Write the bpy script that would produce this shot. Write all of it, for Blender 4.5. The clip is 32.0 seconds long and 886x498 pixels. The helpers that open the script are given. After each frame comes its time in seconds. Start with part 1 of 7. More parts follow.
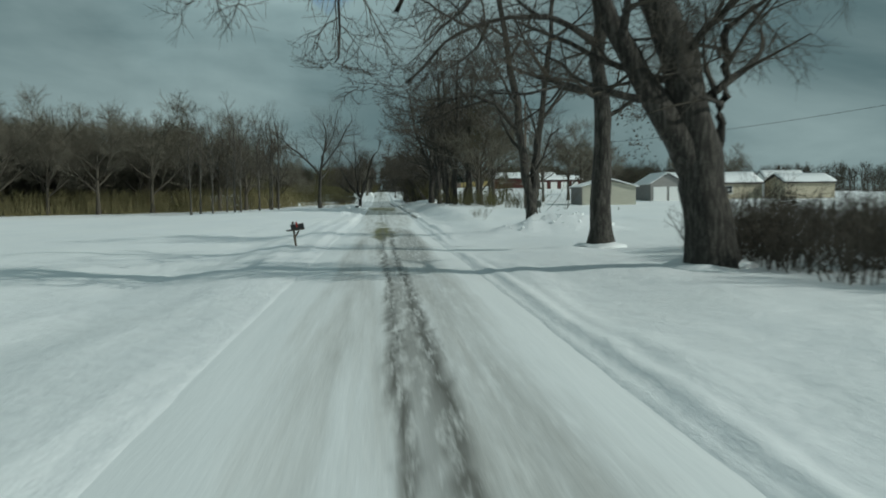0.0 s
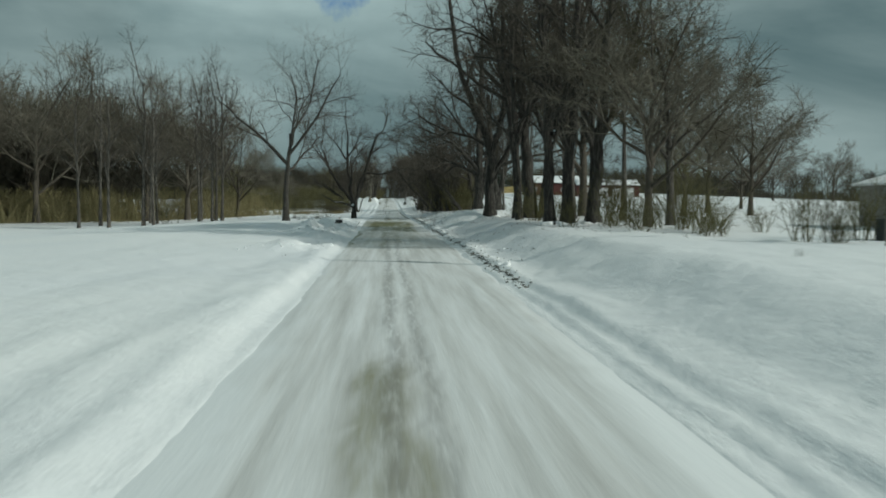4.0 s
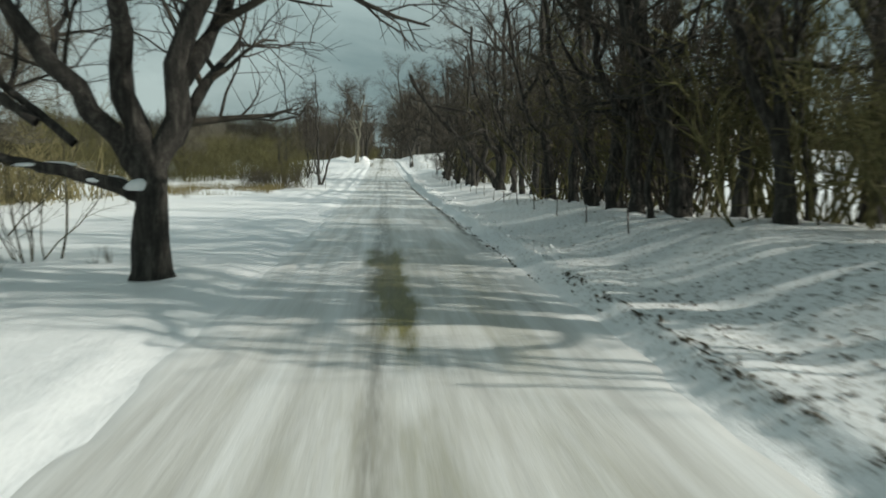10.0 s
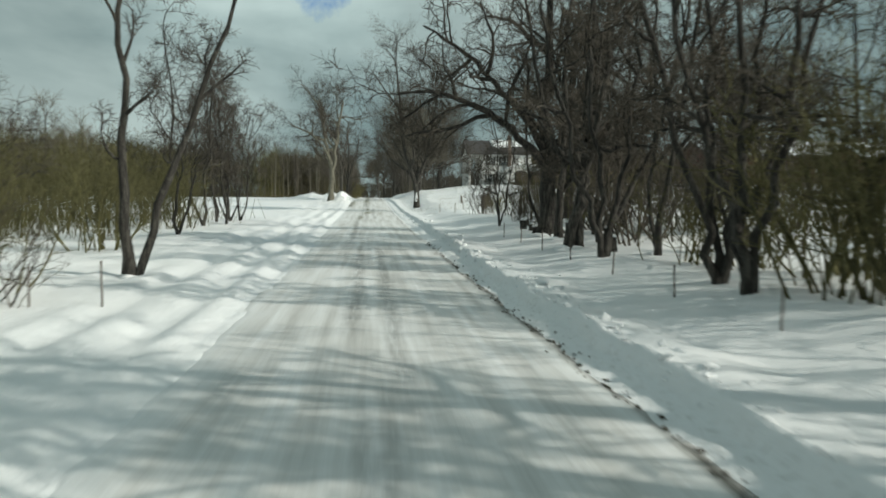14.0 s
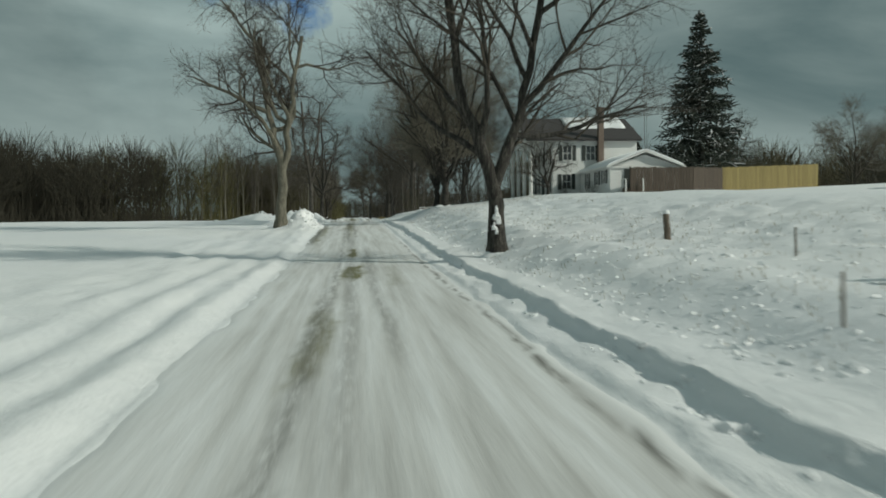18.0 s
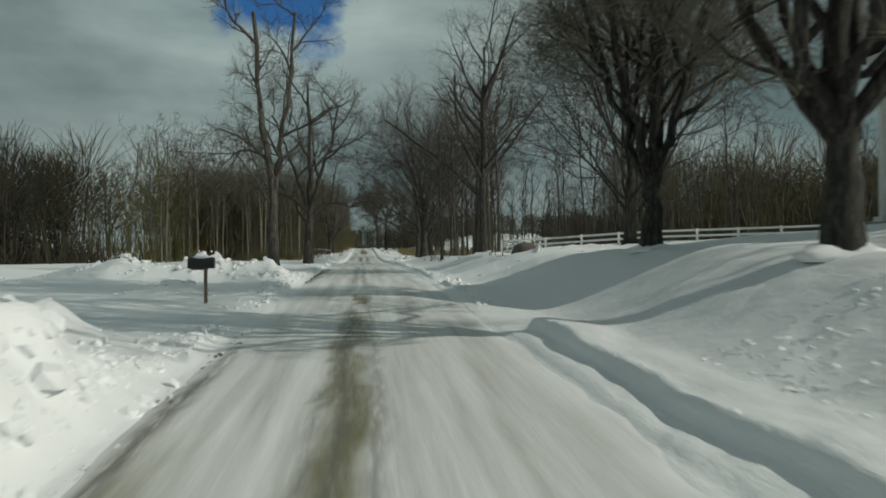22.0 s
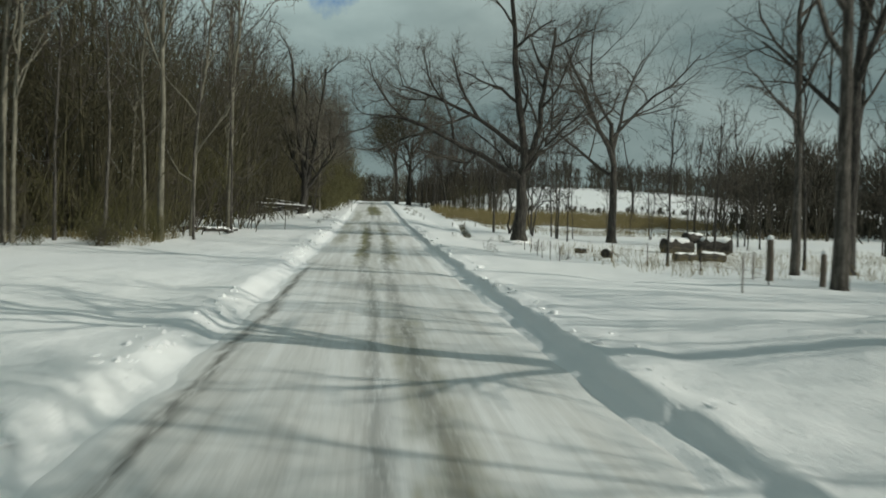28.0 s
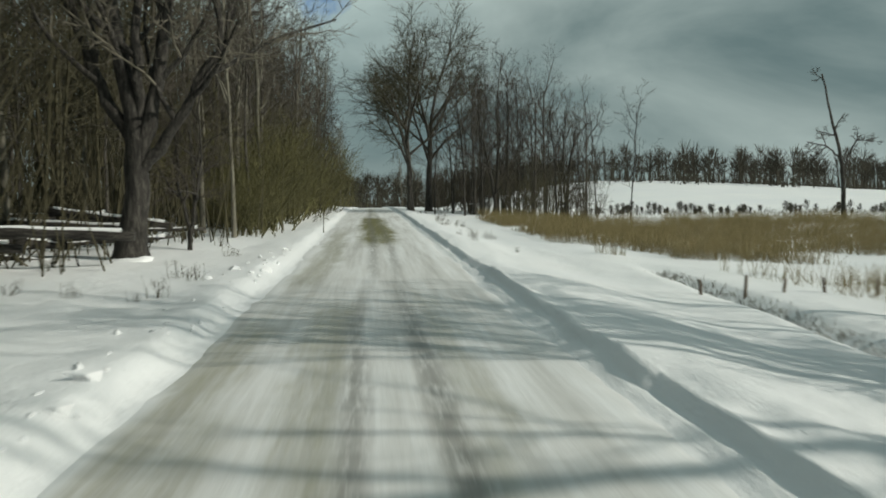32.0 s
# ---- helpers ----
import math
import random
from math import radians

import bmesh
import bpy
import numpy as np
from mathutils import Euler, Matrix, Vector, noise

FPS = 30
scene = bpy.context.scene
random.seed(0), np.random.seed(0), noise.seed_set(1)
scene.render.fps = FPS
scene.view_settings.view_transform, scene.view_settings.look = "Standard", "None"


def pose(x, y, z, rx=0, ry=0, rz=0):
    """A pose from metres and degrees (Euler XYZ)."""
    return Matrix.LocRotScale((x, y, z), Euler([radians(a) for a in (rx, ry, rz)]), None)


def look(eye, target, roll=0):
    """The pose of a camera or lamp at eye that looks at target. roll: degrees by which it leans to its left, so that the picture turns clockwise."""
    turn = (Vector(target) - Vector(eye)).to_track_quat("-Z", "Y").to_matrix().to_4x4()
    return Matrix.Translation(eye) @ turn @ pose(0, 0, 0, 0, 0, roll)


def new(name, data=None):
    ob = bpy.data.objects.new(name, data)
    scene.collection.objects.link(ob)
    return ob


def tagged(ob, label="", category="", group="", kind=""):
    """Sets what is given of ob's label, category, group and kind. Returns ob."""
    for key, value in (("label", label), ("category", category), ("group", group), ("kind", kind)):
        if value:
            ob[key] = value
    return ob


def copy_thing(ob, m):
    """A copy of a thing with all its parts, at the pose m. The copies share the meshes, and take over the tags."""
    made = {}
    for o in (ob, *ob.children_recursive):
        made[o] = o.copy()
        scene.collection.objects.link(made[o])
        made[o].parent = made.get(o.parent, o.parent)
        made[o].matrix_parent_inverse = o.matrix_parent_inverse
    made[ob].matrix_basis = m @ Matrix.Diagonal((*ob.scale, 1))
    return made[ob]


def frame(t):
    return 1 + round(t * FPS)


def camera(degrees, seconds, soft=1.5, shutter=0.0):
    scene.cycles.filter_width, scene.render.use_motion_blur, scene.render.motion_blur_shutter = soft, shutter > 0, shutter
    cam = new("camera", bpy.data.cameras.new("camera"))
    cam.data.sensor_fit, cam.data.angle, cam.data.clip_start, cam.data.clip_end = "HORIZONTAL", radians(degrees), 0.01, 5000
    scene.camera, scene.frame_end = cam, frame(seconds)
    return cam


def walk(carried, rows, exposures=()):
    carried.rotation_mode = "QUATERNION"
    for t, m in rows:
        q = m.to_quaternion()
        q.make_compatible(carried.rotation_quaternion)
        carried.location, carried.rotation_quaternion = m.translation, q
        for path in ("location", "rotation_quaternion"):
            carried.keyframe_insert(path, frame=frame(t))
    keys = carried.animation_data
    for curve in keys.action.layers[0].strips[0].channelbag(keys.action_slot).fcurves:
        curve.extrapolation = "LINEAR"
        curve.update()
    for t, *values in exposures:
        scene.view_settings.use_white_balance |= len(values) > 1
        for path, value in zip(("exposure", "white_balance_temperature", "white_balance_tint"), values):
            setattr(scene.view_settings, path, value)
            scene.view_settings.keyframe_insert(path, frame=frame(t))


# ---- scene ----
# ---- the camera and its way ----
cam = camera(56.7, 32.0, soft=1.8, shutter=0.3)
PATH = [
    (0.0, pose(0.01, -4.15, 1.94, 86.41, 0.59, -4.32)),
    (0.5, pose(0.01, 4.14, 1.90, 85.49, 0.43, -4.22)),
    (1.0, pose(0.00, 12.41, 1.89, 85.71, 0.40, -4.41)),
    (1.5, pose(-0.02, 20.66, 1.91, 85.48, -0.50, -5.13)),
    (2.0, pose(-0.04, 28.91, 1.93, 86.45, -0.46, -5.00)),
    (2.5, pose(-0.04, 37.15, 1.94, 87.16, 0.20, -5.10)),
    (3.0, pose(-0.03, 45.38, 1.94, 85.60, -1.60, -4.35)),
    (3.5, pose(-0.03, 53.61, 1.93, 86.67, -0.52, -3.85)),
    (5.5, pose(0.01, 86.47, 1.93, 87.16, 0.04, -3.93)),
    (6.0, pose(0.02, 94.69, 1.97, 86.70, -0.13, -3.18)),
    (6.5, pose(0.04, 102.90, 2.01, 88.72, 1.13, -3.78)),
    (7.0, pose(0.02, 111.09, 2.06, 86.56, 1.42, -3.27)),
    (7.5, pose(-0.01, 119.15, 2.11, 86.30, 0.42, -4.58)),
    (8.0, pose(0.01, 127.12, 2.16, 84.79, 0.82, -5.58)),
    (8.5, pose(0.02, 135.11, 2.20, 86.60, -0.86, -5.11)),
    (9.0, pose(0.04, 143.10, 2.24, 84.40, -1.45, -4.53)),
    (9.5, pose(0.05, 151.09, 2.27, 83.78, -0.87, -3.95)),
    (10.0, pose(0.05, 159.08, 2.29, 84.23, 0.07, -4.22)),
    (10.5, pose(0.06, 167.11, 2.29, 84.81, 0.82, -4.35)),
    (11.0, pose(0.06, 175.20, 2.28, 84.96, 0.50, -5.63)),
    (11.5, pose(0.05, 183.31, 2.26, 85.25, -0.45, -5.57)),
    (12.0, pose(0.05, 191.36, 2.24, 85.59, -0.64, -5.57)),
    (12.5, pose(0.01, 199.34, 2.23, 87.41, -0.95, -5.65)),
    (13.0, pose(0.02, 207.17, 2.23, 85.72, 1.08, -4.63)),
    (13.5, pose(0.02, 215.02, 2.23, 86.23, 0.38, -3.78)),
    (14.0, pose(0.04, 222.90, 2.25, 87.04, -0.24, -5.22)),
    (14.5, pose(0.03, 230.86, 2.29, 88.84, 1.07, -5.48)),
    (15.0, pose(-0.00, 238.89, 2.35, 87.70, 1.05, -5.49)),
    (15.5, pose(-0.03, 246.92, 2.45, 88.44, 1.95, -5.20)),
    (17.5, pose(-0.04, 279.11, 3.02, 89.27, 0.20, -6.19)),
    (18.0, pose(-0.02, 287.17, 3.17, 88.31, 0.58, -6.36)),
    (18.5, pose(0.02, 295.25, 3.32, 88.46, -0.05, -5.37)),
    (19.0, pose(0.05, 303.34, 3.47, 90.06, -1.05, -5.99)),
    (19.5, pose(0.07, 311.43, 3.64, 89.49, 0.50, -6.99)),
    (20.0, pose(0.08, 319.52, 3.86, 89.91, 0.33, -6.85)),
    (20.5, pose(0.09, 327.60, 4.11, 91.08, -0.43, -6.20)),
    (21.0, pose(0.10, 335.66, 4.40, 90.88, -1.82, -6.11)),
    (21.5, pose(0.11, 343.72, 4.71, 90.25, 1.41, -6.41)),
    (22.0, pose(0.09, 351.80, 5.01, 90.23, 0.52, -5.59)),
    (22.5, pose(0.09, 359.91, 5.27, 88.69, 0.48, -5.39)),
    (23.0, pose(0.08, 368.03, 5.50, 87.83, -0.28, -6.20)),
    (23.5, pose(0.05, 376.15, 5.70, 88.88, -1.43, -5.90)),
    (24.0, pose(0.01, 384.25, 5.86, 88.24, 0.36, -6.64)),
    (24.5, pose(-0.02, 392.29, 5.99, 88.97, -1.68, -6.45)),
    (25.0, pose(-0.04, 400.28, 6.08, 86.79, -0.16, -7.45)),
    (25.5, pose(-0.04, 408.30, 6.13, 87.48, 0.07, -6.39)),
    (27.5, pose(0.00, 440.33, 6.07, 87.00, -0.44, -6.03)),
    (28.0, pose(0.01, 448.35, 6.03, 87.02, -1.55, -4.97)),
    (28.5, pose(0.02, 456.37, 5.98, 87.73, -0.65, -6.06)),
    (29.0, pose(0.03, 464.40, 5.93, 88.27, 0.06, -5.68)),
    (29.5, pose(0.03, 472.43, 5.90, 86.61, -0.92, -5.74)),
    (30.0, pose(0.03, 480.46, 5.90, 92.04, 0.06, -2.75)),
    (30.5, pose(0.03, 488.49, 5.94, 88.73, 2.57, -3.83)),
    (31.0, pose(0.02, 496.52, 6.01, 87.12, 1.52, -5.25)),
    (31.5, pose(0.02, 504.51, 6.10, 87.00, 1.24, -4.86)),
    (32.0, pose(0.03, 512.46, 6.21, 87.30, 0.48, -5.08)),
]
EXPOSURE = [
    (0.0, -1.10, 6050, -1), (2.0, -1.24, 6100, 1), (3.5, -1.08, 6200, 0.5), (6.0, -.56, 6450, 5), (7.0, -.52, 6700, 7), (8.0, -.58, 6750, 9),
    (9.0, -.56, 6700, 8), (10.0, -.46, 6600, 6), (11.0, -.70, 6400, 3), (12.0, -.55, 6450, 3), (13.0, -.64, 6500, 4), (14.0, -.46, 6600, 5),
    (15.0, -.68, 6600, 5), (18.0, -1.06, 6550, 2.5), (20.0, -1.02, 6600, 3.5), (21.0, -1.04, 6600, 3.5), (22.0, -1.12, 6650, 5), (23.0, -.78, 6700, 5.2),
    (24.0, -.86, 6700, 7), (25.0, -.86, 6700, 8), (28.0, -.82, 6650, 4.5), (29.0, -.98, 6700, 5.5), (30.0, -.83, 6700, 7.5), (31.0, -.78, 6700, 5.5),
    (32.0, -.73, 6700, 5.5),
]
walk(cam, PATH, EXPOSURE)

# ---- daylight: broken cloud, low winter sun from the right and a little behind ----
SUN_EL, SUN_AZ = radians(31), radians(114)  # azimuth clockwise from +y
sun_way = Vector((math.sin(SUN_AZ) * math.cos(SUN_EL), math.cos(SUN_AZ) * math.cos(SUN_EL), math.sin(SUN_EL)))
sun = new("sun", bpy.data.lights.new("sun", "SUN"))
sun.data.energy, sun.data.angle, sun.data.color = 5.0, radians(.7), (1, .96, .88)
sun.matrix_world = look(sun_way * 100, (0, 0, 0))

world = bpy.data.worlds.new("winter_sky")
scene.world = world
world.use_nodes = True
wn, wl = world.node_tree.nodes, world.node_tree.links
wn.clear()


def wnode(kind, **sets):
    n = wn.new(kind)
    for k, v in sets.items():
        n.inputs[k].default_value = v
    return n


sky = wn.new("ShaderNodeTexSky")
sky.sky_type, sky.sun_disc = "NISHITA", False
sky.sun_elevation, sky.sun_rotation = SUN_EL, SUN_AZ
coord = wn.new("ShaderNodeTexCoord")
flat = wn.new("ShaderNodeMapping")
flat.inputs["Scale"].default_value = (1.0, 1.0, 2.6)
wl.new(coord.outputs["Generated"], flat.inputs["Vector"])
puff = wnode("ShaderNodeTexNoise", Scale=2.6, Detail=7, Roughness=.52, Distortion=.35)
wl.new(flat.outputs[0], puff.inputs["Vector"])
shade = wn.new("ShaderNodeValToRGB")
shade.color_ramp.elements[0].position, shade.color_ramp.elements[0].color = .34, (.22, .32, .34, 1)
shade.color_ramp.elements[1].position, shade.color_ramp.elements[1].color = .66, (.60, .73, .73, 1)
wl.new(puff.outputs["Fac"], shade.inputs[0])
# a hole in the cloud
away = wn.new("ShaderNodeVectorMath")
away.operation = "DISTANCE"
away.inputs[1].default_value = Vector((-.088, .957, .315)).normalized()
wl.new(coord.outputs["Generated"], away.inputs[0])
rag = wnode("ShaderNodeTexNoise", Scale=9, Detail=5, Roughness=.6)
wl.new(coord.outputs["Generated"], rag.inputs["Vector"])
edge = wn.new("ShaderNodeMath")
edge.operation = "MULTIPLY_ADD"
edge.inputs[1].default_value, edge.inputs[2].default_value = .22, -.11
wl.new(rag.outputs["Fac"], edge.inputs[0])
near = wn.new("ShaderNodeMath")
near.operation = "ADD"
wl.new(away.outputs["Value"], near.inputs[0])
wl.new(edge.outputs[0], near.inputs[1])
gap = wn.new("ShaderNodeMapRange")
gap.inputs["From Min"].default_value, gap.inputs["From Max"].default_value = .050, .088
wl.new(near.outputs[0], gap.inputs["Value"])
dim = wn.new("ShaderNodeVectorMath")
dim.operation = "MULTIPLY"
dim.inputs[1].default_value = (.035, .085, .15)
wl.new(sky.outputs[0], dim.inputs[0])
mixw = wn.new("ShaderNodeMix")
mixw.data_type = "RGBA"
wl.new(gap.outputs[0], mixw.inputs[0])
wl.new(dim.outputs[0], mixw.inputs[6])
lit_rim = wn.new("ShaderNodeMapRange")
lit_rim.inputs["From Min"].default_value, lit_rim.inputs["From Max"].default_value = .10, .26
lit_rim.inputs["To Min"].default_value, lit_rim.inputs["To Max"].default_value = 1.35, 1.0
wl.new(near.outputs[0], lit_rim.inputs["Value"])
sunlit = wn.new("ShaderNodeVectorMath")
sunlit.operation = "SCALE"
wl.new(shade.outputs[0], sunlit.inputs[0])
wl.new(lit_rim.outputs[0], sunlit.inputs["Scale"])
wl.new(sunlit.outputs[0], mixw.inputs[7])
back = wnode("ShaderNodeBackground", Strength=1.0)
wl.new(mixw.outputs[2], back.inputs[0])
wout = wn.new("ShaderNodeOutputWorld")
wl.new(back.outputs[0], wout.inputs[0])

# ---- the lie of the land ----
ROAD_Y = (-40, 0, 40, 80, 120, 160, 200, 240, 280, 320, 360, 400, 440, 480, 520, 560, 600, 640, 700, 800)
ROAD_Z = (-.3, -.46, -.33, -.43, -.18, .03, -.10, -.03, .75, 1.45, 3.08, 3.89, 3.80, 3.51, 3.97, 4.89, 5.94, 6.6, 6.9, 7.0)


def road_z(y):
    """Height of the road along its run, rounded between the control points."""
    k = [np.interp(np.asarray(y, float) + d, ROAD_Y, ROAD_Z) for d in (-20, -10, 0, 10, 20)]
    return (k[0] + 2 * k[1] + 2 * k[2] + 2 * k[3] + k[4]) / 8


# along the road: y, left edge, left berm, left land, right edge, right berm, right land near, right land at 30 m, right land far
SECT_Y = (-60, 10, 45, 58, 80, 120, 140, 165, 200, 240, 270, 300, 320, 340, 355, 372, 390, 410, 440, 480, 520, 560, 640, 800)
LEFT_EDGE = (-2.7, -2.7, -2.7, -2.5, -2.3, -2.2, -2.4, -2.6, -2.6, -2.6, -2.6, -2.7, -2.7, -2.7, -2.7, -2.6, -2.6, -2.6, -2.6, -2.6, -2.5, -2.5, -2.5, -2.5)
LEFT_BERM = (0.03, 0.03, 0.05, 0.10, 0.20, 0.18, 0.20, 0.10, 0.08, 0.10, 0.16, 0.12, 0.14, 0.17, 0.22, 0.22, 0.20, 0.22, 0.26, 0.26, 0.25, 0.24, 0.20, 0.20)
LEFT_LAND = (-0.35, -0.35, -0.35, -0.15, 0.25, .45, .30, .00, .10, .15, .30, .25, .20, .15, .05, .05, .15, .25, .30, .30, .25, .30, .40, .40)
RIGHT_EDGE = (3.2, 3.2, 3.1, 3.2, 3.4, 3.4, 3.3, 3.2, 3.2, 3.1, 3.1, 3.1, 3.1, 3.1, 3.1, 3.1, 3.0, 2.9, 2.9, 2.9, 2.9, 2.9, 2.9, 2.9)
RIGHT_BERM = (.06, .06, .10, .20, .18, .22, .25, .25, .22, .34, .42, 0.28, 0.27, 0.28, 0.30, 0.32, 0.20, 0.16, 0.28, 0.25, 0.24, 0.24, 0.24, .20)
RIGHT_NEAR = (.25, .25, .30, .50, 1.1, 1.25, 1.1, 1.15, .70, .62, .70, 1.0, 1.2, 1.35, 1.70, 1.85, 1.25, .70, .85, .12, -.22, -.38, .00, .20)
RIGHT_MID = (.3, .3, .6, .8, 1.0, 1.25, 1.1, 1.15, .8, 1.0, 1.6, 2.4, 2.8, 3.0, 2.9, 2.9, 2.0, 1.2, .85, -.08, -.70, -1.0, -.6, .0)
RIGHT_FAR = (.3, .3, .7, .9, 1.2, 1.4, 1.6, 1.8, 2.2, 2.8, 3.0, 3.2, 3.4, 3.6, 3.8, 4.0, 3.4, 1.8, .6, .1, -.6, -.6, -.5, .0)


def sect(y):
    return [np.interp(y, SECT_Y, v) for v in (LEFT_EDGE, LEFT_BERM, LEFT_LAND, RIGHT_EDGE, RIGHT_BERM, RIGHT_NEAR, RIGHT_MID, RIGHT_FAR)]


def ease(a, b, v):
    s = np.clip((v - a) / (b - a), 0, 1)
    return s * s * (3 - 2 * s)


def land_z(x, y):
    """Smooth height of the snow-covered land, without its small relief."""
    x, y = np.asarray(x, float), np.asarray(y, float)
    le, lb, ll, re, rb, rn, rm, rf = sect(y)
    dl, dr = le - x, x - re
    dr = dr + np.interp(y, (170, 210, 280, 300), (.24, .36, .36, .2)) * (smooth_noise(y / 1.7, 0 * y, 41) - .5) + .16 * (smooth_noise(y / .6, x / .4, 42) - .5)
    dl = dl + np.interp(y, (190, 205, 300, 320), (.20, .08, .08, .14)) * (smooth_noise(y / 1.9, 0 * y, 43) - .5) + .12 * (smooth_noise(y / .6, x / .4, 44) - .5)
    left = lb * (ease(0, .7, dl) - .35 * ease(.9, 2.4, dl)) + (ll - .65 * lb) * ease(1.2, 5.0, dl)
    sh = np.interp(y, (60, 100, 200, 250, 290, 350, 372, 400, 640), (.3, .12, .15, .45, .85, .85, .5, .35, .3))
    right = rb * (ease(sh, sh + np.interp(y, (100, 230), (.55, .22)), dr) - .2 * ease(sh + .6, sh + 1.5, dr)) + (rn - .8 * rb) * ease(sh + .7, sh + np.interp(y, (330, 350, 385, 400), (4.2, 5.8, 5.8, 4.2)), dr)
    right = right + .07 * ease(0, .25, dr) * (1 - ease(sh, sh + .3, dr))
    right = right + (rm - rn) * ease(5, 18, dr) + (rf - rm) * ease(24, 60, dr)
    z = road_z(y) + np.where(dl > 0, left, 0) + np.where(dr > 0, right, 0)
    z = z + np.interp(y, (-40, 60, 150, 215, 250), (-1.0, -1.0, -1.3, -.8, 0)) * ease(9, 40, dl)
    z = z + 7.2 * ease(608, 738, y) * ease(14, 62, x)  # the long rise beyond the marsh
    far = ease(60, 240, np.abs(x))
    z = z * (1 - .6 * far) + .6 * far * .4
    return z - .07 * ease(.1, .4, (re - le) / 2 - np.abs(x - (le + re) / 2))

# ---- materials ----
def surface(name, rough=.8):
    m = bpy.data.materials.new(name)
    m.use_nodes = True
    t = m.node_tree
    b = t.nodes["Principled BSDF"]
    b.inputs["Roughness"].default_value = rough
    return m, t, b


def wired(t, kind, **sets):
    n = t.nodes.new(kind)
    for k, v in sets.items():
        n.inputs[k].default_value = v
    return n


def noise_at(t, scale, detail=4, rough=.55, stretch=None, coords="Object"):
    tc = t.nodes.new("ShaderNodeTexCoord")
    out = tc.outputs[coords]
    if stretch:
        mp = wired(t, "ShaderNodeMapping", Scale=stretch)
        t.links.new(out, mp.inputs[0])
        out = mp.outputs[0]
    n = wired(t, "ShaderNodeTexNoise", Scale=scale, Detail=detail, Roughness=rough)
    t.links.new(out, n.inputs["Vector"])
    return n.outputs["Fac"]


def ramp(t, fac, stops):
    r = t.nodes.new("ShaderNodeValToRGB")
    e = r.color_ramp.elements
    while len(e) < len(stops):
        e.new(.5)
    for k, (p, c) in enumerate(stops):
        e[k].position, e[k].color = p, (*c, 1)
    t.links.new(fac, r.inputs[0])
    return r.outputs[0]


def blend(t, fac, a, b, mode="MIX"):
    m = t.nodes.new("ShaderNodeMix")
    m.data_type, m.blend_type = "RGBA", mode
    for k, v in ((0, fac), (6, a), (7, b)):
        if isinstance(v, (int, float)):
            m.inputs[k].default_value = v
        elif isinstance(v, tuple):
            m.inputs[k].default_value = (*v, 1)
        else:
            t.links.new(v, m.inputs[k])
    return m.outputs[2]


def calc(t, op, a, b=0.0, clamp=False):
    m = t.nodes.new("ShaderNodeMath")
    m.operation, m.use_clamp = op, clamp
    for k, v in ((0, a), (1, b)):
        if isinstance(v, (int, float)):
            m.inputs[k].default_value = v
        else:
            t.links.new(v, m.inputs[k])
    return m.outputs[0]


def relief(t, b, height, strength, dist=.02):
    n = wired(t, "ShaderNodeBump", Strength=strength, Distance=dist)
    t.links.new(height, n.inputs["Height"])
    t.links.new(n.outputs[0], b.inputs["Normal"])


def speckled(name, stops, scale=6, rough=.8, bump=.4, dist=.01, stretch=None, detail=5, vary=0.0, coords="Object"):
    """Two scales of noise through a colour ramp, with fine relief; vary: spread of brightness from object to object."""
    m, t, b = surface(name, rough)
    coarse, fine = noise_at(t, scale, detail, .6, stretch, coords), noise_at(t, scale * 7, 3, .5, stretch, coords)
    fac = calc(t, "ADD", calc(t, "MULTIPLY", coarse, .65), calc(t, "MULTIPLY", fine, .35))
    col = ramp(t, fac, stops)
    if vary:
        oi = t.nodes.new("ShaderNodeObjectInfo")
        k = calc(t, "ADD", calc(t, "MULTIPLY", oi.outputs["Random"], 2 * vary), 1 - vary)
        grey = t.nodes.new("ShaderNodeCombineColor")
        for i in range(3):
            t.links.new(k, grey.inputs[i])
        col = blend(t, 1.0, col, grey.outputs[0], "MULTIPLY")
    t.links.new(col, b.inputs["Base Color"])
    if bump:
        relief(t, b, fac, bump, dist)
    return m


def snow_surface():
    m, t, b = surface("snow", .55)
    big, mid, fine = noise_at(t, .09, 4), noise_at(t, 1.3, 6, .6), noise_at(t, 22, 4, .6)
    base = ramp(t, big, [(.3, (.80, .82, .84)), (.7, (.87, .88, .88))])
    # grass tips and wind-blown litter showing on the thin right-hand slope
    thin = t.nodes.new("ShaderNodeAttribute")
    thin.attribute_name = "litter"
    spots = ramp(t, noise_at(t, 9.0, 6, .75), [(.545, (0, 0, 0)), (.61, (1, 1, 1))])
    dirt = calc(t, "MULTIPLY", spots, thin.outputs["Fac"], True)
    col = blend(t, dirt, base, (.20, .185, .14))
    t.links.new(col, b.inputs["Base Color"])
    h = calc(t, "ADD", calc(t, "MULTIPLY", mid, 1.0), calc(t, "MULTIPLY", fine, .18))
    relief(t, b, h, .7, .12)
    b.inputs["Specular IOR Level"].default_value = .3
    return m


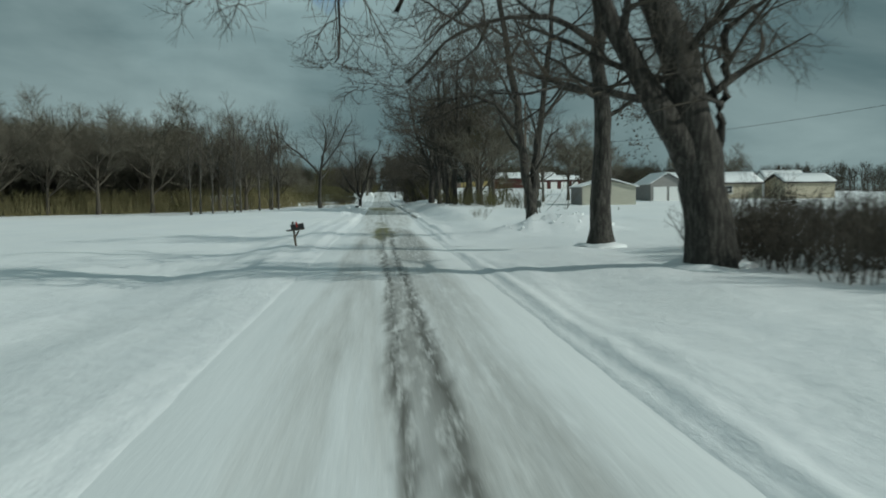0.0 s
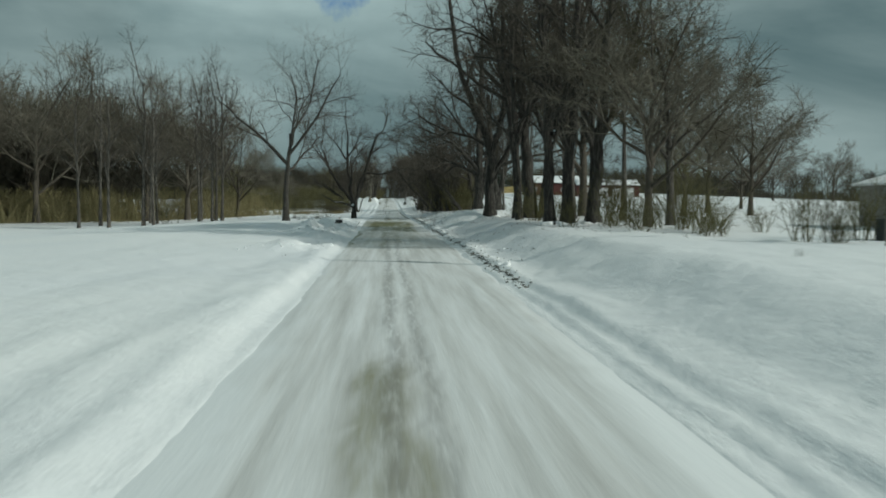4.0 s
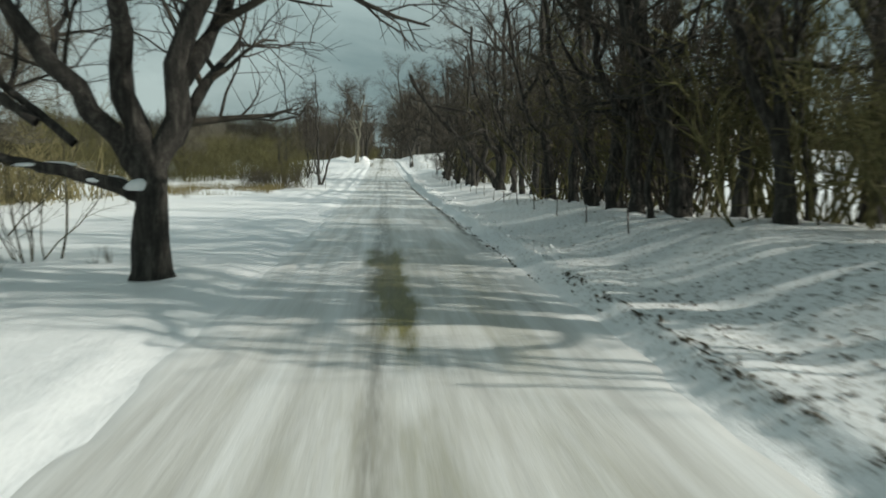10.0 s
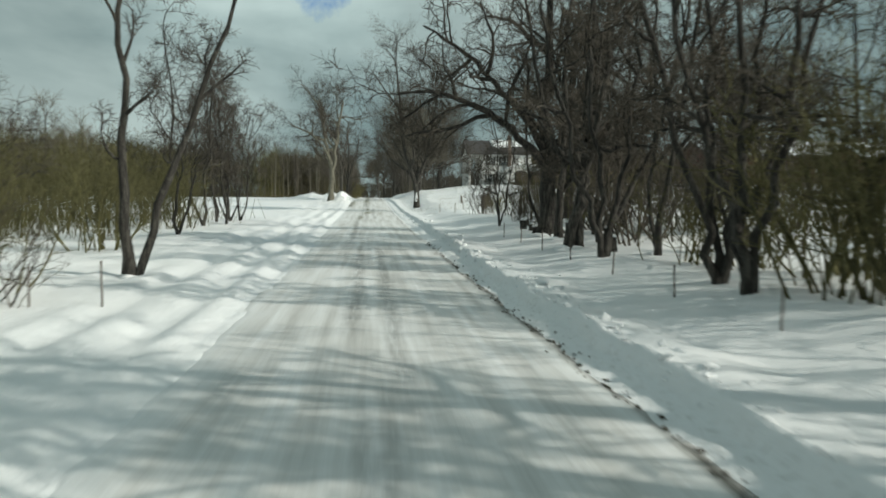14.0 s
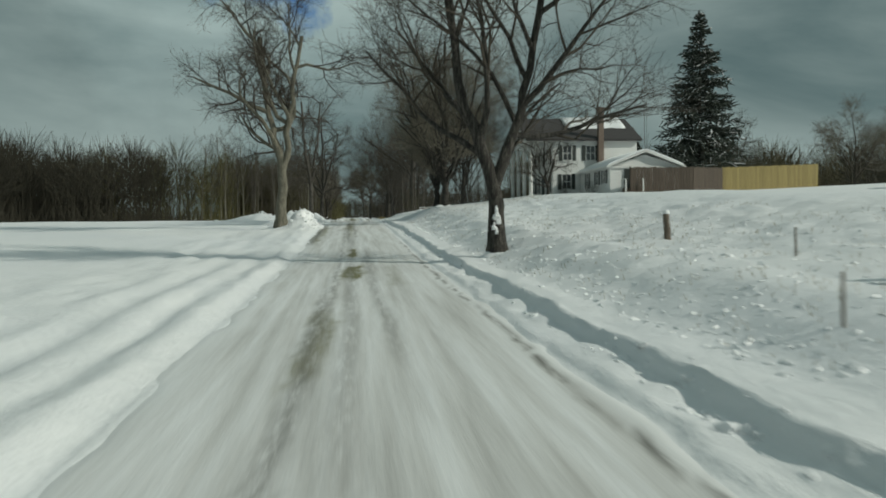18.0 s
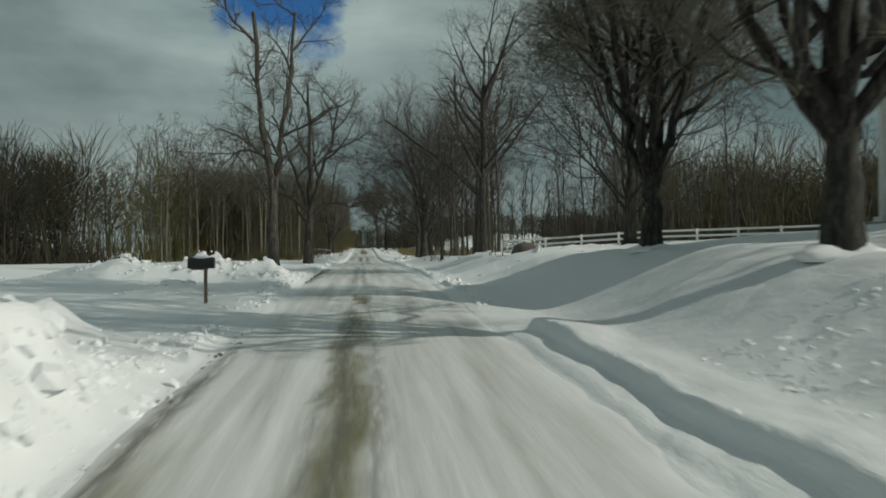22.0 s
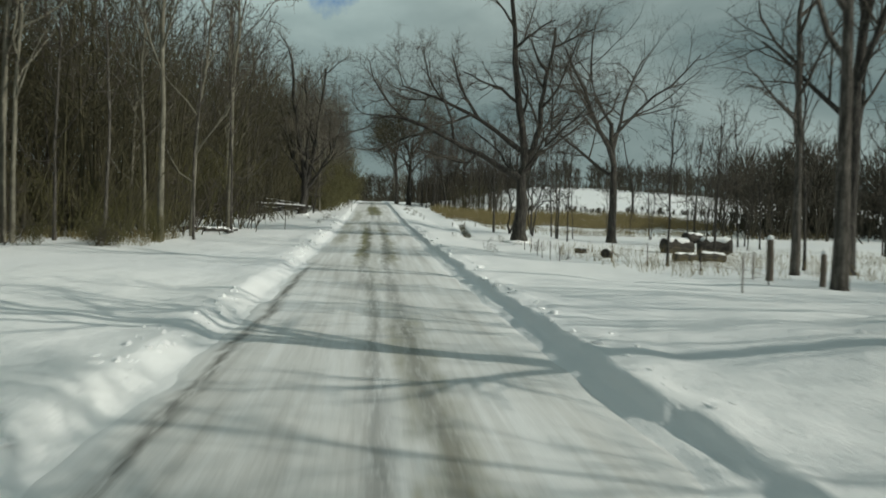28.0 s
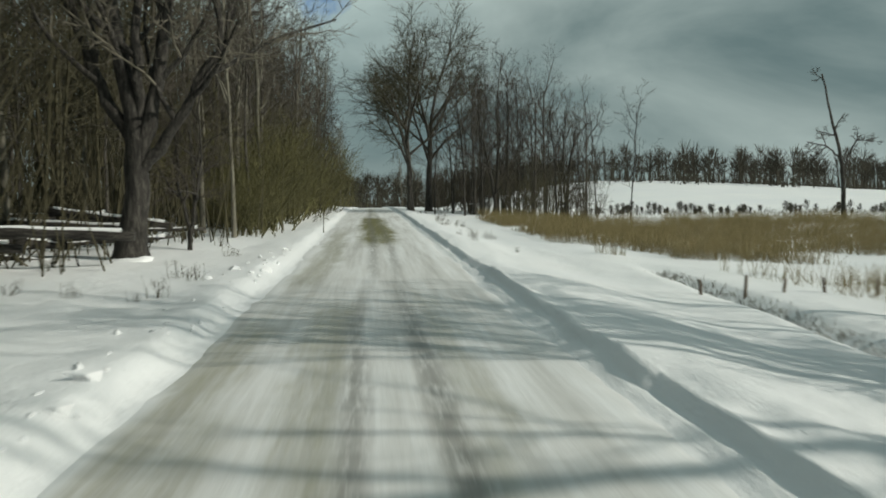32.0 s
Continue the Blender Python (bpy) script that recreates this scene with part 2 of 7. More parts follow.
def road_surface():
    """Packed snow over asphalt: streaks along the run, worn tracks and strewn sand."""
    m, t, b = surface("packed_snow_road", .62)
    sand, rut = t.nodes.new("ShaderNodeAttribute"), t.nodes.new("ShaderNodeAttribute")
    sand.attribute_name, rut.attribute_name = "sand", "rut"
    streak = noise_at(t, 1.0, 5, .6, (2.6, .10, 1))
    fine = noise_at(t, 1.0, 5, .65, (9, .9, 1))
    blot = noise_at(t, .55, 5, .62, (2.6, .16, 1))
    base = ramp(t, streak, [(.28, (.48, .475, .455)), (.46, (.64, .64, .625)), (.66, (.79, .80, .80))])
    grit = ramp(t, calc(t, "ADD", calc(t, "MULTIPLY", blot, .6), calc(t, "MULTIPLY", fine, .4)), [(.40, (0, 0, 0)), (.60, (1, 1, 1))])
    s = calc(t, "MULTIPLY", calc(t, "ADD", calc(t, "MULTIPLY", grit, .6), calc(t, "MULTIPLY", sand.outputs["Fac"], .72)), sand.outputs["Fac"], True)
    sandy = ramp(t, fine, [(.3, (.100, .092, .025)), (.7, (.192, .178, .060))])
    col = blend(t, s, base, sandy)
    worn = calc(t, "MULTIPLY", rut.outputs["Fac"], ramp(t, fine, [(.33, (.15, .15, .15)), (.52, (1, 1, 1))]), True)
    col = blend(t, worn, col, (.13, .125, .11))
    cover = t.nodes.new("ShaderNodeAttribute")
    cover.attribute_name = "cover"
    lies = calc(t, "ADD", calc(t, "MULTIPLY", cover.outputs["Fac"], 1.6), calc(t, "MULTIPLY", calc(t, "SUBTRACT", blot, .62), 1.6), True)
    col = blend(t, calc(t, "MULTIPLY", lies, ramp(t, cover.outputs["Fac"], [(.0, (0, 0, 0)), (.25, (1, 1, 1))]), True), col, (.83, .845, .85))
    t.links.new(col, b.inputs["Base Color"])
    relief(t, b, calc(t, "ADD", streak, calc(t, "MULTIPLY", fine, .5)), .35, .03)
    return m


SNOW, ROADTOP = snow_surface(), road_surface()
CLOD = speckled("clod_snow", [(.3, (.74, .76, .78)), (.7, (.88, .89, .89))], 3, .6, .5, .03)
BARK = speckled("grey_brown_bark", [(.38, (.022, .019, .016)), (.50, (.068, .061, .051)), (.62, (.165, .152, .132))], 11, .92, 1.0, .06, (1, 1, .16), vary=.18)
DARKBARK = speckled("dark_bark", [(.38, (.011, .0095, .008)), (.50, (.033, .030, .025)), (.62, (.096, .088, .076))], 11, .92, 1.0, .06, (1, 1, .16), vary=.15)
PALEBARK = speckled("pale_bark", [(.34, (.070, .064, .045)), (.52, (.145, .136, .105)), (.68, (.26, .245, .195))], 6, .9, .8, .03, (1, 1, .25), vary=.15)
TWIG = speckled("twig_bark", [(.35, (.038, .032, .024)), (.65, (.090, .077, .059))], 2, .9, 0, vary=.2)
BRUSH = speckled("brush_stem", [(.35, (.038, .034, .017)), (.65, (.083, .075, .040))], 1.2, .9, 0, vary=.25)
# sunlit haze of far crowns is mixed into this stem colour, paling it
HAZEWOOD = speckled("haze_paled_stems", [(.35, (.085, .077, .056)), (.65, (.190, .170, .132))], .5, .9, 0)
FARWOOD = speckled("far_wood_stems", [(.35, (.021, .0192, .012)), (.65, (.055, .050, .033))], .5, .9, 0)
OLIVE = speckled("olive_thicket", [(.35, (.056, .052, .018)), (.65, (.128, .120, .046))], .8, .9, 0, vary=.25)
FIELDBRUSH = speckled("field_brush_stems", [(.35, (.13, .115, .048)), (.65, (.28, .245, .125))], .3, .9, 0)
DEADLEAF = speckled("dead_leaf", [(.35, (.045, .034, .020)), (.65, (.10, .075, .045))], 8, .85, 0)
REED = speckled("dry_reed", [(.35, (.10, .084, .034)), (.65, (.21, .172, .078))], 1.5, .9, 0)
NEEDLE = speckled("spruce_needles", [(.35, (.018, .026, .020)), (.65, (.050, .062, .048))], 3, .85, 0)
BLACK = speckled("black_painted_metal", [(.3, (.012, .012, .013)), (.7, (.03, .03, .03))], 20, .45, .1, .002)
REDPL = speckled("red_plastic", [(.3, (.30, .022, .016)), (.7, (.42, .04, .03))], 12, .5, .1, .002)
POSTWOOD = speckled("weathered_wood", [(.3, (.07, .055, .042)), (.7, (.20, .165, .13))], 5, .9, .6, .01, (1, 1, .2), vary=.2)
STEEL = speckled("rusty_steel", [(.3, (.06, .045, .035)), (.7, (.16, .13, .11))], 14, .7, .3, .003)
REDBOARD = speckled("red_barn_boards", [(.3, (.05, .018, .015)), (.7, (.11, .034, .028))], 2.5, .85, .5, .01, (6, 6, .3))
TAN = speckled("tan_siding", [(.3, (.42, .37, .27)), (.7, (.56, .50, .38))], 2, .7, .3, .008, (.3, .3, 7))
PALESIDE = speckled("pale_grey_siding", [(.3, (.36, .35, .28)), (.7, (.50, .48, .40))], 2, .7, .3, .008, (.3, .3, 7))
GREYSIDE = speckled("grey_siding", [(.3, (.20, .19, .18)), (.7, (.33, .32, .31))], 2, .7, .3, .008, (.3, .3, 7))
WHITESIDE = speckled("white_siding", [(.3, (.70, .71, .70)), (.7, (.82, .82, .80))], 1.6, .6, .25, .006, (.3, .3, 9))
WHITEPAINT = speckled("white_paint", [(.3, (.68, .68, .66)), (.7, (.84, .84, .82))], 5, .55, .2, .004, vary=.06)
SHINGLE = speckled("dark_shingles", [(.3, (.025, .024, .025)), (.7, (.075, .07, .07))], 4, .9, .6, .01, (1, 3, 1))
BRICKRED = speckled("chimney_brick", [(.3, (.13, .095, .075)), (.7, (.26, .20, .165))], 8, .9, .6, .01)
PLANKS = speckled("dark_stained_planks", [(.3, (.045, .034, .026)), (.7, (.11, .085, .065))], 3, .85, .5, .008, (5, 5, .3), vary=.12)
OCHRE = speckled("ochre_planks", [(.3, (.20, .155, .055)), (.7, (.32, .26, .11))], 3, .85, .5, .008, (5, 5, .3), vary=.12)
MUD = speckled('dark_road_dirt', [(.3, (.03, .026, .018)), (.7, (.10, .085, .055))], 6, .9, .4, .01)
STONE = speckled("brown_boulder", [(.3, (.085, .072, .060)), (.55, (.155, .135, .115)), (.75, (.26, .235, .205))], 2.2, .9, .9, .05)
SHUTTER = speckled("dark_shutter", [(.3, (.018, .024, .022)), (.7, (.04, .05, .046))], 6, .6, .3, .005, (1, 1, 9))


def glass_surface():
    m, t, b = surface("window_glass", .06)
    t.links.new(ramp(t, noise_at(t, 1.5, 2), [(.3, (.02, .024, .028)), (.7, (.05, .056, .06))]), b.inputs["Base Color"])
    b.inputs["Specular IOR Level"].default_value = .8
    return m


GLASS = glass_surface()
WIRE = speckled("dark_cable", [(.3, (.02, .02, .02)), (.7, (.05, .05, .05))], 3, .6, 0)

# ---- mesh helpers ----
def smooth_noise(x, y, seed=0):
    """Value noise in 0..1 over the plane, one lattice cell a unit."""
    table = np.random.RandomState(seed).rand(256, 256)
    x, y = np.asarray(x, float), np.asarray(y, float)
    i, j = np.floor(x).astype(int), np.floor(y).astype(int)
    u, v = x - i, y - j
    u, v = u * u * (3 - 2 * u), v * v * (3 - 2 * v)
    a, b, c, d = (table[(i + p) % 256, (j + q) % 256] for p, q in ((0, 0), (1, 0), (0, 1), (1, 1)))
    return (a * (1 - u) + b * u) * (1 - v) + (c * (1 - u) + d * u) * v


def quad_mesh(name, verts, quads, mat, smooth=True):
    me = bpy.data.meshes.new(name)
    me.vertices.add(len(verts))
    me.vertices.foreach_set("co", np.asarray(verts, np.float32).ravel())
    quads = np.asarray(quads, np.int32)
    me.loops.add(quads.size)
    me.loops.foreach_set("vertex_index", quads.ravel())
    me.polygons.add(len(quads))
    me.polygons.foreach_set("loop_start", np.arange(0, quads.size, 4, dtype=np.int32))
    me.polygons.foreach_set("loop_total", np.full(len(quads), 4, np.int32))
    me.update(calc_edges=True)
    me.polygons.foreach_set("use_smooth", np.full(len(quads), smooth))
    me.materials.append(mat)
    me.validate()
    return me


def tubes(pts, rad, k, squash=None):
    """Quads of N tapered tubes along polylines: pts (N, n, 3), rad (N, n), k sides."""
    N, n, _ = pts.shape
    tan = np.gradient(pts, axis=1) if n > 2 else np.repeat(pts[:, 1:] - pts[:, :1], 2, 1)
    tan /= np.linalg.norm(tan, axis=2, keepdims=True) + 1e-9
    ref = np.where(np.abs(tan[..., 2:]) < .9, np.array([0, 0, 1.]), np.array([1., 0, 0]))
    side = np.cross(tan, ref)
    side /= np.linalg.norm(side, axis=2, keepdims=True) + 1e-9
    other = np.cross(tan, side)
    a = np.arange(k) * 2 * np.pi / k
    ring = side[:, :, None] * np.cos(a)[:, None] + other[:, :, None] * np.sin(a)[:, None]
    verts = (pts[:, :, None] + ring * rad[:, :, None, None]).reshape(-1, 3)
    base = (np.arange(N)[:, None, None] * n + np.arange(n - 1)[:, None]) * k
    s, q = np.arange(k), (np.arange(k) + 1) % k
    quads = np.stack([base + s, base + q, base + k + q, base + k + s], -1).reshape(-1, 4)
    return verts, quads


def joined(groups):
    verts, quads, off = [], [], 0
    for v, q in groups:
        verts.append(v), quads.append(q + off)
        off += len(v)
    return np.concatenate(verts), np.concatenate(quads)


def part(name, data, material, parent, label=""):
    """Links a bmesh, or a mesh, as one object under a thing or a part."""
    if isinstance(data, bmesh.types.BMesh):
        me = bpy.data.meshes.new(name)
        data.to_mesh(me)
        data.free()
        me.materials.append(material)
        data = me
    ob = new(name, data)
    ob.parent = parent
    return tagged(ob, label)


def thing(name, label, category, at=None, group="", kind=""):
    ob = new(name)
    ob.empty_display_size = .2
    if at is not None:
        ob.matrix_basis = at
    return tagged(ob, label, category, group, kind)


def box(bm, x0, x1, y0, y1, z0, z1, bevel=0.0, turn=None):
    vs = bmesh.ops.create_cube(bm, size=1)["verts"]
    m = Matrix.Translation(((x0 + x1) / 2, (y0 + y1) / 2, (z0 + z1) / 2)) @ Matrix.Diagonal((x1 - x0, y1 - y0, z1 - z0, 1))
    bmesh.ops.transform(bm, matrix=turn @ m if turn else m, verts=vs)
    if bevel:
        es = list({e for v in vs for e in v.link_edges})
        bmesh.ops.bevel(bm, geom=es, offset=bevel, segments=2, affect="EDGES", profile=.5)
    return bm


def boxed(*a, **k):
    return box(bmesh.new(), *a, **k)


def rod(r0, r1, z0, z1, k=8, lean=(0, 0), wob=0.0, n=4, rng=None):
    """A tapered, slightly uneven post as a bmesh."""
    bm, rings = bmesh.new(), []
    for i in range(n):
        f = i / (n - 1)
        r = r0 + (r1 - r0) * f
        c = Vector((lean[0] * f + (rng.uniform(-wob, wob) if rng else 0), lean[1] * f + (rng.uniform(-wob, wob) if rng else 0), z0 + (z1 - z0) * f))
        rings.append([bm.verts.new(c + Vector((r * math.cos(a), r * math.sin(a), 0))) for a in (2 * math.pi * j / k for j in range(k))])
    for a, b in zip(rings, rings[1:]):
        for j in range(k):
            bm.faces.new((a[j], a[(j + 1) % k], b[(j + 1) % k], b[j])).smooth = k > 5
    bm.faces.new(rings[-1]), bm.faces.new(rings[0][::-1])
    return bm


def lump(seed, sx, sy, sz, rough=.25, sub=2):
    """A rounded, uneven body standing on z = 0."""
    bm = bmesh.new()
    bmesh.ops.create_icosphere(bm, subdivisions=sub, radius=1)
    for v in bm.verts:
        d = v.co.normalized()
        s = 1 + rough * (noise.noise(d * 1.3 + Vector((seed * 7.1, seed, 0))) + .5 * noise.noise(d * 3.1 + Vector((seed, 0, seed * 3.3))))
        v.co = Vector((d.x * sx * s, d.y * sy * s, max(-.25, d.z * s) * sz))
    for f in bm.faces:
        f.smooth = True
    return bm


def on_land(x, y, turn=0.0, sink=0.0, scale=1.0):
    m = pose(x, y, float(land_z(x, y)) - sink, 0, 0, turn)
    return m @ Matrix.Scale(scale, 4) if scale != 1.0 else m

# ---- ground and road ----
# snow heaps: x, y, half length across, half length along, height
HEAPS_A = [
    (-3.75, 360.5, 1.25, 3.2, 1.15), (-5.2, 359.0, 1.2, 2.2, .5), (-6.2, 366.5, 1.8, 2.0, .7), (-7.2, 391.5, 2.4, 1.2, .95), (-11.5, 392.5, 2.8, 1.3, .8), (-4.5, 391.2, 1.0, 1.6, .5), (-6.8, 382.5, 1.2, 1.4, .35),
    (-6.0, 397.5, 1.6, 1.6, .55), (-10, 396, 2.6, 1.2, .4), (9.0, 43.0, 2.0, 1.6, .75), (11.3, 42.2, 1.8, 1.3, .65), (7.0, 141.5, 2.2, 4.5, .35),
    (6.6, 133.0, 2.0, 1.3, .50), (9.6, 132.5, 2.4, 1.3, .42), (5.2, 136.5, 1.2, 2.2, .32),
]
HEAPS_B = [
    (9.7, 459.0, 2.6, 2.6, .45),
    (-4.6, 101, 1.2, 3.0, .35), (-5.0, 117.5, 1.3, 3.0, .75), (-4.4, 113, 1.2, 2.6, .40), (-4.2, 123, 1.0, 2.2, .45), (-4.3, 128.6, 1.3, 2.2, .42), (-4.9, 133.5, 1.3, 1.8, .55),
    (-5.2, 139, 1.4, 2.4, .5), (-4.6, 148, 1.2, 3.0, .4), (-3.6, 448.5, 1.0, 1.8, .35), (-4.6, 452, 1.3, 1.6, .40), (4.2, 446.5, .8, 1.6, .35),
    (10.5, 391.5, 3.5, 1.0, .35), (8.6, 403.5, 3.0, 1.2, .30),
]
HEAPS = HEAPS_A + HEAPS_B
# driveway mouths, where the berm is cut: y0, y1, left, right
MOUTHS = [(30, 38, 0, 1), (126, 129.5, 0, 1), (370, 379.5, 1, 1), (388, 391, 0, 1), (441, 446.5, 1, 1), (232, 235, 1, 0)]


def relief_z(x, y):
    """Small relief of the snow: drifts, plough clods, old tracks and heaps."""
    le, lb, ll, re, rb, rn, rm, rf = sect(y)
    dl, dr = le - x, x - re
    off = np.maximum(dl, dr)
    out = ease(.0, 1.4, off)
    z = out * (.16 * (smooth_noise(x / 4.5, y / 7, 3) - .5) + .08 * (smooth_noise(x / 1.3, y / 3.6, 4) - .5))
    z = z + out * .05 * (smooth_noise(x / .5, y / 1.3, 5) - .5)
    berm = np.exp(-((off - .75) / .55) ** 2)
    clods = (smooth_noise(x / .55, y / .8, 6) - .45) * .22 + (smooth_noise(x / 1.5, y / 3.4, 7) - .5) * .20
    z = z + berm * clods * np.where(dl > dr, .12 + .7 * lb, .25 + .9 * rb)
    # wheel tracks beside the road on the left
    tracks = ease(205, 225, y) * (1 - ease(318, 334, y)) + ease(20, 30, y) * (1 - ease(66, 80, y)) * .6
    wander = .5 * (smooth_noise(y / 14, 0 * y, 8) - .5)
    line = np.sin((dl + wander) * 4.4) * np.exp(-((dl - 2.2) / 1.9) ** 2)
    z = z + np.where(dl > 0, tracks * .07 * line, 0)
    # trodden, tufted slope on the right below the house
    tuft = ease(298, 312, y) * (1 - ease(356, 366, y)) * ease(1.0, 3.0, dr) * (1 - ease(13, 20, dr))
    z = z + tuft * (.15 * (smooth_noise(x / .55, y / .8, 9) - .5) + .07 * (smooth_noise(x / .28, y / .4, 10) - .5))
    # churned snow beyond the left edge
    churn = ease(210, 226, y) * (1 - ease(372, 380, y)) * ease(.2, 1.0, dl) * (1 - ease(6, 9, dl))
    z = z + churn * (.10 * (smooth_noise(x / .5, y / 5.5, 12) - .5) + .06 * (smooth_noise(x / .3, y / 2.0, 13) - .5))
    # shallow ditch before the marsh
    z = z - .32 * np.exp(-((x - 8.0 - (y - 518) * .085) / .34) ** 2) * ease(508, 516, y) * (1 - ease(536, 544, y))
    for hx, hy, ax, ay, h in HEAPS:
        d = ((x - hx) / ax) ** 2 + ((y - hy) / ay) ** 2
        z = z + np.where(d < 5, h * np.exp(-d) * (.40 + .8 * smooth_noise(x / .6 + hy, y / .8, 11) + .5 * smooth_noise(x / .28, y / .5 + hx, 14)) * out, 0)
    return z


def mouth_cut(x, y):
    """How much of the berm is ploughed away at a driveway."""
    cut = 0 * x
    for a, b, lft, rgt in MOUTHS:
        w = ease(a - 1.2, a, y) * (1 - ease(b, b + 1.2, y))
        cut = np.maximum(cut, w * np.where(x < 0, lft, rgt) * (1 - ease(10, 16, np.abs(x))))
    return cut


def ground_z(x, y):
    le, lb, ll, re, rb, rn, rm, rf = sect(y)
    dl, dr = le - x, x - re
    z = land_z(x, y)
    cut = mouth_cut(x, y)
    flatter = road_z(y) + np.where(dl > 0, ll * ease(2, 7, dl), rn * ease(1.5, 7, dr)) + .02
    z = z * (1 - cut) + np.minimum(z, flatter) * cut
    return z + relief_z(x, y) * (1 - .75 * cut)


def spread(a, b, step, grow, far_a, far_b):
    mid = list(np.arange(a, b + step / 2, step))
    up, s = [mid[-1]], step
    while up[-1] < far_b:
        s *= grow
        up.append(up[-1] + s)
    dn, s = [mid[0]], step
    while dn[-1] > far_a:
        s *= grow
        dn.append(dn[-1] - s)
    return np.array(dn[:0:-1] + mid + up[1:])


gx = spread(-8.6, 16.0, .28, 1.13, -3500, 3500)
gx = np.unique(np.round(np.concatenate([gx, np.arange(-4.1, -2.0, .11), np.arange(2.7, 5.2, .10)]), 3))
gy = spread(-10, 560, .75, 1.09, -600, 4500)
gy = np.unique(np.round(np.concatenate([gy, np.arange(84, 160, .4), np.arange(225, 372, .375), np.arange(395, 530, .45)]), 2))
GX, GY = np.meshgrid(gx, gy)
GZ = ground_z(GX, GY)
nx, ny = len(gx), len(gy)
idx = np.arange(nx * ny).reshape(ny, nx)
gq = np.stack([idx[:-1, :-1], idx[:-1, 1:], idx[1:, 1:], idx[1:, :-1]], -1).reshape(-1, 4)
gm = quad_mesh("ground", np.stack([GX, GY, GZ], -1).reshape(-1, 3), gq, SNOW)
litter = gm.attributes.new("litter", "FLOAT", "POINT")
le, lb, ll, re, rb, rn, rm, rf = sect(GY)
dr = GX - re
lit = ease(.2, .6, dr) * (1 - ease(6, 9, dr)) * (ease(84, 100, GY) * (1 - ease(205, 222, GY)))
lit = lit * (.35 + .65 * ease(128, 142, GY)) + .07 * ease(1.5, 4, dr) * (1 - ease(12, 18, dr)) * ease(300, 312, GY) * (1 - ease(354, 364, GY))
lit = lit + .8 * np.exp(-((dr - .25) / .22) ** 2) * (ease(84, 100, GY) * (1 - ease(180, 200, GY)) + .5 * ease(205, 215, GY) * (1 - ease(245, 262, GY)))
litter.data.foreach_set("value", np.clip(lit, 0, 1).astype(np.float32).ravel())
ground = tagged(new("ground", gm), "snow-covered ground with ploughed berms and drifts", "ground", kind="structure")

# strewn sand and worn tracks: x, half width, y0, y1, amount
SAND_START = [
    (.10, .55, 40, 62, 1.0), (.25, .75, 42, 52, .9), (.05, .40, 62, 74, .7), (.3, 2.4, 101, 172, .46), (-2.0, .20, 103, 128, .85),
    (-.1, .22, 104, 128, .7), (.6, .30, 106, 128, .65), (0, 1.7, 126, 137, .78), (-.3, 1.9, 136, 157, 1.0), (-.2, 1.4, 128, 148, .8),
    (1.1, 1.2, 134, 150, .5), (1.7, .9, 122, 160, .85),
]
SAND_MIDDLE = [
    (-1.6, .8, 138, 160, .75), (.2, .5, 150, 168, .6), (.25, .42, 168, 183, 1.0), (1.5, .9, 168, 184, .45), (.3, .35, 183, 196, .35),
    (-.62, .30, 298, 306, .7), (.08, .40, 313.6, 319.4, 1.0), (-.06, .17, 323.5, 331, 1.0), (1.45, .3, 312, 320, .4), (-.15, .26, 340, 373, .5),
    (-.25, .34, 352, 376, .8), (-.05, .27, 377.2, 382.6, 1.0), (-2.35, .35, 336, 362, .7),
]
SAND_END = [
    (-2.35, .22, 389, 413, .55), (-.4, .3, 395, 420, .25), (.75, .35, 446, 466, .65), (.15, .25, 460, 500, .4), (-.35, .32, 480, 522, .9),
    (.95, .32, 480, 520, .75), (-2.0, .45, 494, 530, .6), (-.6, .4, 518, 530, .5), (1.3, .3, 520, 532, .4), (.35, .95, 548, 588, 1.0),
    (-1.6, .5, 530, 565, .5), (.3, .5, 585, 640, .5),
]
SAND = SAND_START + SAND_MIDDLE + SAND_END
RUTS_START = [
    (.12, .09, -10, 60, 1.0), (.62, .13, -10, 56, 1.0), (.38, .16, -10, 30, .55), (-.15, .10, 20, 48, .4), (.10, .12, 60, 120, .5),
    (.55, .10, 62, 118, .45), (0, .09, 150, 235, .55), (.25, .10, 170, 235, .5), (-.2, .14, 235, 262, .5), (.55, .12, 232, 262, .45),
    (-.75, .12, 262, 312, .6),
]
RUTS_MIDDLE = [
    (-.1, .16, 290, 345, .38), (.65, .12, 300, 332, .45), (-.3, .10, 334, 380, .8), (.18, .09, 338, 384, .6), (-.35, .15, 384, 425, .6),
    (.1, .12, 384, 440, .6), (.95, .14, 388, 420, .4), (.1, .12, 440, 480, .55), (.7, .15, 440, 500, .55), (-.15, .14, 470, 530, .6),
    (.85, .16, 480, 535, .65),
]
RUTS_END = [
    (.1, .16, 530, 640, .6), (.8, .14, 530, 600, .4), (3.03, .11, 176, 264, 1.0), (-2.45, .12, 390, 414, .8), (-2.2, .09, 452, 481, .95),
    (-2.45, .13, 334, 370, .9), (1.6, .75, 22, 58, .6), (1.5, .6, -10, 24, .25), (-1.0, .4, 15, 50, .25), (2.85, .05, 262, 345, .9),
    (-.55, .06, 300, 372, .6),
]
RUTS = RUTS_START + RUTS_MIDDLE + RUTS_END
ry_ = np.concatenate([np.arange(-60, -10, 2.), np.arange(-10, 560, .4), np.arange(560, 720, 1.6)])
rs = np.linspace(0, 1, 44)
RY, RS = np.meshgrid(ry_, rs, indexing="ij")
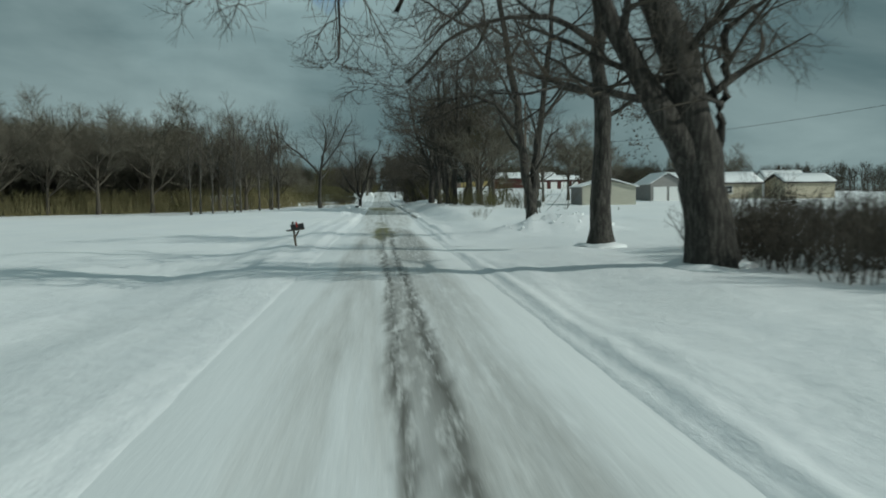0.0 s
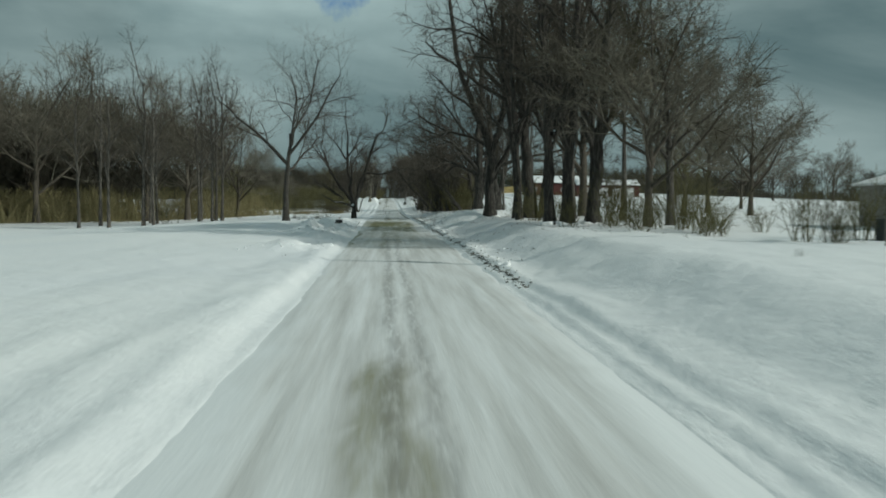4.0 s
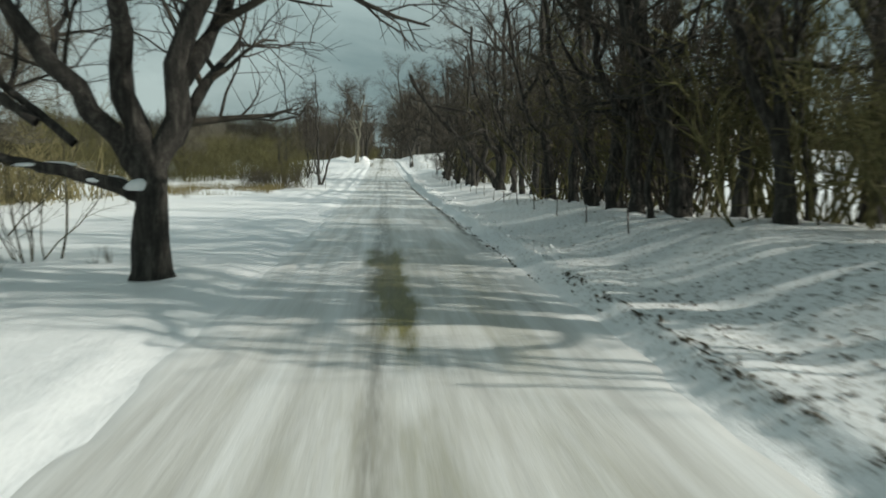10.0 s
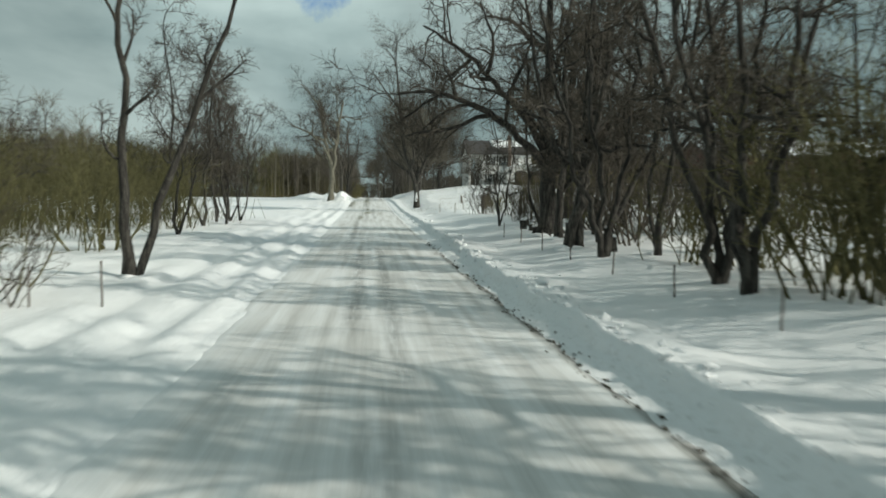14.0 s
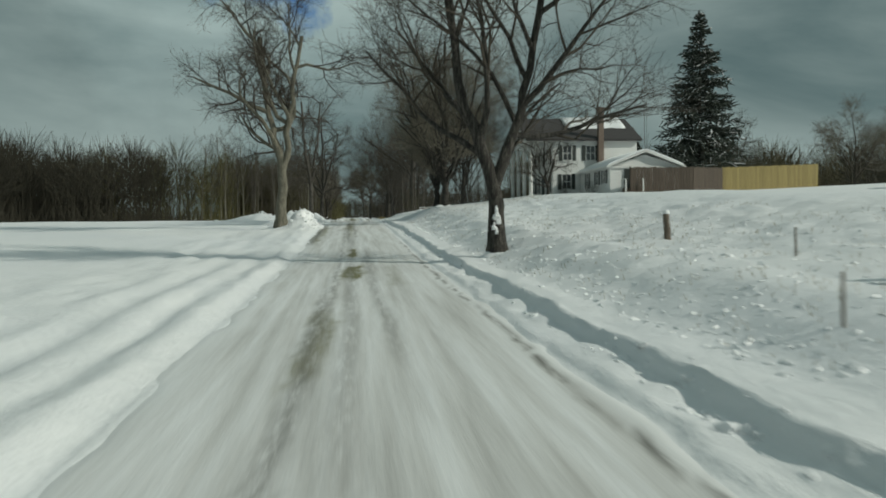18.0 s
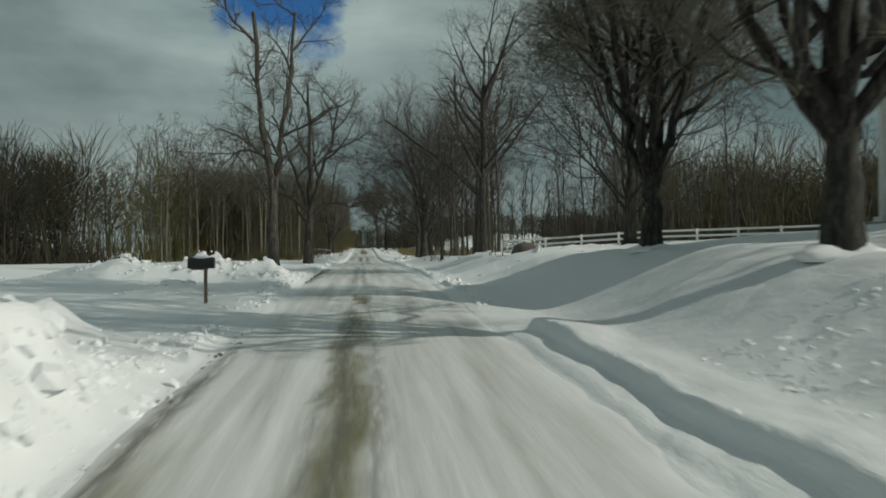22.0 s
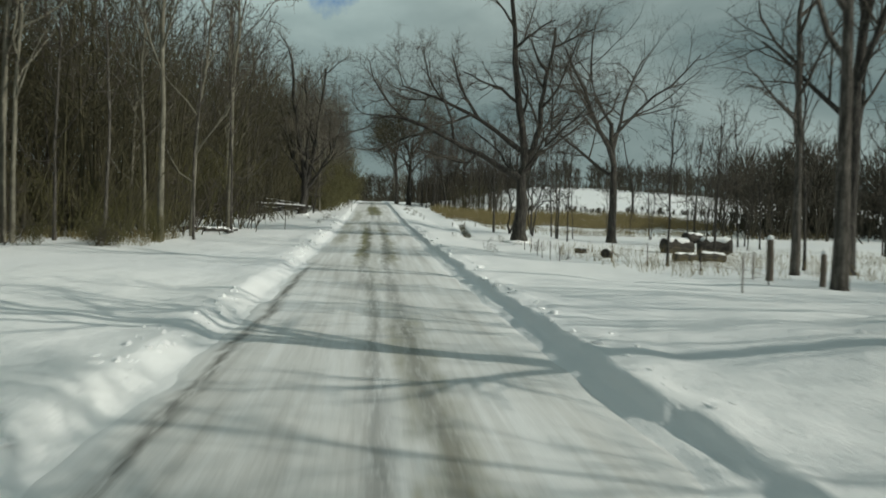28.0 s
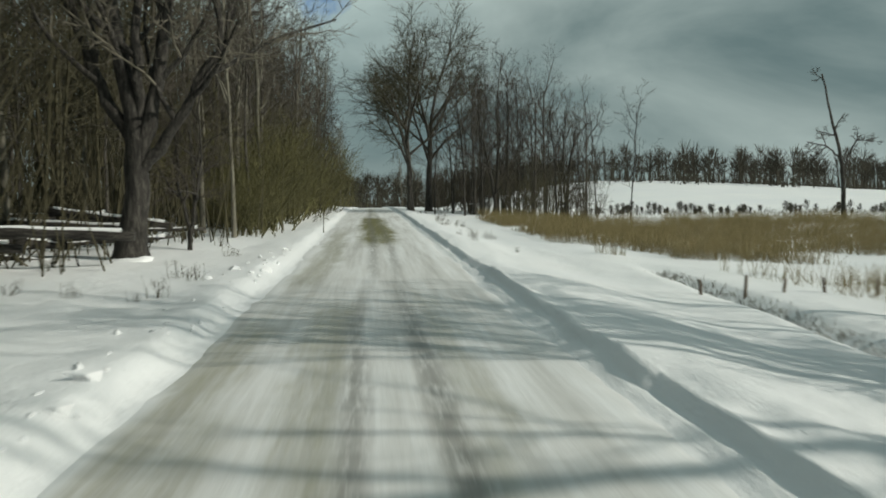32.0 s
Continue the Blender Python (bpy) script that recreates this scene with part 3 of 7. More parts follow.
le, lb, ll, re, rb, rn, rm, rf = sect(RY)
rag_l = (1 - .6 * ease(75, 90, RY) * (1 - ease(165, 180, RY))) * .28 * (smooth_noise(RY / 1.7, 0 * RY, 20) - .5) + .16 * (smooth_noise(RY / .5, 0 * RY, 21) - .5)
rag_r = .28 * (smooth_noise(RY / 1.9, 0 * RY, 22) - .5) + .16 * (smooth_noise(RY / .6, 0 * RY, 23) - .5)
RX = (le - .05 + rag_l) * (1 - RS) + (re + .12 + rag_r) * RS
edge_ = np.minimum(RS, 1 - RS) * 43
RZ = road_z(RY) + .012 + .02 * (1 - (2 * RS - 1) ** 2) + .016 * (smooth_noise(RX / .35, RY / 3, 24) - .5) * np.clip(edge_ / 3, 0, 1) - .05 * (1 - np.clip(edge_ / np.interp(RY, (60, 90), (8, 1.3)), 0, 1))
nr, nc = RX.shape
ri = np.arange(nr * nc).reshape(nr, nc)
rq = np.stack([ri[:-1, :-1], ri[:-1, 1:], ri[1:, 1:], ri[1:, :-1]], -1).reshape(-1, 4)
rmesh = quad_mesh("road", np.stack([RX, RY, RZ], -1).reshape(-1, 3), rq, ROADTOP)
drift = .25 * (smooth_noise(RY / 16, 0 * RY, 25) - .5)


warp = .42 * (smooth_noise(RX / .7, RY / 1.5, 31) - .5) + .16 * (smooth_noise(RX / .25, RY / .5, 32) - .5)
end_ = RY + 3.4 * (smooth_noise(RX / .5, RY / 4, 33) - .5) + 2 * (smooth_noise(RX / .2, RY / 1.2, 34) - .5)


def strewn(rows, soft, sway=1.0):
    v = 0 * RX
    for x, w, a, b, s in rows:
        wob = drift + sway * warp + .10 * (smooth_noise(RY / 3.1 + x * 7, 0 * RY, 26) - .5)
        across = 1 - ease(w * (1 - soft), w * (1 + soft), np.abs(RX - x - wob))
        v = np.maximum(v, s * across * ease(a - .05 * (b - a) - .6, a + .16 * (b - a), end_) * (1 - ease(b - .16 * (b - a), b + .05 * (b - a) + .6, end_)))
    return v


lane = .5 + .9 * (smooth_noise(RX / .9, RY / 9, 27) - .5)
cover = (1 - ease(56, 70, RY)) * .5 * lane + (1 - ease(0, .18, np.minimum(RS, 1 - RS))) * (.5 - .3 * ease(95, 105, RY) * (1 - ease(160, 172, RY))) + (1 - ease(60, 85, RY)) * (1 - ease(.02, .30, np.minimum(RS, 1 - RS)))
cover = cover * (1 - .85 * np.maximum(strewn(SAND, .45), strewn(RUTS, .7, .22)))
for nm, v in (("cover", cover), ("sand", strewn(SAND, .45)), ("rut", strewn(RUTS, .7, .22))):
    at = rmesh.attributes.new(nm, "FLOAT", "POINT")
    at.data.foreach_set("value", np.clip(v, 0, 1).astype(np.float32).ravel())
road = tagged(new("road", rmesh), "straight country road of packed snow, worn tracks and strewn sand", "road", kind="structure")

# ---- bare trees ----
def unit(v):
    return v / (np.linalg.norm(v, axis=-1, keepdims=True) + 1e-9)


def grow(rng, P, D, L, R, n, wob, rise, tip=.35):
    """Polylines of n segments from P along D: they wander by wob, bend upwards by rise, and taper to tip."""
    pts, d = [P], unit(D)
    for _ in range(n):
        d = unit(d + rng.normal(0, wob, d.shape) + np.array([0, 0, rise]))
        pts.append(pts[-1] + d * (L / n)[:, None])
    f = np.linspace(0, 1, n + 1)
    return np.stack(pts, 1), R[:, None] * (1 - (1 - tip) * f)


def sprout(rng, pts, rad, m, f0, f1, angle, spread, L0, taper, rscale, flat=0.0):
    """m side shoots on each polyline, between the fractions f0 and f1 of its length: starts, ways, lengths, radii."""
    N, n, _ = pts.shape
    f = f0 + (f1 - f0) * (np.arange(m) + rng.rand(N, m)) / m
    s = f * (n - 1)
    i = np.minimum(s.astype(int), n - 2)
    u = (s - i)[..., None]
    row = np.arange(N)[:, None]
    P = pts[row, i] * (1 - u) + pts[row, i + 1] * u
    tan = unit(pts[row, i + 1] - pts[row, i])
    az = rng.rand(N, 1) * 6.28 + np.arange(m) * 2.4 + rng.normal(0, .4, (N, m))
    ref = np.where(np.abs(tan[..., 2:]) < .9, np.array([0, 0, 1.]), np.array([1., 0, 0]))
    a = unit(np.cross(tan, ref))
    b = np.cross(tan, a)
    side = a * np.cos(az)[..., None] + b * np.sin(az)[..., None]
    side[..., 2] *= 1 - flat
    ang = np.radians(angle + rng.normal(0, spread, (N, m)))[..., None]
    D = unit(tan * np.cos(ang) + unit(side) * np.sin(ang))
    L = L0 * (1 - taper * f) * rng.uniform(.7, 1.25, (N, m))
    R = (rad[row, i] * (1 - u[..., 0]) + rad[row, i + 1] * u[..., 0]) * rscale
    return P.reshape(-1, 3), D.reshape(-1, 3), L.ravel(), R.ravel()


def lift(lines, low, high):
    """Turns back up what would hang below a rim that rises from low at the stem to high four metres out."""
    d = np.hypot(lines[..., 0], lines[..., 1])
    s = np.clip((d - .8) / 3.2, 0, 1)
    rim = low + (high - low) * s + .12 * d * s
    z = lines[..., 2]
    lines[..., 2] = np.where(z < rim, rim + .25 * (rim - z), z)


def bare_tree(seed, height, r, bole, limbs=6, limb_angle=40, limb_rise=.10, limb_len=.62, counts=(6, 6, 6), lean=(0, 0), leader=.5, twig_r=.008, wob=.10, flare=1.55, droop=0.0, thick=.55, sides=9, segs=(6, 4, 3), rim=4.8, stems=None, branch=42, kink=1.6):
    """Meshes of a leafless tree: bole and limbs, branches, twigs. bole: height of the first fork; leader: how much of the stem goes on above it."""
    rng = np.random.RandomState(seed)
    top = bole + (height - bole) * leader
    n0 = 9
    z = np.linspace(-.35, top, n0 + 1)
    f = np.clip(z / top, 0, 1)
    wx, wy = (np.cumsum(rng.normal(0, wob * .35 * kink * top / n0, n0 + 1)) for _ in "xy")
    trunk = np.stack([lean[0] * f + wx * f, lean[1] * f + wy * f, z], -1)[None]
    t_r = r * (1 - .52 * np.clip(z / max(top, .1), 0, 1) ** 1.1)
    t_r[0], t_r[1] = r * flare * 1.1, r * (1 + .25 * (flare - 1))
    z2 = .35
    trunk = np.insert(trunk, 1, [[lean[0] * z2 / top, lean[1] * z2 / top, z2]], axis=1)
    t_r = np.insert(t_r, 1, r * (1 + .45 * (flare - 1)))[None]
    f0 = min(.97, bole / top * .92)
    if stems:
        # given stems: way points x, y, z, and radii at foot and top
        k, f0 = 14, .30
        u = np.linspace(0, 1, k)
        rows = [np.array(way, float) for way, ra, rb in stems]
        trunk = np.stack([np.stack([np.interp(u, np.linspace(0, 1, len(w)), w[:, c]) for c in range(3)], -1) for w in rows])
        trunk[:, 1:-1] = (trunk[:, :-2] + 2 * trunk[:, 1:-1] + trunk[:, 2:]) / 4
        trunk[:, 2:, :2] += rng.normal(0, .05 * kink, (len(stems), k - 2, 2))
        t_r = np.stack([ra + (rb - ra) * u ** .8 for way, ra, rb in stems])
        t_r[0, 0] *= flare
        t_r[0, 1] *= 1 + .2 * (flare - 1)
    P, D, L, R = sprout(rng, trunk, t_r, limbs, f0, 1.0, limb_angle, 9, (height - bole) * limb_len, .22, 1.0)
    # the topmost shoots carry the stem on
    R = np.minimum(R, r * thick) * rng.uniform(.7, 1.0, len(R))
    l1, r1 = grow(rng, P, D, L, R, segs[0], wob, limb_rise, .30)
    low = bole * .8
    lift(l1, low, max(rim, bole * .8))
    P, D, L, R = sprout(rng, l1, r1, counts[0], .22, 1.0, branch, 12, (height - bole) * limb_len * .55, .55, .62, .2)
    l2, r2 = grow(rng, P, D, L, R, segs[1], wob * 1.25, limb_rise * .55 - droop * .3, .28)
    lift(l2, bole * .7, max(rim, bole * .7))
    P, D, L, R = sprout(rng, l2, r2, counts[1], .2, 1.0, 42, 14, (height - bole) * limb_len * .30, .5, .60, .15)
    l3, r3 = grow(rng, P, D, L, np.maximum(R, twig_r * 1.5), segs[2], wob * 1.4, .04 - droop, .35)
    lift(l3, bole * .65, max(rim, bole * .65))
    P, D, L, R = sprout(rng, l3, r3, counts[2], .15, 1.0, 44, 15, (height - bole) * limb_len * .155, .4, .55)
    l4, r4 = grow(rng, P, D, L, np.clip(R, twig_r * .7, twig_r * 1.2), 1, wob * 1.6, .02 - droop * 1.4, .5)
    lift(l4, bole * .62, max(rim, bole * .62))
    v0, q0 = tubes(trunk, t_r, sides + 5)
    v0 = v0 + rng.normal(0, .055 * r, v0.shape) * np.array([1, 1, .3])
    wood = joined([(v0, q0), tubes(l1, r1, sides)])
    return {"trunk": wood, "crown": joined([tubes(l2, r2, 5 if segs[1] > 3 else 3), tubes(l3, r3, 3), tubes(l4, r4, 3)])}


def tree_thing(name, label, meshes, bark, twig=None, category="tree", group=""):
    ob = thing(name, label, category, None, group)
    for nm, (v, q) in meshes.items():
        piece = part(nm, quad_mesh(nm, v, q, bark if nm == "trunk" else (twig or TWIG)), None, ob)
        if nm == "crown":
            tagged(piece, kind="stuff")
    return ob


def bush_thing(name, label, mesh, mat, category, group):
    """A bush, sapling or tuft: its stems and its twigs."""
    ob = thing(name, label, category, None, group)
    part("stem_clump", quad_mesh("stem_clump", *mesh[0], mat), None, ob)
    tagged(part("twig_mass", quad_mesh("twig_mass", *mesh[1], mat), None, ob), kind="stuff")
    return ob


def thicket(seed, width, height, stems, counts=(5, 5), twig_r=.008, bow=.05):
    """Meshes of a many-stemmed bush."""
    rng = np.random.RandomState(seed)
    P = np.stack([rng.normal(0, width * .22, stems), rng.normal(0, width * .22, stems), np.full(stems, -.15)], -1)
    D = unit(np.stack([P[:, 0] * .5 / width + rng.normal(0, .28, stems), P[:, 1] * .5 / width + rng.normal(0, .28, stems), np.ones(stems)], -1))
    l1, r1 = grow(rng, P, D, height * rng.uniform(.65, 1.05, stems), rng.uniform(.018, .045, stems) * (height / 3) ** .5, 6, .12, bow, .3)
    P, D, L, R = sprout(rng, l1, r1, counts[0], .18, 1.0, 40, 14, height * .42, .45, .6)
    l2, r2 = grow(rng, P, D, L, np.maximum(R, twig_r), 3, .16, .03, .4)
    P, D, L, R = sprout(rng, l2, r2, counts[1], .15, 1.0, 42, 16, height * .19, .4, .7)
    l3, r3 = grow(rng, P, D, L, np.clip(R, twig_r * .7, twig_r * 1.2), 1, .2, 0, .5)
    return tubes(l1, r1, 5), joined([tubes(l2, r2, 3), tubes(l3, r3, 3)])


def far_wood(seed, spots, h0, h1, strokes=50, stroke_r=.035, pole_r=.13, brush=10, tall=.62, wide=1.0):
    """One joined mesh of leafless trees far off: a pole, upswept strokes and low brush at each spot (x, y)."""
    rng = np.random.RandomState(seed)
    spots = np.asarray(spots, float)
    N = len(spots)
    base = np.stack([spots[:, 0], spots[:, 1], land_z(spots[:, 0], spots[:, 1]) - .3], -1)
    H = rng.uniform(h0, h1, N)
    D = unit(np.stack([rng.normal(0, .05, N), rng.normal(0, .05, N), np.ones(N)], -1))
    l0, r0 = grow(rng, base, D, H * .92, pole_r * rng.uniform(.6, 1.5, N), 4, .04, .03, .25)
    # a domed crown of strokes fanning out of the upper stem
    M = N * strokes
    who = np.repeat(np.arange(N), strokes)
    az, up = rng.rand(M) * 6.28, rng.rand(M)
    reach = (.04 + .19 * np.sqrt(rng.rand(M)) * np.sin(np.pi * (.12 + .80 * up))) * wide
    at = np.stack([np.cos(az) * reach * .4, np.sin(az) * reach * .4, .30 + .52 * up], -1) * H[who, None]
    Dk = unit(np.stack([np.cos(az) * (.25 + 2.2 * reach), np.sin(az) * (.25 + 2.2 * reach), .35 + .75 * up], -1) + rng.normal(0, .22, (M, 3)))
    l1, r1 = grow(rng, base[who] + at, Dk, H[who] * (rng.uniform(.07, .17, M) + .75 * reach), np.full(M, stroke_r * .8), 1, .1, .05, .4)
    groups = [tubes(l0, r0, 3), tubes(l1, r1, 3)]
    if brush:
        M = N * brush
        who = np.repeat(np.arange(N), brush)
        bx, by = spots[who, 0] + rng.normal(0, 2.6, M), spots[who, 1] + rng.normal(0, 2.6, M)
        B = np.stack([bx, by, land_z(bx, by) - .2], -1)
        lb_, rb_ = grow(rng, B, unit(np.stack([rng.normal(0, .3, M), rng.normal(0, .3, M), np.ones(M)], -1)), rng.uniform(.10, tall, M) ** 1.2 * H[who], np.full(M, stroke_r), 1, .12, .03, .4)
        groups.append(tubes(lb_, rb_, 3))
    return joined(groups)

# ---- tree stock, built once each and then copied ----
low = dict(segs=(4, 3, 2), sides=5)
stock = {}
stock["oak"] = tree_thing("tree", "broad leafless oak with heavy spreading limbs in snow", bare_tree(11, 20, .40, 4.4, 10, 56, .07, .85, (6, 7, 8), thick=.48, leader=.6), DARKBARK)
stock["maple"] = tree_thing("tree", "leafless maple with many upswept limbs from a short trunk", bare_tree(12, 17, .42, 2.2, 18, 33, .10, .90, (8, 7, 9), leader=.32, thick=.28, twig_r=.012), DARKBARK)
stock["elm"] = tree_thing("tree", "tall leafless elm forking into a wide crown", bare_tree(13, 20, .34, 6.5, 6, 42, .05, .92, (6, 7, 8), leader=.25, thick=.66, wob=.17), DARKBARK)
stock["sycamore"] = tree_thing("tree", "tall pale-barked leafless tree forking high above the snow", bare_tree(14, 20, .48, 6.0, 7, 56, .07, .62, (7, 7, 8), thick=.5, twig_r=.012, wob=.2, stems=[([(0, 0, -.35), (.12, 0, 2.5), (.3, 0, 5.6), (-.3, 0, 7.6), (-.8, .2, 9.6), (-1.3, .5, 13), (-1.6, .4, 17)], .52, .16), ([(.28, 0, 5.3), (.7, -.1, 7.2), (.85, -.2, 9.6), (1.4, -.4, 13), (2.1, -.3, 17)], .34, .13)]), PALEBARK)
stock["forked"] = tree_thing("tree", "thick leafless tree forking low, snow stuck to its bark", bare_tree(19, 18, .36, 3.4, 8, 50, .06, .56, (7, 7, 8), thick=.42, twig_r=.010, wob=.14, stems=[([(0, 0, -.35), (-.1, 0, 1.4), (-.22, 0, 2.9), (-.8, .1, 4.6), (-1.4, .2, 6.2), (-1.8, .4, 10), (-2.3, .4, 15)], .38, .11), ([(-.22, 0, 2.6), (.4, -.1, 4.2), (1.1, -.1, 5.9), (1.6, -.3, 9), (2.4, -.2, 14)], .26, .10)]), DARKBARK)
stock["apple"] = tree_thing("tree", "crooked leafless tree with wide-spread limbs beside the road", bare_tree(15, 13, .40, 2.6, 5, 40, .07, .50, (6, 6, 6), wob=.17, thick=.5, rim=3.4, stems=[([(0, 0, -.3), (0, 0, 1.0), (.1, 0, 2.0), (.9, .1, 4.4), (1.7, .2, 6.6), (2.6, 0, 10)], .36, .09), ([(.02, 0, 1.7), (-.5, .1, 3.8), (-.8, .2, 6.5), (-.7, 0, 10.5)], .24, .08), ([(0, 0, 1.7), (-1.2, -.2, 3.4), (-2.6, -.3, 5.2), (-3.8, -.2, 8.4)], .20, .07), ([(0, 0, 1.45), (-1.2, 0, 1.9), (-2.5, .2, 2.1), (-3.9, .2, 2.9)], .15, .05)]), DARKBARK)
stock["bole"] = tree_thing("tree", "tall thick-trunked leafless tree rooted in the snowy bank", bare_tree(16, 21, .38, 8.5, 7, 42, .07, .75, (5, 5, 6), leader=.6, thick=.55), DARKBARK)
stock["tall"] = tree_thing("tree", "slender tall leafless tree with a bare stem", bare_tree(21, 19, .18, 7.5, 8, 36, .10, .50, (5, 5, 4), leader=.75, thick=.6, wob=.16, sides=7, segs=(5, 3, 2), twig_r=.010), BARK)
stock["twin"] = tree_thing("tree", "leafless tree with two steep stems from one foot", bare_tree(17, 17, .42, 2.6, 6, 44, .05, .48, (6, 6, 6), thick=.45, wob=.13, stems=[([(0, 0, -.35), (-.1, 0, 1.6), (-.3, 0, 3.6), (-.8, 0, 6), (-1.4, .2, 9), (-2.4, .3, 13), (-3.2, .3, 16.5)], .46, .10), ([(-.28, 0, 3.4), (.15, .1, 5.4), (.3, 0, 8), (.6, -.2, 12), (1.0, -.2, 16.5)], .27, .09)]), DARKBARK)
stock["crooked"] = tree_thing("tree", "crooked dark leafless tree with tangled limbs", bare_tree(18, 11, .16, 2.0, 6, 52, .05, .42, (5, 6, 4), wob=.26, droop=.02, segs=(6, 4, 2), sides=6, twig_r=.013, rim=2.4, branch=55, kink=1.1, stems=[([(0, 0, -.3), (.1, 0, 1.4), (.5, .2, 3.4), (.3, .5, 6), (.9, .6, 9.6)], .125, .04), ([(.02, 0, .2), (-.5, .2, 1.8), (-.7, -.1, 3.8), (-1.3, .2, 6.5), (-1.2, .3, 9)], .10, .035), ([(0, .05, .4), (.25, -.6, 2.2), (.7, -1.0, 4.2), (.6, -1.5, 7)], .08, .03)]), DARKBARK)
stock["lanky"] = tree_thing("tree", "thin leaning leafless tree with tangled upper twigs", bare_tree(22, 11, .12, 2.4, 6, 44, .06, .38, (5, 6, 5), wob=.24, segs=(5, 3, 2), sides=6, twig_r=.012, rim=2.6, kink=.9, stems=[([(0, 0, -.3), (.25, 0, 1.2), (.1, .3, 2.6), (.7, .5, 4.5), (.6, .9, 7), (1.3, 1, 10)], .10, .03), ([(.03, 0, .1), (-.5, -.1, 1.5), (-.9, .2, 3.4), (-.8, .1, 5.6), (-1.5, .2, 8.5)], .075, .025)]), DARKBARK)
# the crown takes the stem colour paled for haze, the trunk does not
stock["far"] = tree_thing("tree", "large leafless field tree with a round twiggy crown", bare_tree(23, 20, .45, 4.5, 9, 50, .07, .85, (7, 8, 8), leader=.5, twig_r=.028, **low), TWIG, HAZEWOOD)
stock["farvase"] = tree_thing("tree", "large leafless tree with an upswept twiggy crown", bare_tree(24, 21, .42, 6.5, 8, 36, .07, .85, (7, 7, 7), leader=.35, twig_r=.028, **low), BARK, BRUSH)
stock["farbrush"] = tree_thing("tree", "small round-crowned leafless tree of olive twigs", bare_tree(25, 18, .30, 2.6, 10, 48, .07, .95, (7, 7, 6), leader=.45, twig_r=.03, rim=2.6, **low), BARK, OLIVE)
wood_stock = [tree_thing("forest_tree", "slender leafless tree in the roadside woods", bare_tree(30 + k, 17 + k % 3 * 1.5, .085 + .03 * (k % 3), 5.0 + k % 2 * 3, 9, 34, .12, .44, (4, 3, 2), leader=.85, twig_r=.018, sides=5, wob=.17, segs=(4, 3, 2)), (BARK, PALEBARK, PALEBARK, BARK)[k], category="tree", group="trees of the roadside woods") for k in range(4)]
dark_wood = [tree_thing("forest_tree", "slender dark leafless tree beside the marsh", bare_tree(36 + k, 16, .09 + .03 * k, 5.0, 9, 34, .12, .44, (4, 3, 2), leader=.85, twig_r=.018, sides=5, wob=.17, segs=(4, 3, 2)), DARKBARK, category="tree", group="trees beside the marsh") for k in range(2)]
bush_stock = [bush_thing("bush", "dense leafless thicket of olive-brown stems", thicket(50 + k, 3.4, 4.2 + .9 * k, 20, (5, 5), .018), OLIVE, "bush", "bushes of the hedgerow") for k in range(3)]
dark_bush = [bush_thing("bush", "dark tangled leafless bush of thin stems", thicket(55 + k, 3.2, 3.8 + .9 * k, 18, (5, 5), .017), TWIG, "bush", "bushes of the hedgerow") for k in range(2)]
sapling_stock = [bush_thing("sapling", "thin leafless sapling with fine twigs rising from snow", thicket(60 + k, 1.6, 5.5 + k, 5, (6, 5), .010, .07), BRUSH, "sapling", "saplings beside the road") for k in range(2)]
weed_stock = [bush_thing("weeds", "dry brown weed stalks sticking out of snow", thicket(70 + k, 1.3, 1.2, 8, (3, 3), .006, .03), BRUSH, "weeds", "dry weeds") for k in range(2)]
used = set()


def plant(stock_ob, x, y, turn=0, scale=1.0, label="", group="", tilt=(0, 0), sink=.05):
    m = pose(x, y, float(land_z(x, y)) - sink, tilt[0], tilt[1], turn) @ Matrix.Scale(scale, 4)
    if stock_ob.name in used:
        ob = copy_thing(stock_ob, m)
    else:
        used.add(stock_ob.name)
        ob = stock_ob
        ob.matrix_basis = m
    return tagged(ob, label, group=group)


# kind, x, y, turn, scale
ROADSIDE_START = [
    ("farvase", 13.5, 121.5, 80, .85), ("far", 15.5, 126.0, 200, .8), ("tall", 16.0, 116.5, 10, .9), ("tall", 12.9, 152, 90, .75), ("tall", 15.5, 149, 10, .7),
    ("tall", 18.2, 152, 100, .62), ("tall", 20.5, 147.5, 40, .66), ("tall", 25, 158, 50, .8), ("crooked", 23, 150, 10, .7), ("tall", 17.0, 140.0, 70, .6),
    ("far", 13.0, 102.0, 60, .62), ("far", 35.5, 140, 20, .72), ("far", 28.5, 139, 250, .66), ("farvase", 15.0, 104.5, 10, .66),
]
ROADSIDE_APPLE = [
    ("elm", -12.3, 163.5, 0, 1.08), ("apple", -4.5, 175.6, 0, 1.16), ("oak", 11.6, 177.5, 200, .8),
    ("maple", 14.9, 396.2, 200, .88), ("apple", 19.0, 365.5, 20, .45), ("forked", 5.8, 319.6, 0, 1.0),
    ("sycamore", -5.95, 357.6, 0, .95), ("crooked", 10.0, 258.5, 20, 1.3), ("twin", 12.5, 273, 70, .75), ("crooked", 11.6, 273.8, 70, 1.3),
]
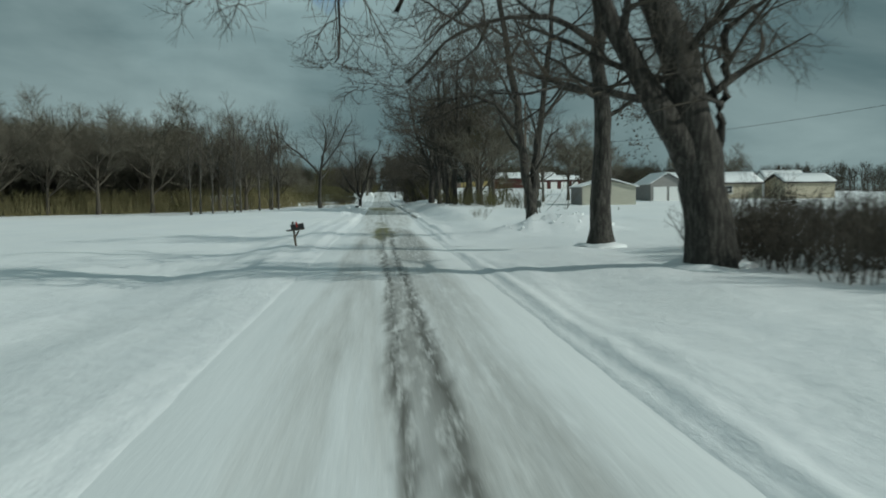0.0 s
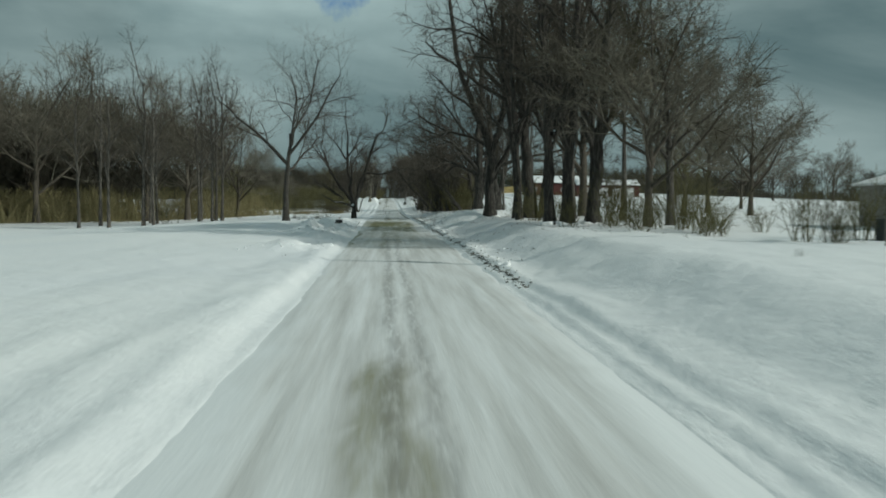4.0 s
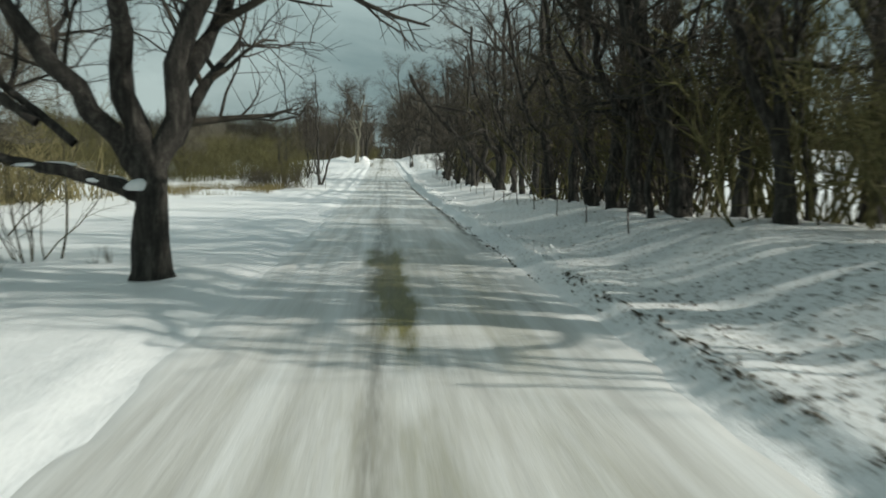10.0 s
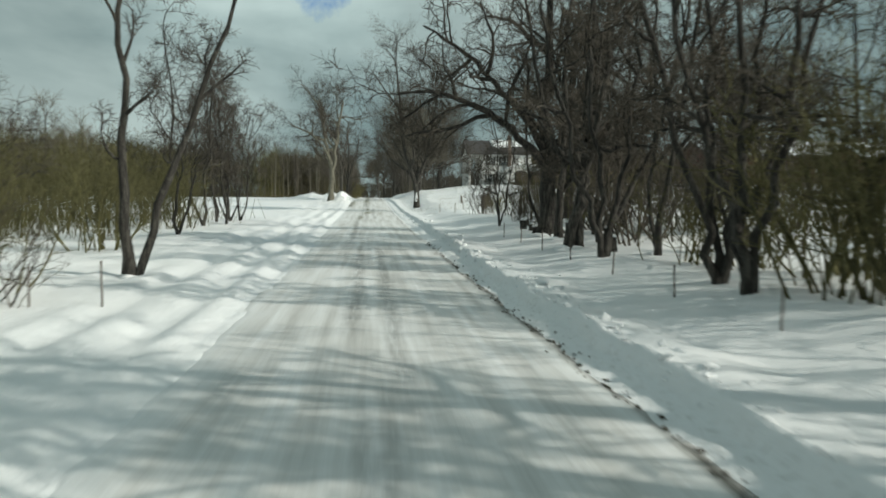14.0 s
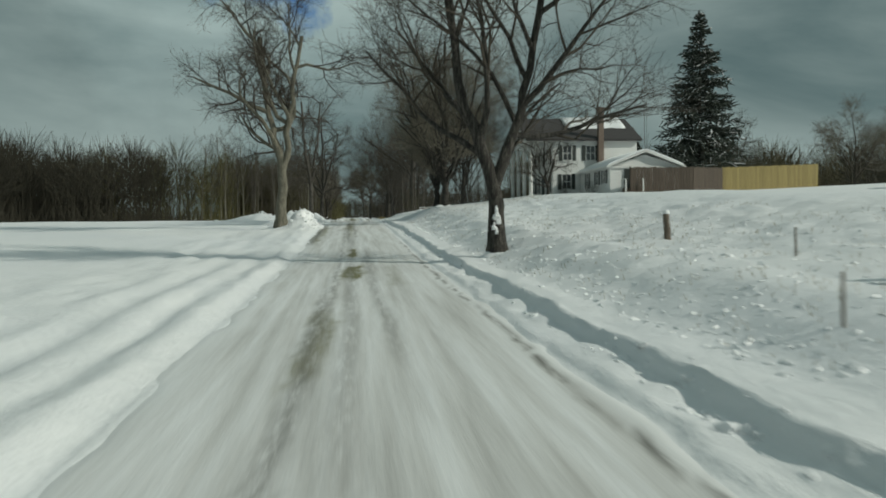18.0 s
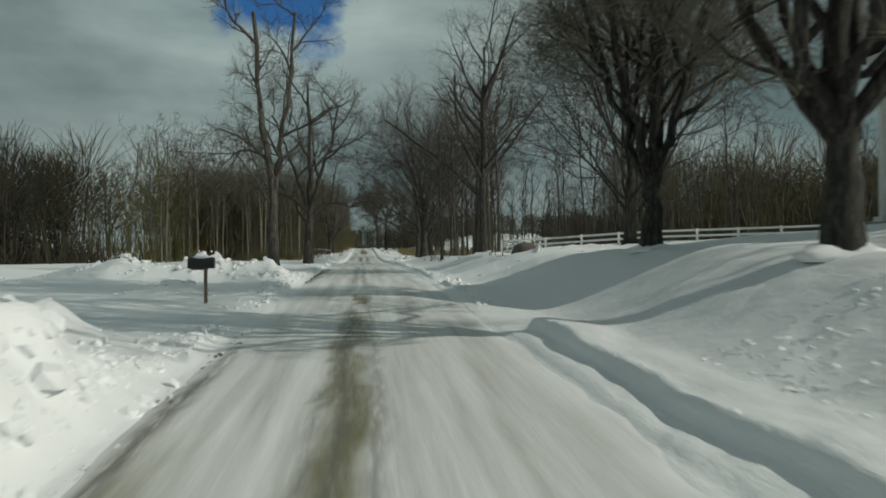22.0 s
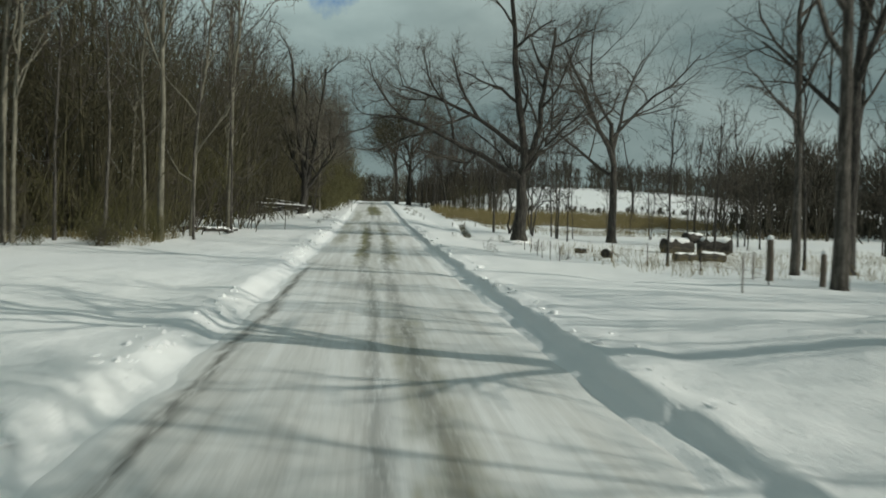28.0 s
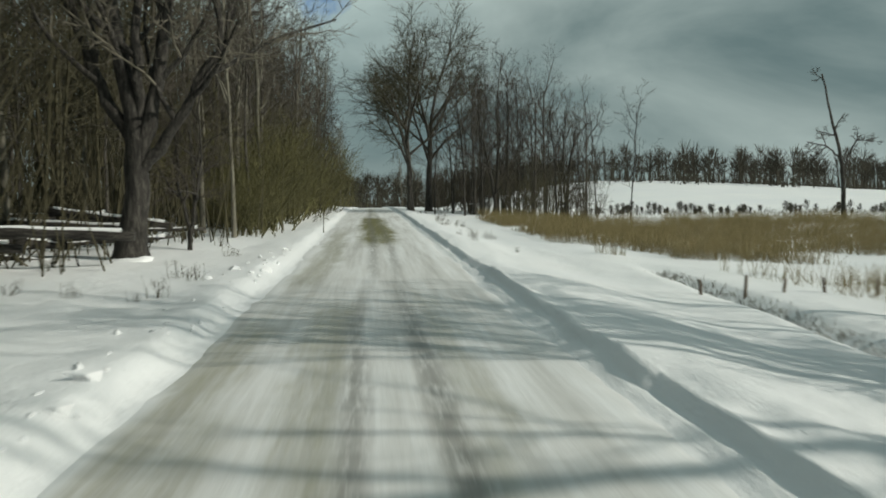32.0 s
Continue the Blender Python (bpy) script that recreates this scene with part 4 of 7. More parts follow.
ROADSIDE_BRUSH = [
    ("crooked", 7.3, 267.8, 190, .9), ("far", 19, 264, 70, .6), ("crooked", 15, 272, 10, 1.1), ("crooked", 11.5, 247, 130, 1.0), ("lanky", 9.4, 255.5, 10, 1.1),
    ("lanky", 12.5, 262, 210, 1.0), ("crooked", 17, 256, 300, .9), ("lanky", 8.6, 263, 320, 1.0), 
    ("lanky", -9.3, 264.7, 220, .9), ("lanky", -10.4, 276, 20, 1.0), ("lanky", -9.4, 279, 90, .9), ("lanky", -9.9, 284, 190, .85),
    ("lanky", -10.6, 286, 30, .8),
]
ROADSIDE_FARM = [
    ("lanky", -10.6, 282, 80, .9), ("lanky", -9.2, 284, 150, .8), ("bole", 9.45, 415.3, 220, .85), ("tall", 9.95, 415.9, 20, 1.15),
    ("bole", 10.65, 426.8, 90, .82), ("tall", 6.45, 417.7, 70, .7), ("maple", 7.0, 444.8, 130, 1.1), ("tall", 8.85, 432.8, 250, .8), ("tall", 8.9, 430.0, 40, .85), ("tall", 9.85, 431.2, 140, .8),
    ("elm", 11.9, 435.8, 10, .95), ("tall", 11.8, 421.8, 10, .9), ("crooked", 10.0, 438.5, 90, 1.0), ("tall", 13.9, 471.5, 30, 1.25), ("twin", 9.0, 457.9, 0, 1.0), ("elm", 20.1, 515.7, 80, .95), ("bole", 20.8, 482.6, 60, .95),
    ("tall", 17.6, 481, 10, .95),
]
ROADSIDE_MARSH = [
    ("tall", 11.2, 522.8, 60, .6), ("tall", 15.5, 527, 160, .6), ("lanky", 12.6, 522, 200, .9), ("tall", 13.6, 524.4, 20, .65), ("lanky", 14.4, 521, 300, .8),
    ("crooked", -6.6, 543.5, 140, 1.0), ("farvase", 5.0, 613, 70, 1.1), ("farvase", 7.6, 618, 190, 1.25), ("tall", 12, 606, 20, .95), ("tall", 15.5, 611, 130, 1.0), ("tall", 18.5, 604, 250, .9), ("tall", 21.5, 612, 80, 1.05), ("tall", 25, 606, 300, .8), ("twin", 14, 603, 30, .8), ("twin", 23, 608, 120, .85),
    ("far", 36, 152, 80, .8), ("far", 62, 235, 10, .8), ("far", 70, 395, 10, .7), ("far", 82, 400, 60, .7), ("farvase", 56, 402, 60, .6),
    ("far", 50, 175, 200, .6),
]
ROADSIDE_FAR = [
    ("far", 115, 300, 10, .9), ("far", 128, 290, 60, .9), ("far", -33, 201, 30, 1.2), ("far", -39, 199, 160, 1.25), ("far", -52, 188, 110, 1.35),
    ("far", -62, 182, 220, 1.3), ("far", -80, 174, 20, 1.35), ("far", -96, 168, 70, 1.35), ("far", -27, 214, 70, .9), ("farvase", -47, 201, 70, 1.3),
    ("farvase", -118, 162, 70, 1.3), ("far", -43, 212, 80, 1.3), ("far", -58, 200, 300, 1.35), ("far", -68, 196, 190, 1.2), ("far", -86, 186, 250, 1.4),
    ("far", -101, 180, 10, 1.3), ("far", -36, 216, 140, 1.15), ("far", -77, 190, 60, 1.45), ("far", -128, 172, 100, 1.4), ("far", -112, 176, 330, 1.3), ("far", -72, 180, 130, 1.25), ("farvase", -106, 166, 200, 1.3),
]
ROADSIDE = ROADSIDE_START + ROADSIDE_APPLE + ROADSIDE_BRUSH + ROADSIDE_FARM + ROADSIDE_MARSH + ROADSIDE_FAR
for kind_, x, y, turn, sc in ROADSIDE:
    plant(stock[kind_], x, y, turn, sc)
def stemmed(label, at, seed, stems, height=18, r=.4, limbs=6, angle=50, length=.5, counts=(6, 6, 6), thick=.42, bark=None, twig=None, **kw):
    """One tree of its own, grown along given stems and great limbs."""
    kw = {"twig_r": .010, "wob": .16, **kw}
    ob = tree_thing("tree", label, bare_tree(seed, height, r, 4.0, limbs, angle, .05, length, counts, thick=thick, stems=stems, **kw), bark or DARKBARK, twig)
    ob.matrix_basis = on_land(*at, 0, .05)
    foot = stems[0][1]
    if foot > .12:
        part("snow_skirt", lump(seed * .37, foot * 2.0, foot * 1.9, .16 + .22 * foot, .45, 3), CLOD, ob, "snow drifted round the foot").location = (-.05, -.04, -.06)
    return ob


# the great leaning trunk over the start of the road, its limbs hanging across
stemmed("thick old leafless trunk leaning over the roadside with hanging limbs", (9.5, 18.6), 26, [
    ([(0, 0, -.4), (-.2, 0, 1.6), (-.55, 0, 3.6), (-1.0, 0, 5.4), (-1.65, .1, 7.6), (-2.4, .2, 11), (-3.0, .3, 16)], .74, .36),
    ([(-.5, 0, 2.5), (-1.3, 0, 3.9), (-2.15, .1, 5.4), (-3.4, .2, 7.8), (-4.8, .4, 11), (-6, .4, 15)], .44, .16),
    ([(-2.2, 0, 9.6), (-5, -.5, 11.2), (-8.2, -.6, 10.8), (-10.8, -.6, 9.4), (-12.4, -.6, 7.6)], .17, .03),
    ([(-2.0, .2, 8.8), (-5, .8, 10.2), (-7.6, 1.0, 9.8), (-9.0, 1.0, 7.4)], .15, .03),
    ([(.1, .1, 3.4), (.35, .1, 5.0), (.32, .1, 6.9)], .11, .07)], 18, .74, 6, 62, .34, (6, 6, 6), .20, droop=.13, flare=1.3, rim=4.6)
# the dark trunk behind it, with clinging leaves and bowed limbs
stemmed("tall thick trunk with bowed limbs and clinging leaves", (8.98, 28.95), 27, [
    ([(0, 0, -.35), (.04, 0, 2.5), (.0, 0, 5.5), (-.2, 0, 8.5), (-.1, .2, 13), (.3, .2, 19)], .47, .16),
    ([(-.2, 0, 8.2), (-1.8, -.2, 9.3), (-4.2, -.3, 9.2), (-6.2, -.3, 8.4), (-7.8, -.3, 6.6)], .16, .03),
    ([(-.1, 0, 6.0), (-1.3, .1, 6.7), (-3.0, .2, 6.2), (-4.6, .3, 6.3)], .10, .025),
    ([(.1, 0, 5.2), (1.4, -.2, 6.0), (2.6, -.2, 7.4), (3.4, -.2, 9.0)], .09, .025)], 19, .45, 5, 58, .26, (5, 6, 5), .24, droop=.06, flare=1.5, rim=4.2)
stemmed("leafless tree forking low into two steep snow-footed stems", (8.95, 43.8), 28, [
    ([(0, 0, -.35), (-.05, 0, 1.0), (-.2, 0, 2.2), (-.7, 0, 5.2), (-1.0, .1, 8.6), (-1.8, .3, 13), (-2.4, .3, 16)], .43, .10),
    ([(-.1, 0, 1.5), (.15, 0, 3.2), (.3, .1, 5.3), (.6, 0, 8.6), (1.1, -.2, 12), (1.5, -.2, 16)], .29, .09),
    ([(-.9, 0, 5.9), (-2.4, -.1, 7.6), (-3.9, -.2, 8.0), (-5.6, -.2, 7.4), (-6.6, -.2, 6.4)], .13, .03)], 17, .4, 6, 46, .38, (6, 6, 6), .3, droop=.04)
# the roadside oak with its heavy low limbs
stemmed("great roadside oak with heavy low limbs reaching sideways", (9.15, 143.1), 29, [
    ([(0, 0, -.35), (-.05, 0, 2.2), (0, 0, 4.4), (-.15, .1, 7.5), (.2, .2, 12), (.1, .2, 18)], .48, .14),
    ([(.15, 0, 3.6), (1.8, -.2, 4.8), (4.4, -.4, 5.7), (7.4, -.6, 6.2), (10, -.6, 7.2)], .27, .06),
    ([(0, 0, 4.2), (-1.6, -.2, 6.2), (-3.6, -.4, 7.6), (-6.2, -.4, 8.6)], .24, .05),
    ([(.1, .1, 4.8), (1.4, .3, 7.6), (2.8, .5, 10.5), (4.2, .6, 14)], .26, .08),
    ([(0, -.1, 3.9), (-2.0, .4, 4.9), (-4.4, .6, 5.9), (-7, .8, 6.2)], .17, .04)], 18, .46, 6, 52, .40, (5, 6, 6), .3, rim=3.6)
stemmed("large leafless tree by the driveway, forking wide above the bank", (7.95, 124.9), 41, [
    ([(0, 0, -.35), (.03, 0, 2.6), (.05, 0, 5.0), (-.6, 0, 6.8), (-1.5, .1, 8.6), (-2.6, .3, 12), (-3.2, .3, 17)], .44, .12),
    ([(.05, 0, 5.0), (.6, 0, 6.8), (1.1, .1, 8.6), (1.4, .2, 12), (2, .2, 17)], .30, .11),
    ([(.2, 0, 3.4), (1.1, -.1, 4.9), (2.2, -.2, 6.6), (3.2, -.3, 8.6), (4.6, -.3, 12)], .18, .06),
    ([(.0, 0, 5.4), (-1.6, -.4, 6.2), (-3.6, -.6, 6.6), (-5.6, -.6, 7.6)], .15, .04)], 18, .42, 5, 48, .38, (5, 5, 5), .3)
# the cluster of trunks before the oak
for k, (x, y, r_, lx, h_) in enumerate([(8.55, 115.2, .28, -1.0, 18), (9.6, 116.4, .46, -.9, 20), (10.3, 116.0, .26, 1.3, 18), (11.1, 118.5, .22, .6, 17), (9.1, 107.3, .30, -.4, 19), (10.0, 107.0, .34, .5, 20), (11.6, 107.6, .36, .9, 19), (12.8, 112.0, .30, -.3, 18), (8.3, 113.0, .20, -.6, 16)]):
    stemmed("thick dark trunk in a close cluster of roadside trees", (x, y), 80 + k, [
        ([(0, 0, -.35), (lx * .1, 0, 2.4), (lx * .4, .1, 5.2), (lx * .8, .1, 9), (lx, .3, 13), (lx * 1.2, .2, h_ - 1)], r_ * 1.05, r_ * .30),
        ([(lx * .35, .1, 4.6), (lx * .4 + .7 * (-1) ** k, 0, 6.4), (lx * .5 + 1.6 * (-1) ** k, -.2, 9.5), (lx * .5 + 2.4 * (-1) ** k, -.2, 14)], r_ * .6, r_ * .2)], h_, r_, 6, 48, .38, (5, 5, 5), .36, twig_r=.013)
# thick trunks of the hedgerow
HEDGE = [
    (7.66, 188.5, .27, -.5), (7.5, 185.0, .30, .4), (7.4, 182.4, .25, -.3), (7.15, 180.4, .09, .2), (7.95, 180.2, .30, -1.6), (8.7, 178.5, .20, .7), (8.4, 175.5, .24, -.5),
    (7.9, 192.5, .22, .5), (7.8, 196.5, .26, -.4), (8.2, 200.5, .20, .6), (7.6, 226.8, .18, -.3), (8.45, 217.4, .28, -.4), (7.7, 212.0, .34, .3), (8.5, 212.3, .17, .5),
    (8.2, 209.5, .16, -.3), (8.45, 208.3, .18, .4), (8.2, 206.7, .15, -.4), (8.75, 205.6, .30, .5), (7.4, 229.4, .24, -.2), (7.45, 226.2, .14, .2), (7.3, 250.9, .18, .5), (7.75, 255.7, .19, .4),
]
stemmed("massive old hedgerow trunk rising straight from the snow", (11.75, 166.5), 120, [
    ([(0, 0, -.35), (.05, 0, 2.0), (.0, 0, 5.0), (.15, 0, 8.5), (.1, .2, 13), (.4, .2, 18)], .70, .22),
    ([(.2, 0, 1.2), (.55, -.1, 3.0), (.85, -.1, 6), (1.3, 0, 10), (1.6, .2, 15)], .26, .12),
    ([(-.1, 0, 6.0), (-1.6, -.2, 7.6), (-3.4, -.3, 8.6), (-5.2, -.3, 9.6)], .20, .05)], 18, .66, 6, 52, .36, (5, 5, 6), .24, rim=3.4)
stemmed("massive old hedgerow tree forking into steep heavy stems", (14.3, 167.2), 121, [
    ([(0, 0, -.35), (-.1, 0, 1.4), (-.3, 0, 3.0), (-.7, 0, 5.4), (-.9, .1, 9), (-1.4, .2, 15)], .74, .20),
    ([(0, 0, 1.6), (.5, 0, 3.4), (1.0, .1, 6.0), (1.5, .2, 10), (2.0, .2, 15)], .42, .16),
    ([(-.6, 0, 5.0), (-1.6, -.2, 7.0), (-3.0, -.2, 9.2)], .18, .05)], 17, .66, 6, 52, .36, (5, 5, 6), .24, rim=3.4)
stemmed("fallen-over clump of bowed stems at the hedgerow's end", (9.5, 165.2), 122, [
    ([(.1 * j, .1 * j, -.2), (-.6 - .1 * j, .2 * j, .7 + .25 * j), (-1.7 - .2 * j, .3 * j, 1.5 + .7 * j), (-3.4 - .1 * j, .3 * j, 2.4 + 1.2 * j)], .10, .03) for j in range(4)], 5, .10, 6, 50, .34, (5, 5, 4), .5, rim=.9, twig_r=.012)
for k, (x, y, r_, lx) in enumerate(HEDGE):
    h_ = 10.5 + 3.5 * min(1, r_ / .35)
    stemmed("dark crooked hedgerow tree with tangled limbs over snow", (x, y), 124 + k, [
        ([(0, 0, -.35), (lx * .15, 0, 1.5), (lx * .35, .2, 3.2), (lx * .9, .3, 6), (lx * 1.1, .5, h_ * .85)], r_ * 1.05, r_ * .28),
        ([(lx * .2, .1, 1.7 + .5 * (k % 3)), (lx * .2 - .9 * (-1) ** k, .1, 3.6), (lx * .2 - 1.6 * (-1) ** k, -.2, 6), (lx * .2 - 2.2 * (-1) ** k, -.3, h_ * .75)], r_ * .62, r_ * .2)], h_, r_, 6, 54, .36, (4, 5, 5), .40, wob=.24, branch=52, twig_r=.013, rim=2.4, segs=(6, 4, 2), sides=6)
stemmed("stout leafless trunk leaning far over towards the road", (8.7, 219.2), 151, [
    ([(0, 0, -.35), (-.5, 0, 1.0), (-1.45, 0, 2.0), (-2.9, 0, 3.5), (-4.3, .2, 5.0), (-5.6, .4, 6.6), (-6.6, .6, 8.4)], .33, .12),
    ([(-1.3, 0, 1.9), (-1.0, .2, 3.6), (-.9, .3, 6.0), (-.4, .3, 9)], .17, .05)], 10, .3, 7, 62, .42, (5, 6, 6), .36, wob=.24, twig_r=.012, rim=2.0)
stemmed("hedgerow tree with twin stems and one arching limb", (7.4, 224.4), 152, [
    ([(0, 0, -.35), (-.1, 0, 1.5), (-.15, .1, 4), (-.5, .2, 7), (-.4, .3, 10.5)], .26, .06),
    ([(.1, 0, .1), (.4, 0, 1.6), (.9, .1, 4.2), (1.2, .1, 8)], .18, .05),
    ([(.15, 0, .3), (.9, 0, 1.7), (1.6, 0, 2.5), (2.6, 0, 2.7), (3.4, 0, 2.0)], .14, .05)], 10, .26, 6, 54, .34, (5, 6, 5), .36, wob=.22, rim=1.6, twig_r=.012)
for k, (x, y, n_) in enumerate([(7.45, 239.6, 4), (7.3, 237.9, 3), (7.1, 247.0, 4)]):
    stemmed("many-stemmed leafless hedgerow tree spreading from one foot", (x, y), 160 + k, [
        ([(0, 0, -.3), (.25 * (j - 1.2), .2 * (j % 2), 1.2), (.9 * (j - 1.2), .3 * (j % 2), 3.4), (1.4 * (j - 1.3), .3, 6.5), (1.6 * (j - 1.3), .2, 9)], .11, .03) for j in range(n_)], 9.5, .12, 5, 55, .34, (5, 6, 5), .6, wob=.24, rim=1.8, twig_r=.012)
stemmed("wide dark hedgerow tree with low tangled spreading limbs", (8.0, 258.7), 177, [
    ([(0, 0, -.35), (-.05, 0, 1.6), (-.1, 0, 3.4), (-.2, .2, 6), (.1, .3, 9), (0, .3, 13)], .47, .10),
    ([(-.1, 0, 3.0), (-1.4, -.4, 4.4), (-3.2, -.8, 5.6), (-5.2, -1.0, 6.2), (-6.8, -1.0, 6.0)], .20, .04),
    ([(-.1, 0, 3.6), (-1.6, .3, 6.0), (-3.6, .4, 8.0), (-5.4, .5, 9.2)], .19, .04),
    ([(0, 0, 2.8), (1.4, -.5, 4.2), (3.4, -.9, 5.2), (5.4, -1.2, 5.6)], .20, .04),
    ([(0, 0, 3.4), (1.4, .2, 6.0), (3.0, .4, 8.6), (4.4, .4, 11)], .20, .05)], 13, .45, 7, 58, .42, (5, 6, 7), .32, wob=.24, branch=55, twig_r=.013, rim=2.6)
stemmed("leaning trunk with pale torn bark under the roadside trees", (6.95, 250.9), 165, [
    ([(0, 0, -.3), (.25, 0, 1.2), (.65, .1, 2.8), (1.2, .2, 5), (1.6, .3, 9)], .22, .06)], 10, .22, 7, 55, .4, (5, 6, 5), .4, wob=.22, rim=2.2, twig_r=.012)
# two thin stems parting from one foot, at the edge of the brush
stemmed("thin leafless tree parting into two long stems at the field edge", (-6.5, 246.2), 166, [
    ([(0, 0, -.3), (-.1, 0, 2.5), (-.2, .1, 5), (-.1, .1, 8), (-.3, .2, 11.5)], .17, .03),
    ([(.15, 0, -.2), (.9, 0, 2.2), (1.7, .1, 4.6), (2.9, .2, 7.6), (3.4, .3, 10)], .13, .03)], 10.5, .17, 6, 34, .26, (5, 5, 4), .36, wob=.14, rim=2.6, twig_r=.009)
# the pale and the dark tree before the woods
stemmed("tall pale-stemmed leafless tree forking above the snow", (-5.75, 406.5), 170, [
    ([(0, 0, -.35), (-.02, 0, 2.6), (.03, 0, 5.4), (-.35, 0, 7.8), (-.7, .2, 11), (-1.2, .2, 17)], .38, .11),
    ([(.05, 0, 5.2), (.4, 0, 6.8), (.75, .1, 9), (1.2, .2, 13), (1.5, .2, 17)], .25, .09),
    ([(-.3, 0, 7.4), (-1.5, -.2, 7.9), (-2.4, -.3, 7.6), (-3.2, -.3, 6.6)], .10, .03)], 18, .36, 6, 50, .34, (6, 6, 6), .34, BARK)
stemmed("spreading leafless oak with a long low limb towards the road", (-5.0, 429.4), 171, [
    ([(0, 0, -.35), (.05, 0, 2.5), (.15, 0, 4.8), (.3, 0, 8), (.2, .3, 12), (0, .3, 17)], .42, .10),
    ([(.15, 0, 4.5), (1.2, 0, 5.4), (2.6, .2, 5.9), (4.2, .3, 5.3), (5.2, .3, 6.0)], .17, .04),
    ([(.1, 0, 4.8), (-1.2, -.1, 6.2), (-3, -.2, 6.9), (-5, -.2, 7.2), (-6.2, -.2, 8)], .18, .04),
    ([(.2, 0, 5.2), (1.1, 0, 8), (2.2, 0, 11), (3, .2, 15)], .24, .07),
    ([(.1, 0, 5.0), (-.9, .2, 8), (-1.9, .3, 11), (-3.2, .3, 14)], .20, .06)], 18, .4, 6, 50, .36, (6, 6, 7), .3)
stemmed("big leafless tree throwing a long low limb over the road", (10.35, 505.0), 172, [
    ([(0, 0, -.35), (0, 0, 2.4), (.1, 0, 4.6), (0, 0, 7.6), (-.6, .2, 11), (-.9, .3, 17)], .50, .13),
    ([(-.05, 0, 4.5), (-2.4, -.2, 5.7), (-5.8, -.4, 7.3), (-8.6, -.5, 8.5), (-10.5, -.5, 8.2)], .25, .05),
    ([(-.1, 0, 6.4), (-2.8, .2, 8.4), (-5.8, .3, 9.8), (-8.4, .3, 10.6)], .19, .05),
    ([(.2, 0, 4.9), (1.0, 0, 7.4), (1.3, .1, 10), (2.2, .2, 15)], .27, .09),
    ([(.3, 0, 4.7), (1.6, -.2, 7), (3.2, -.3, 9.6)], .14, .04)], 18, .48, 6, 48, .40, (6, 6, 7), .28)
# crown twigs in the haze-paled colour
stemmed("broad many-limbed maple at the edge of the roadside woods", (-7.5, 539.2), 173, [
    ([(0, 0, -.35), (.05, 0, 1.5), (.25, 0, 3.4), (.15, 0, 5), (-.5, .1, 8), (-1.1, .2, 12), (-1.4, .2, 17)], .48, .12),
    ([(.3, 0, 3.3), (.7, 0, 5), (1.2, .1, 7.6), (1.7, .2, 11), (2.3, .2, 16)], .27, .09),
    ([(.3, 0, 2.9), (1.3, -.1, 4.0), (2.1, -.2, 5.4), (3.1, -.2, 7.2), (4.6, -.2, 10.5)], .22, .07),
    ([(.2, .1, 3.6), (-.7, .2, 5.2), (-1.7, .2, 7.8), (-2.6, .2, 12)], .24, .08),
    ([(.3, 0, 4.2), (.45, -.3, 6.4), (.35, -.3, 10), (.2, -.3, 15)], .20, .07)], 17, .45, 6, 40, .38, (5, 5, 6), .28, twig=HAZEWOOD)
# twig colour is paled for haze, where thin crowns melt into the sky
for k, (x, y, r_, lean_, lab) in enumerate([(9.05, 366.4, .41, .22, "stout leafless maple fanning into many limbs from a short trunk"), (9.4, 377.6, .36, .16, "tall leafless maple with steep upswept limbs beside the farmhouse")]):
    stemmed(lab, (x, y), 175 + k, [
        ([(0, 0, -.35), (0, 0, 1.2), (.05, 0, 2.2), (.1, 0, 5), (.2, .1, 9), (.1, .2, 16)], r_, .11)] + [
        ([(0, 0, 1.75 + .09 * j), (4 * lean_ * math.cos(j * .9 + k), 4 * lean_ * math.sin(j * .9 + k), 3.4), (9 * lean_ * math.cos(j * .9 + k), 9 * lean_ * math.sin(j * .9 + k), 5.7 + .2 * (j % 3)), (15 * lean_ * math.cos(j * .9 + k), 15 * lean_ * math.sin(j * .9 + k), 9), (21 * lean_ * math.cos(j * .9 + k), 21 * lean_ * math.sin(j * .9 + k), 13 + j % 2)], r_ * .46 - .015 * (j % 3), .06) for j in range(7)], 16.5, .45, 6, 44, .42, (7, 7, 8), .26, twig=HAZEWOOD, twig_r=.009)
stemmed("lone crooked leafless tree standing in the marsh", (45.2, 587.2), 174, [
    ([(0, 0, -.35), (-.3, 0, 2.4), (-.2, 0, 5.2), (-.9, 0, 8.0), (-1.6, .2, 10.6), (-2.4, .2, 14)], .26, .07),
    ([(-.2, 0, 4.9), (.7, 0, 7.2), (1.5, .1, 8.2)], .12, .04),
    ([(-.4, 0, 6.0), (-2.0, 0, 7.2), (-3.8, .1, 7.5)], .10, .03)], 12, .24, 4, 50, .22, (4, 4, 3), .4, twig_r=.02, rim=2.6)
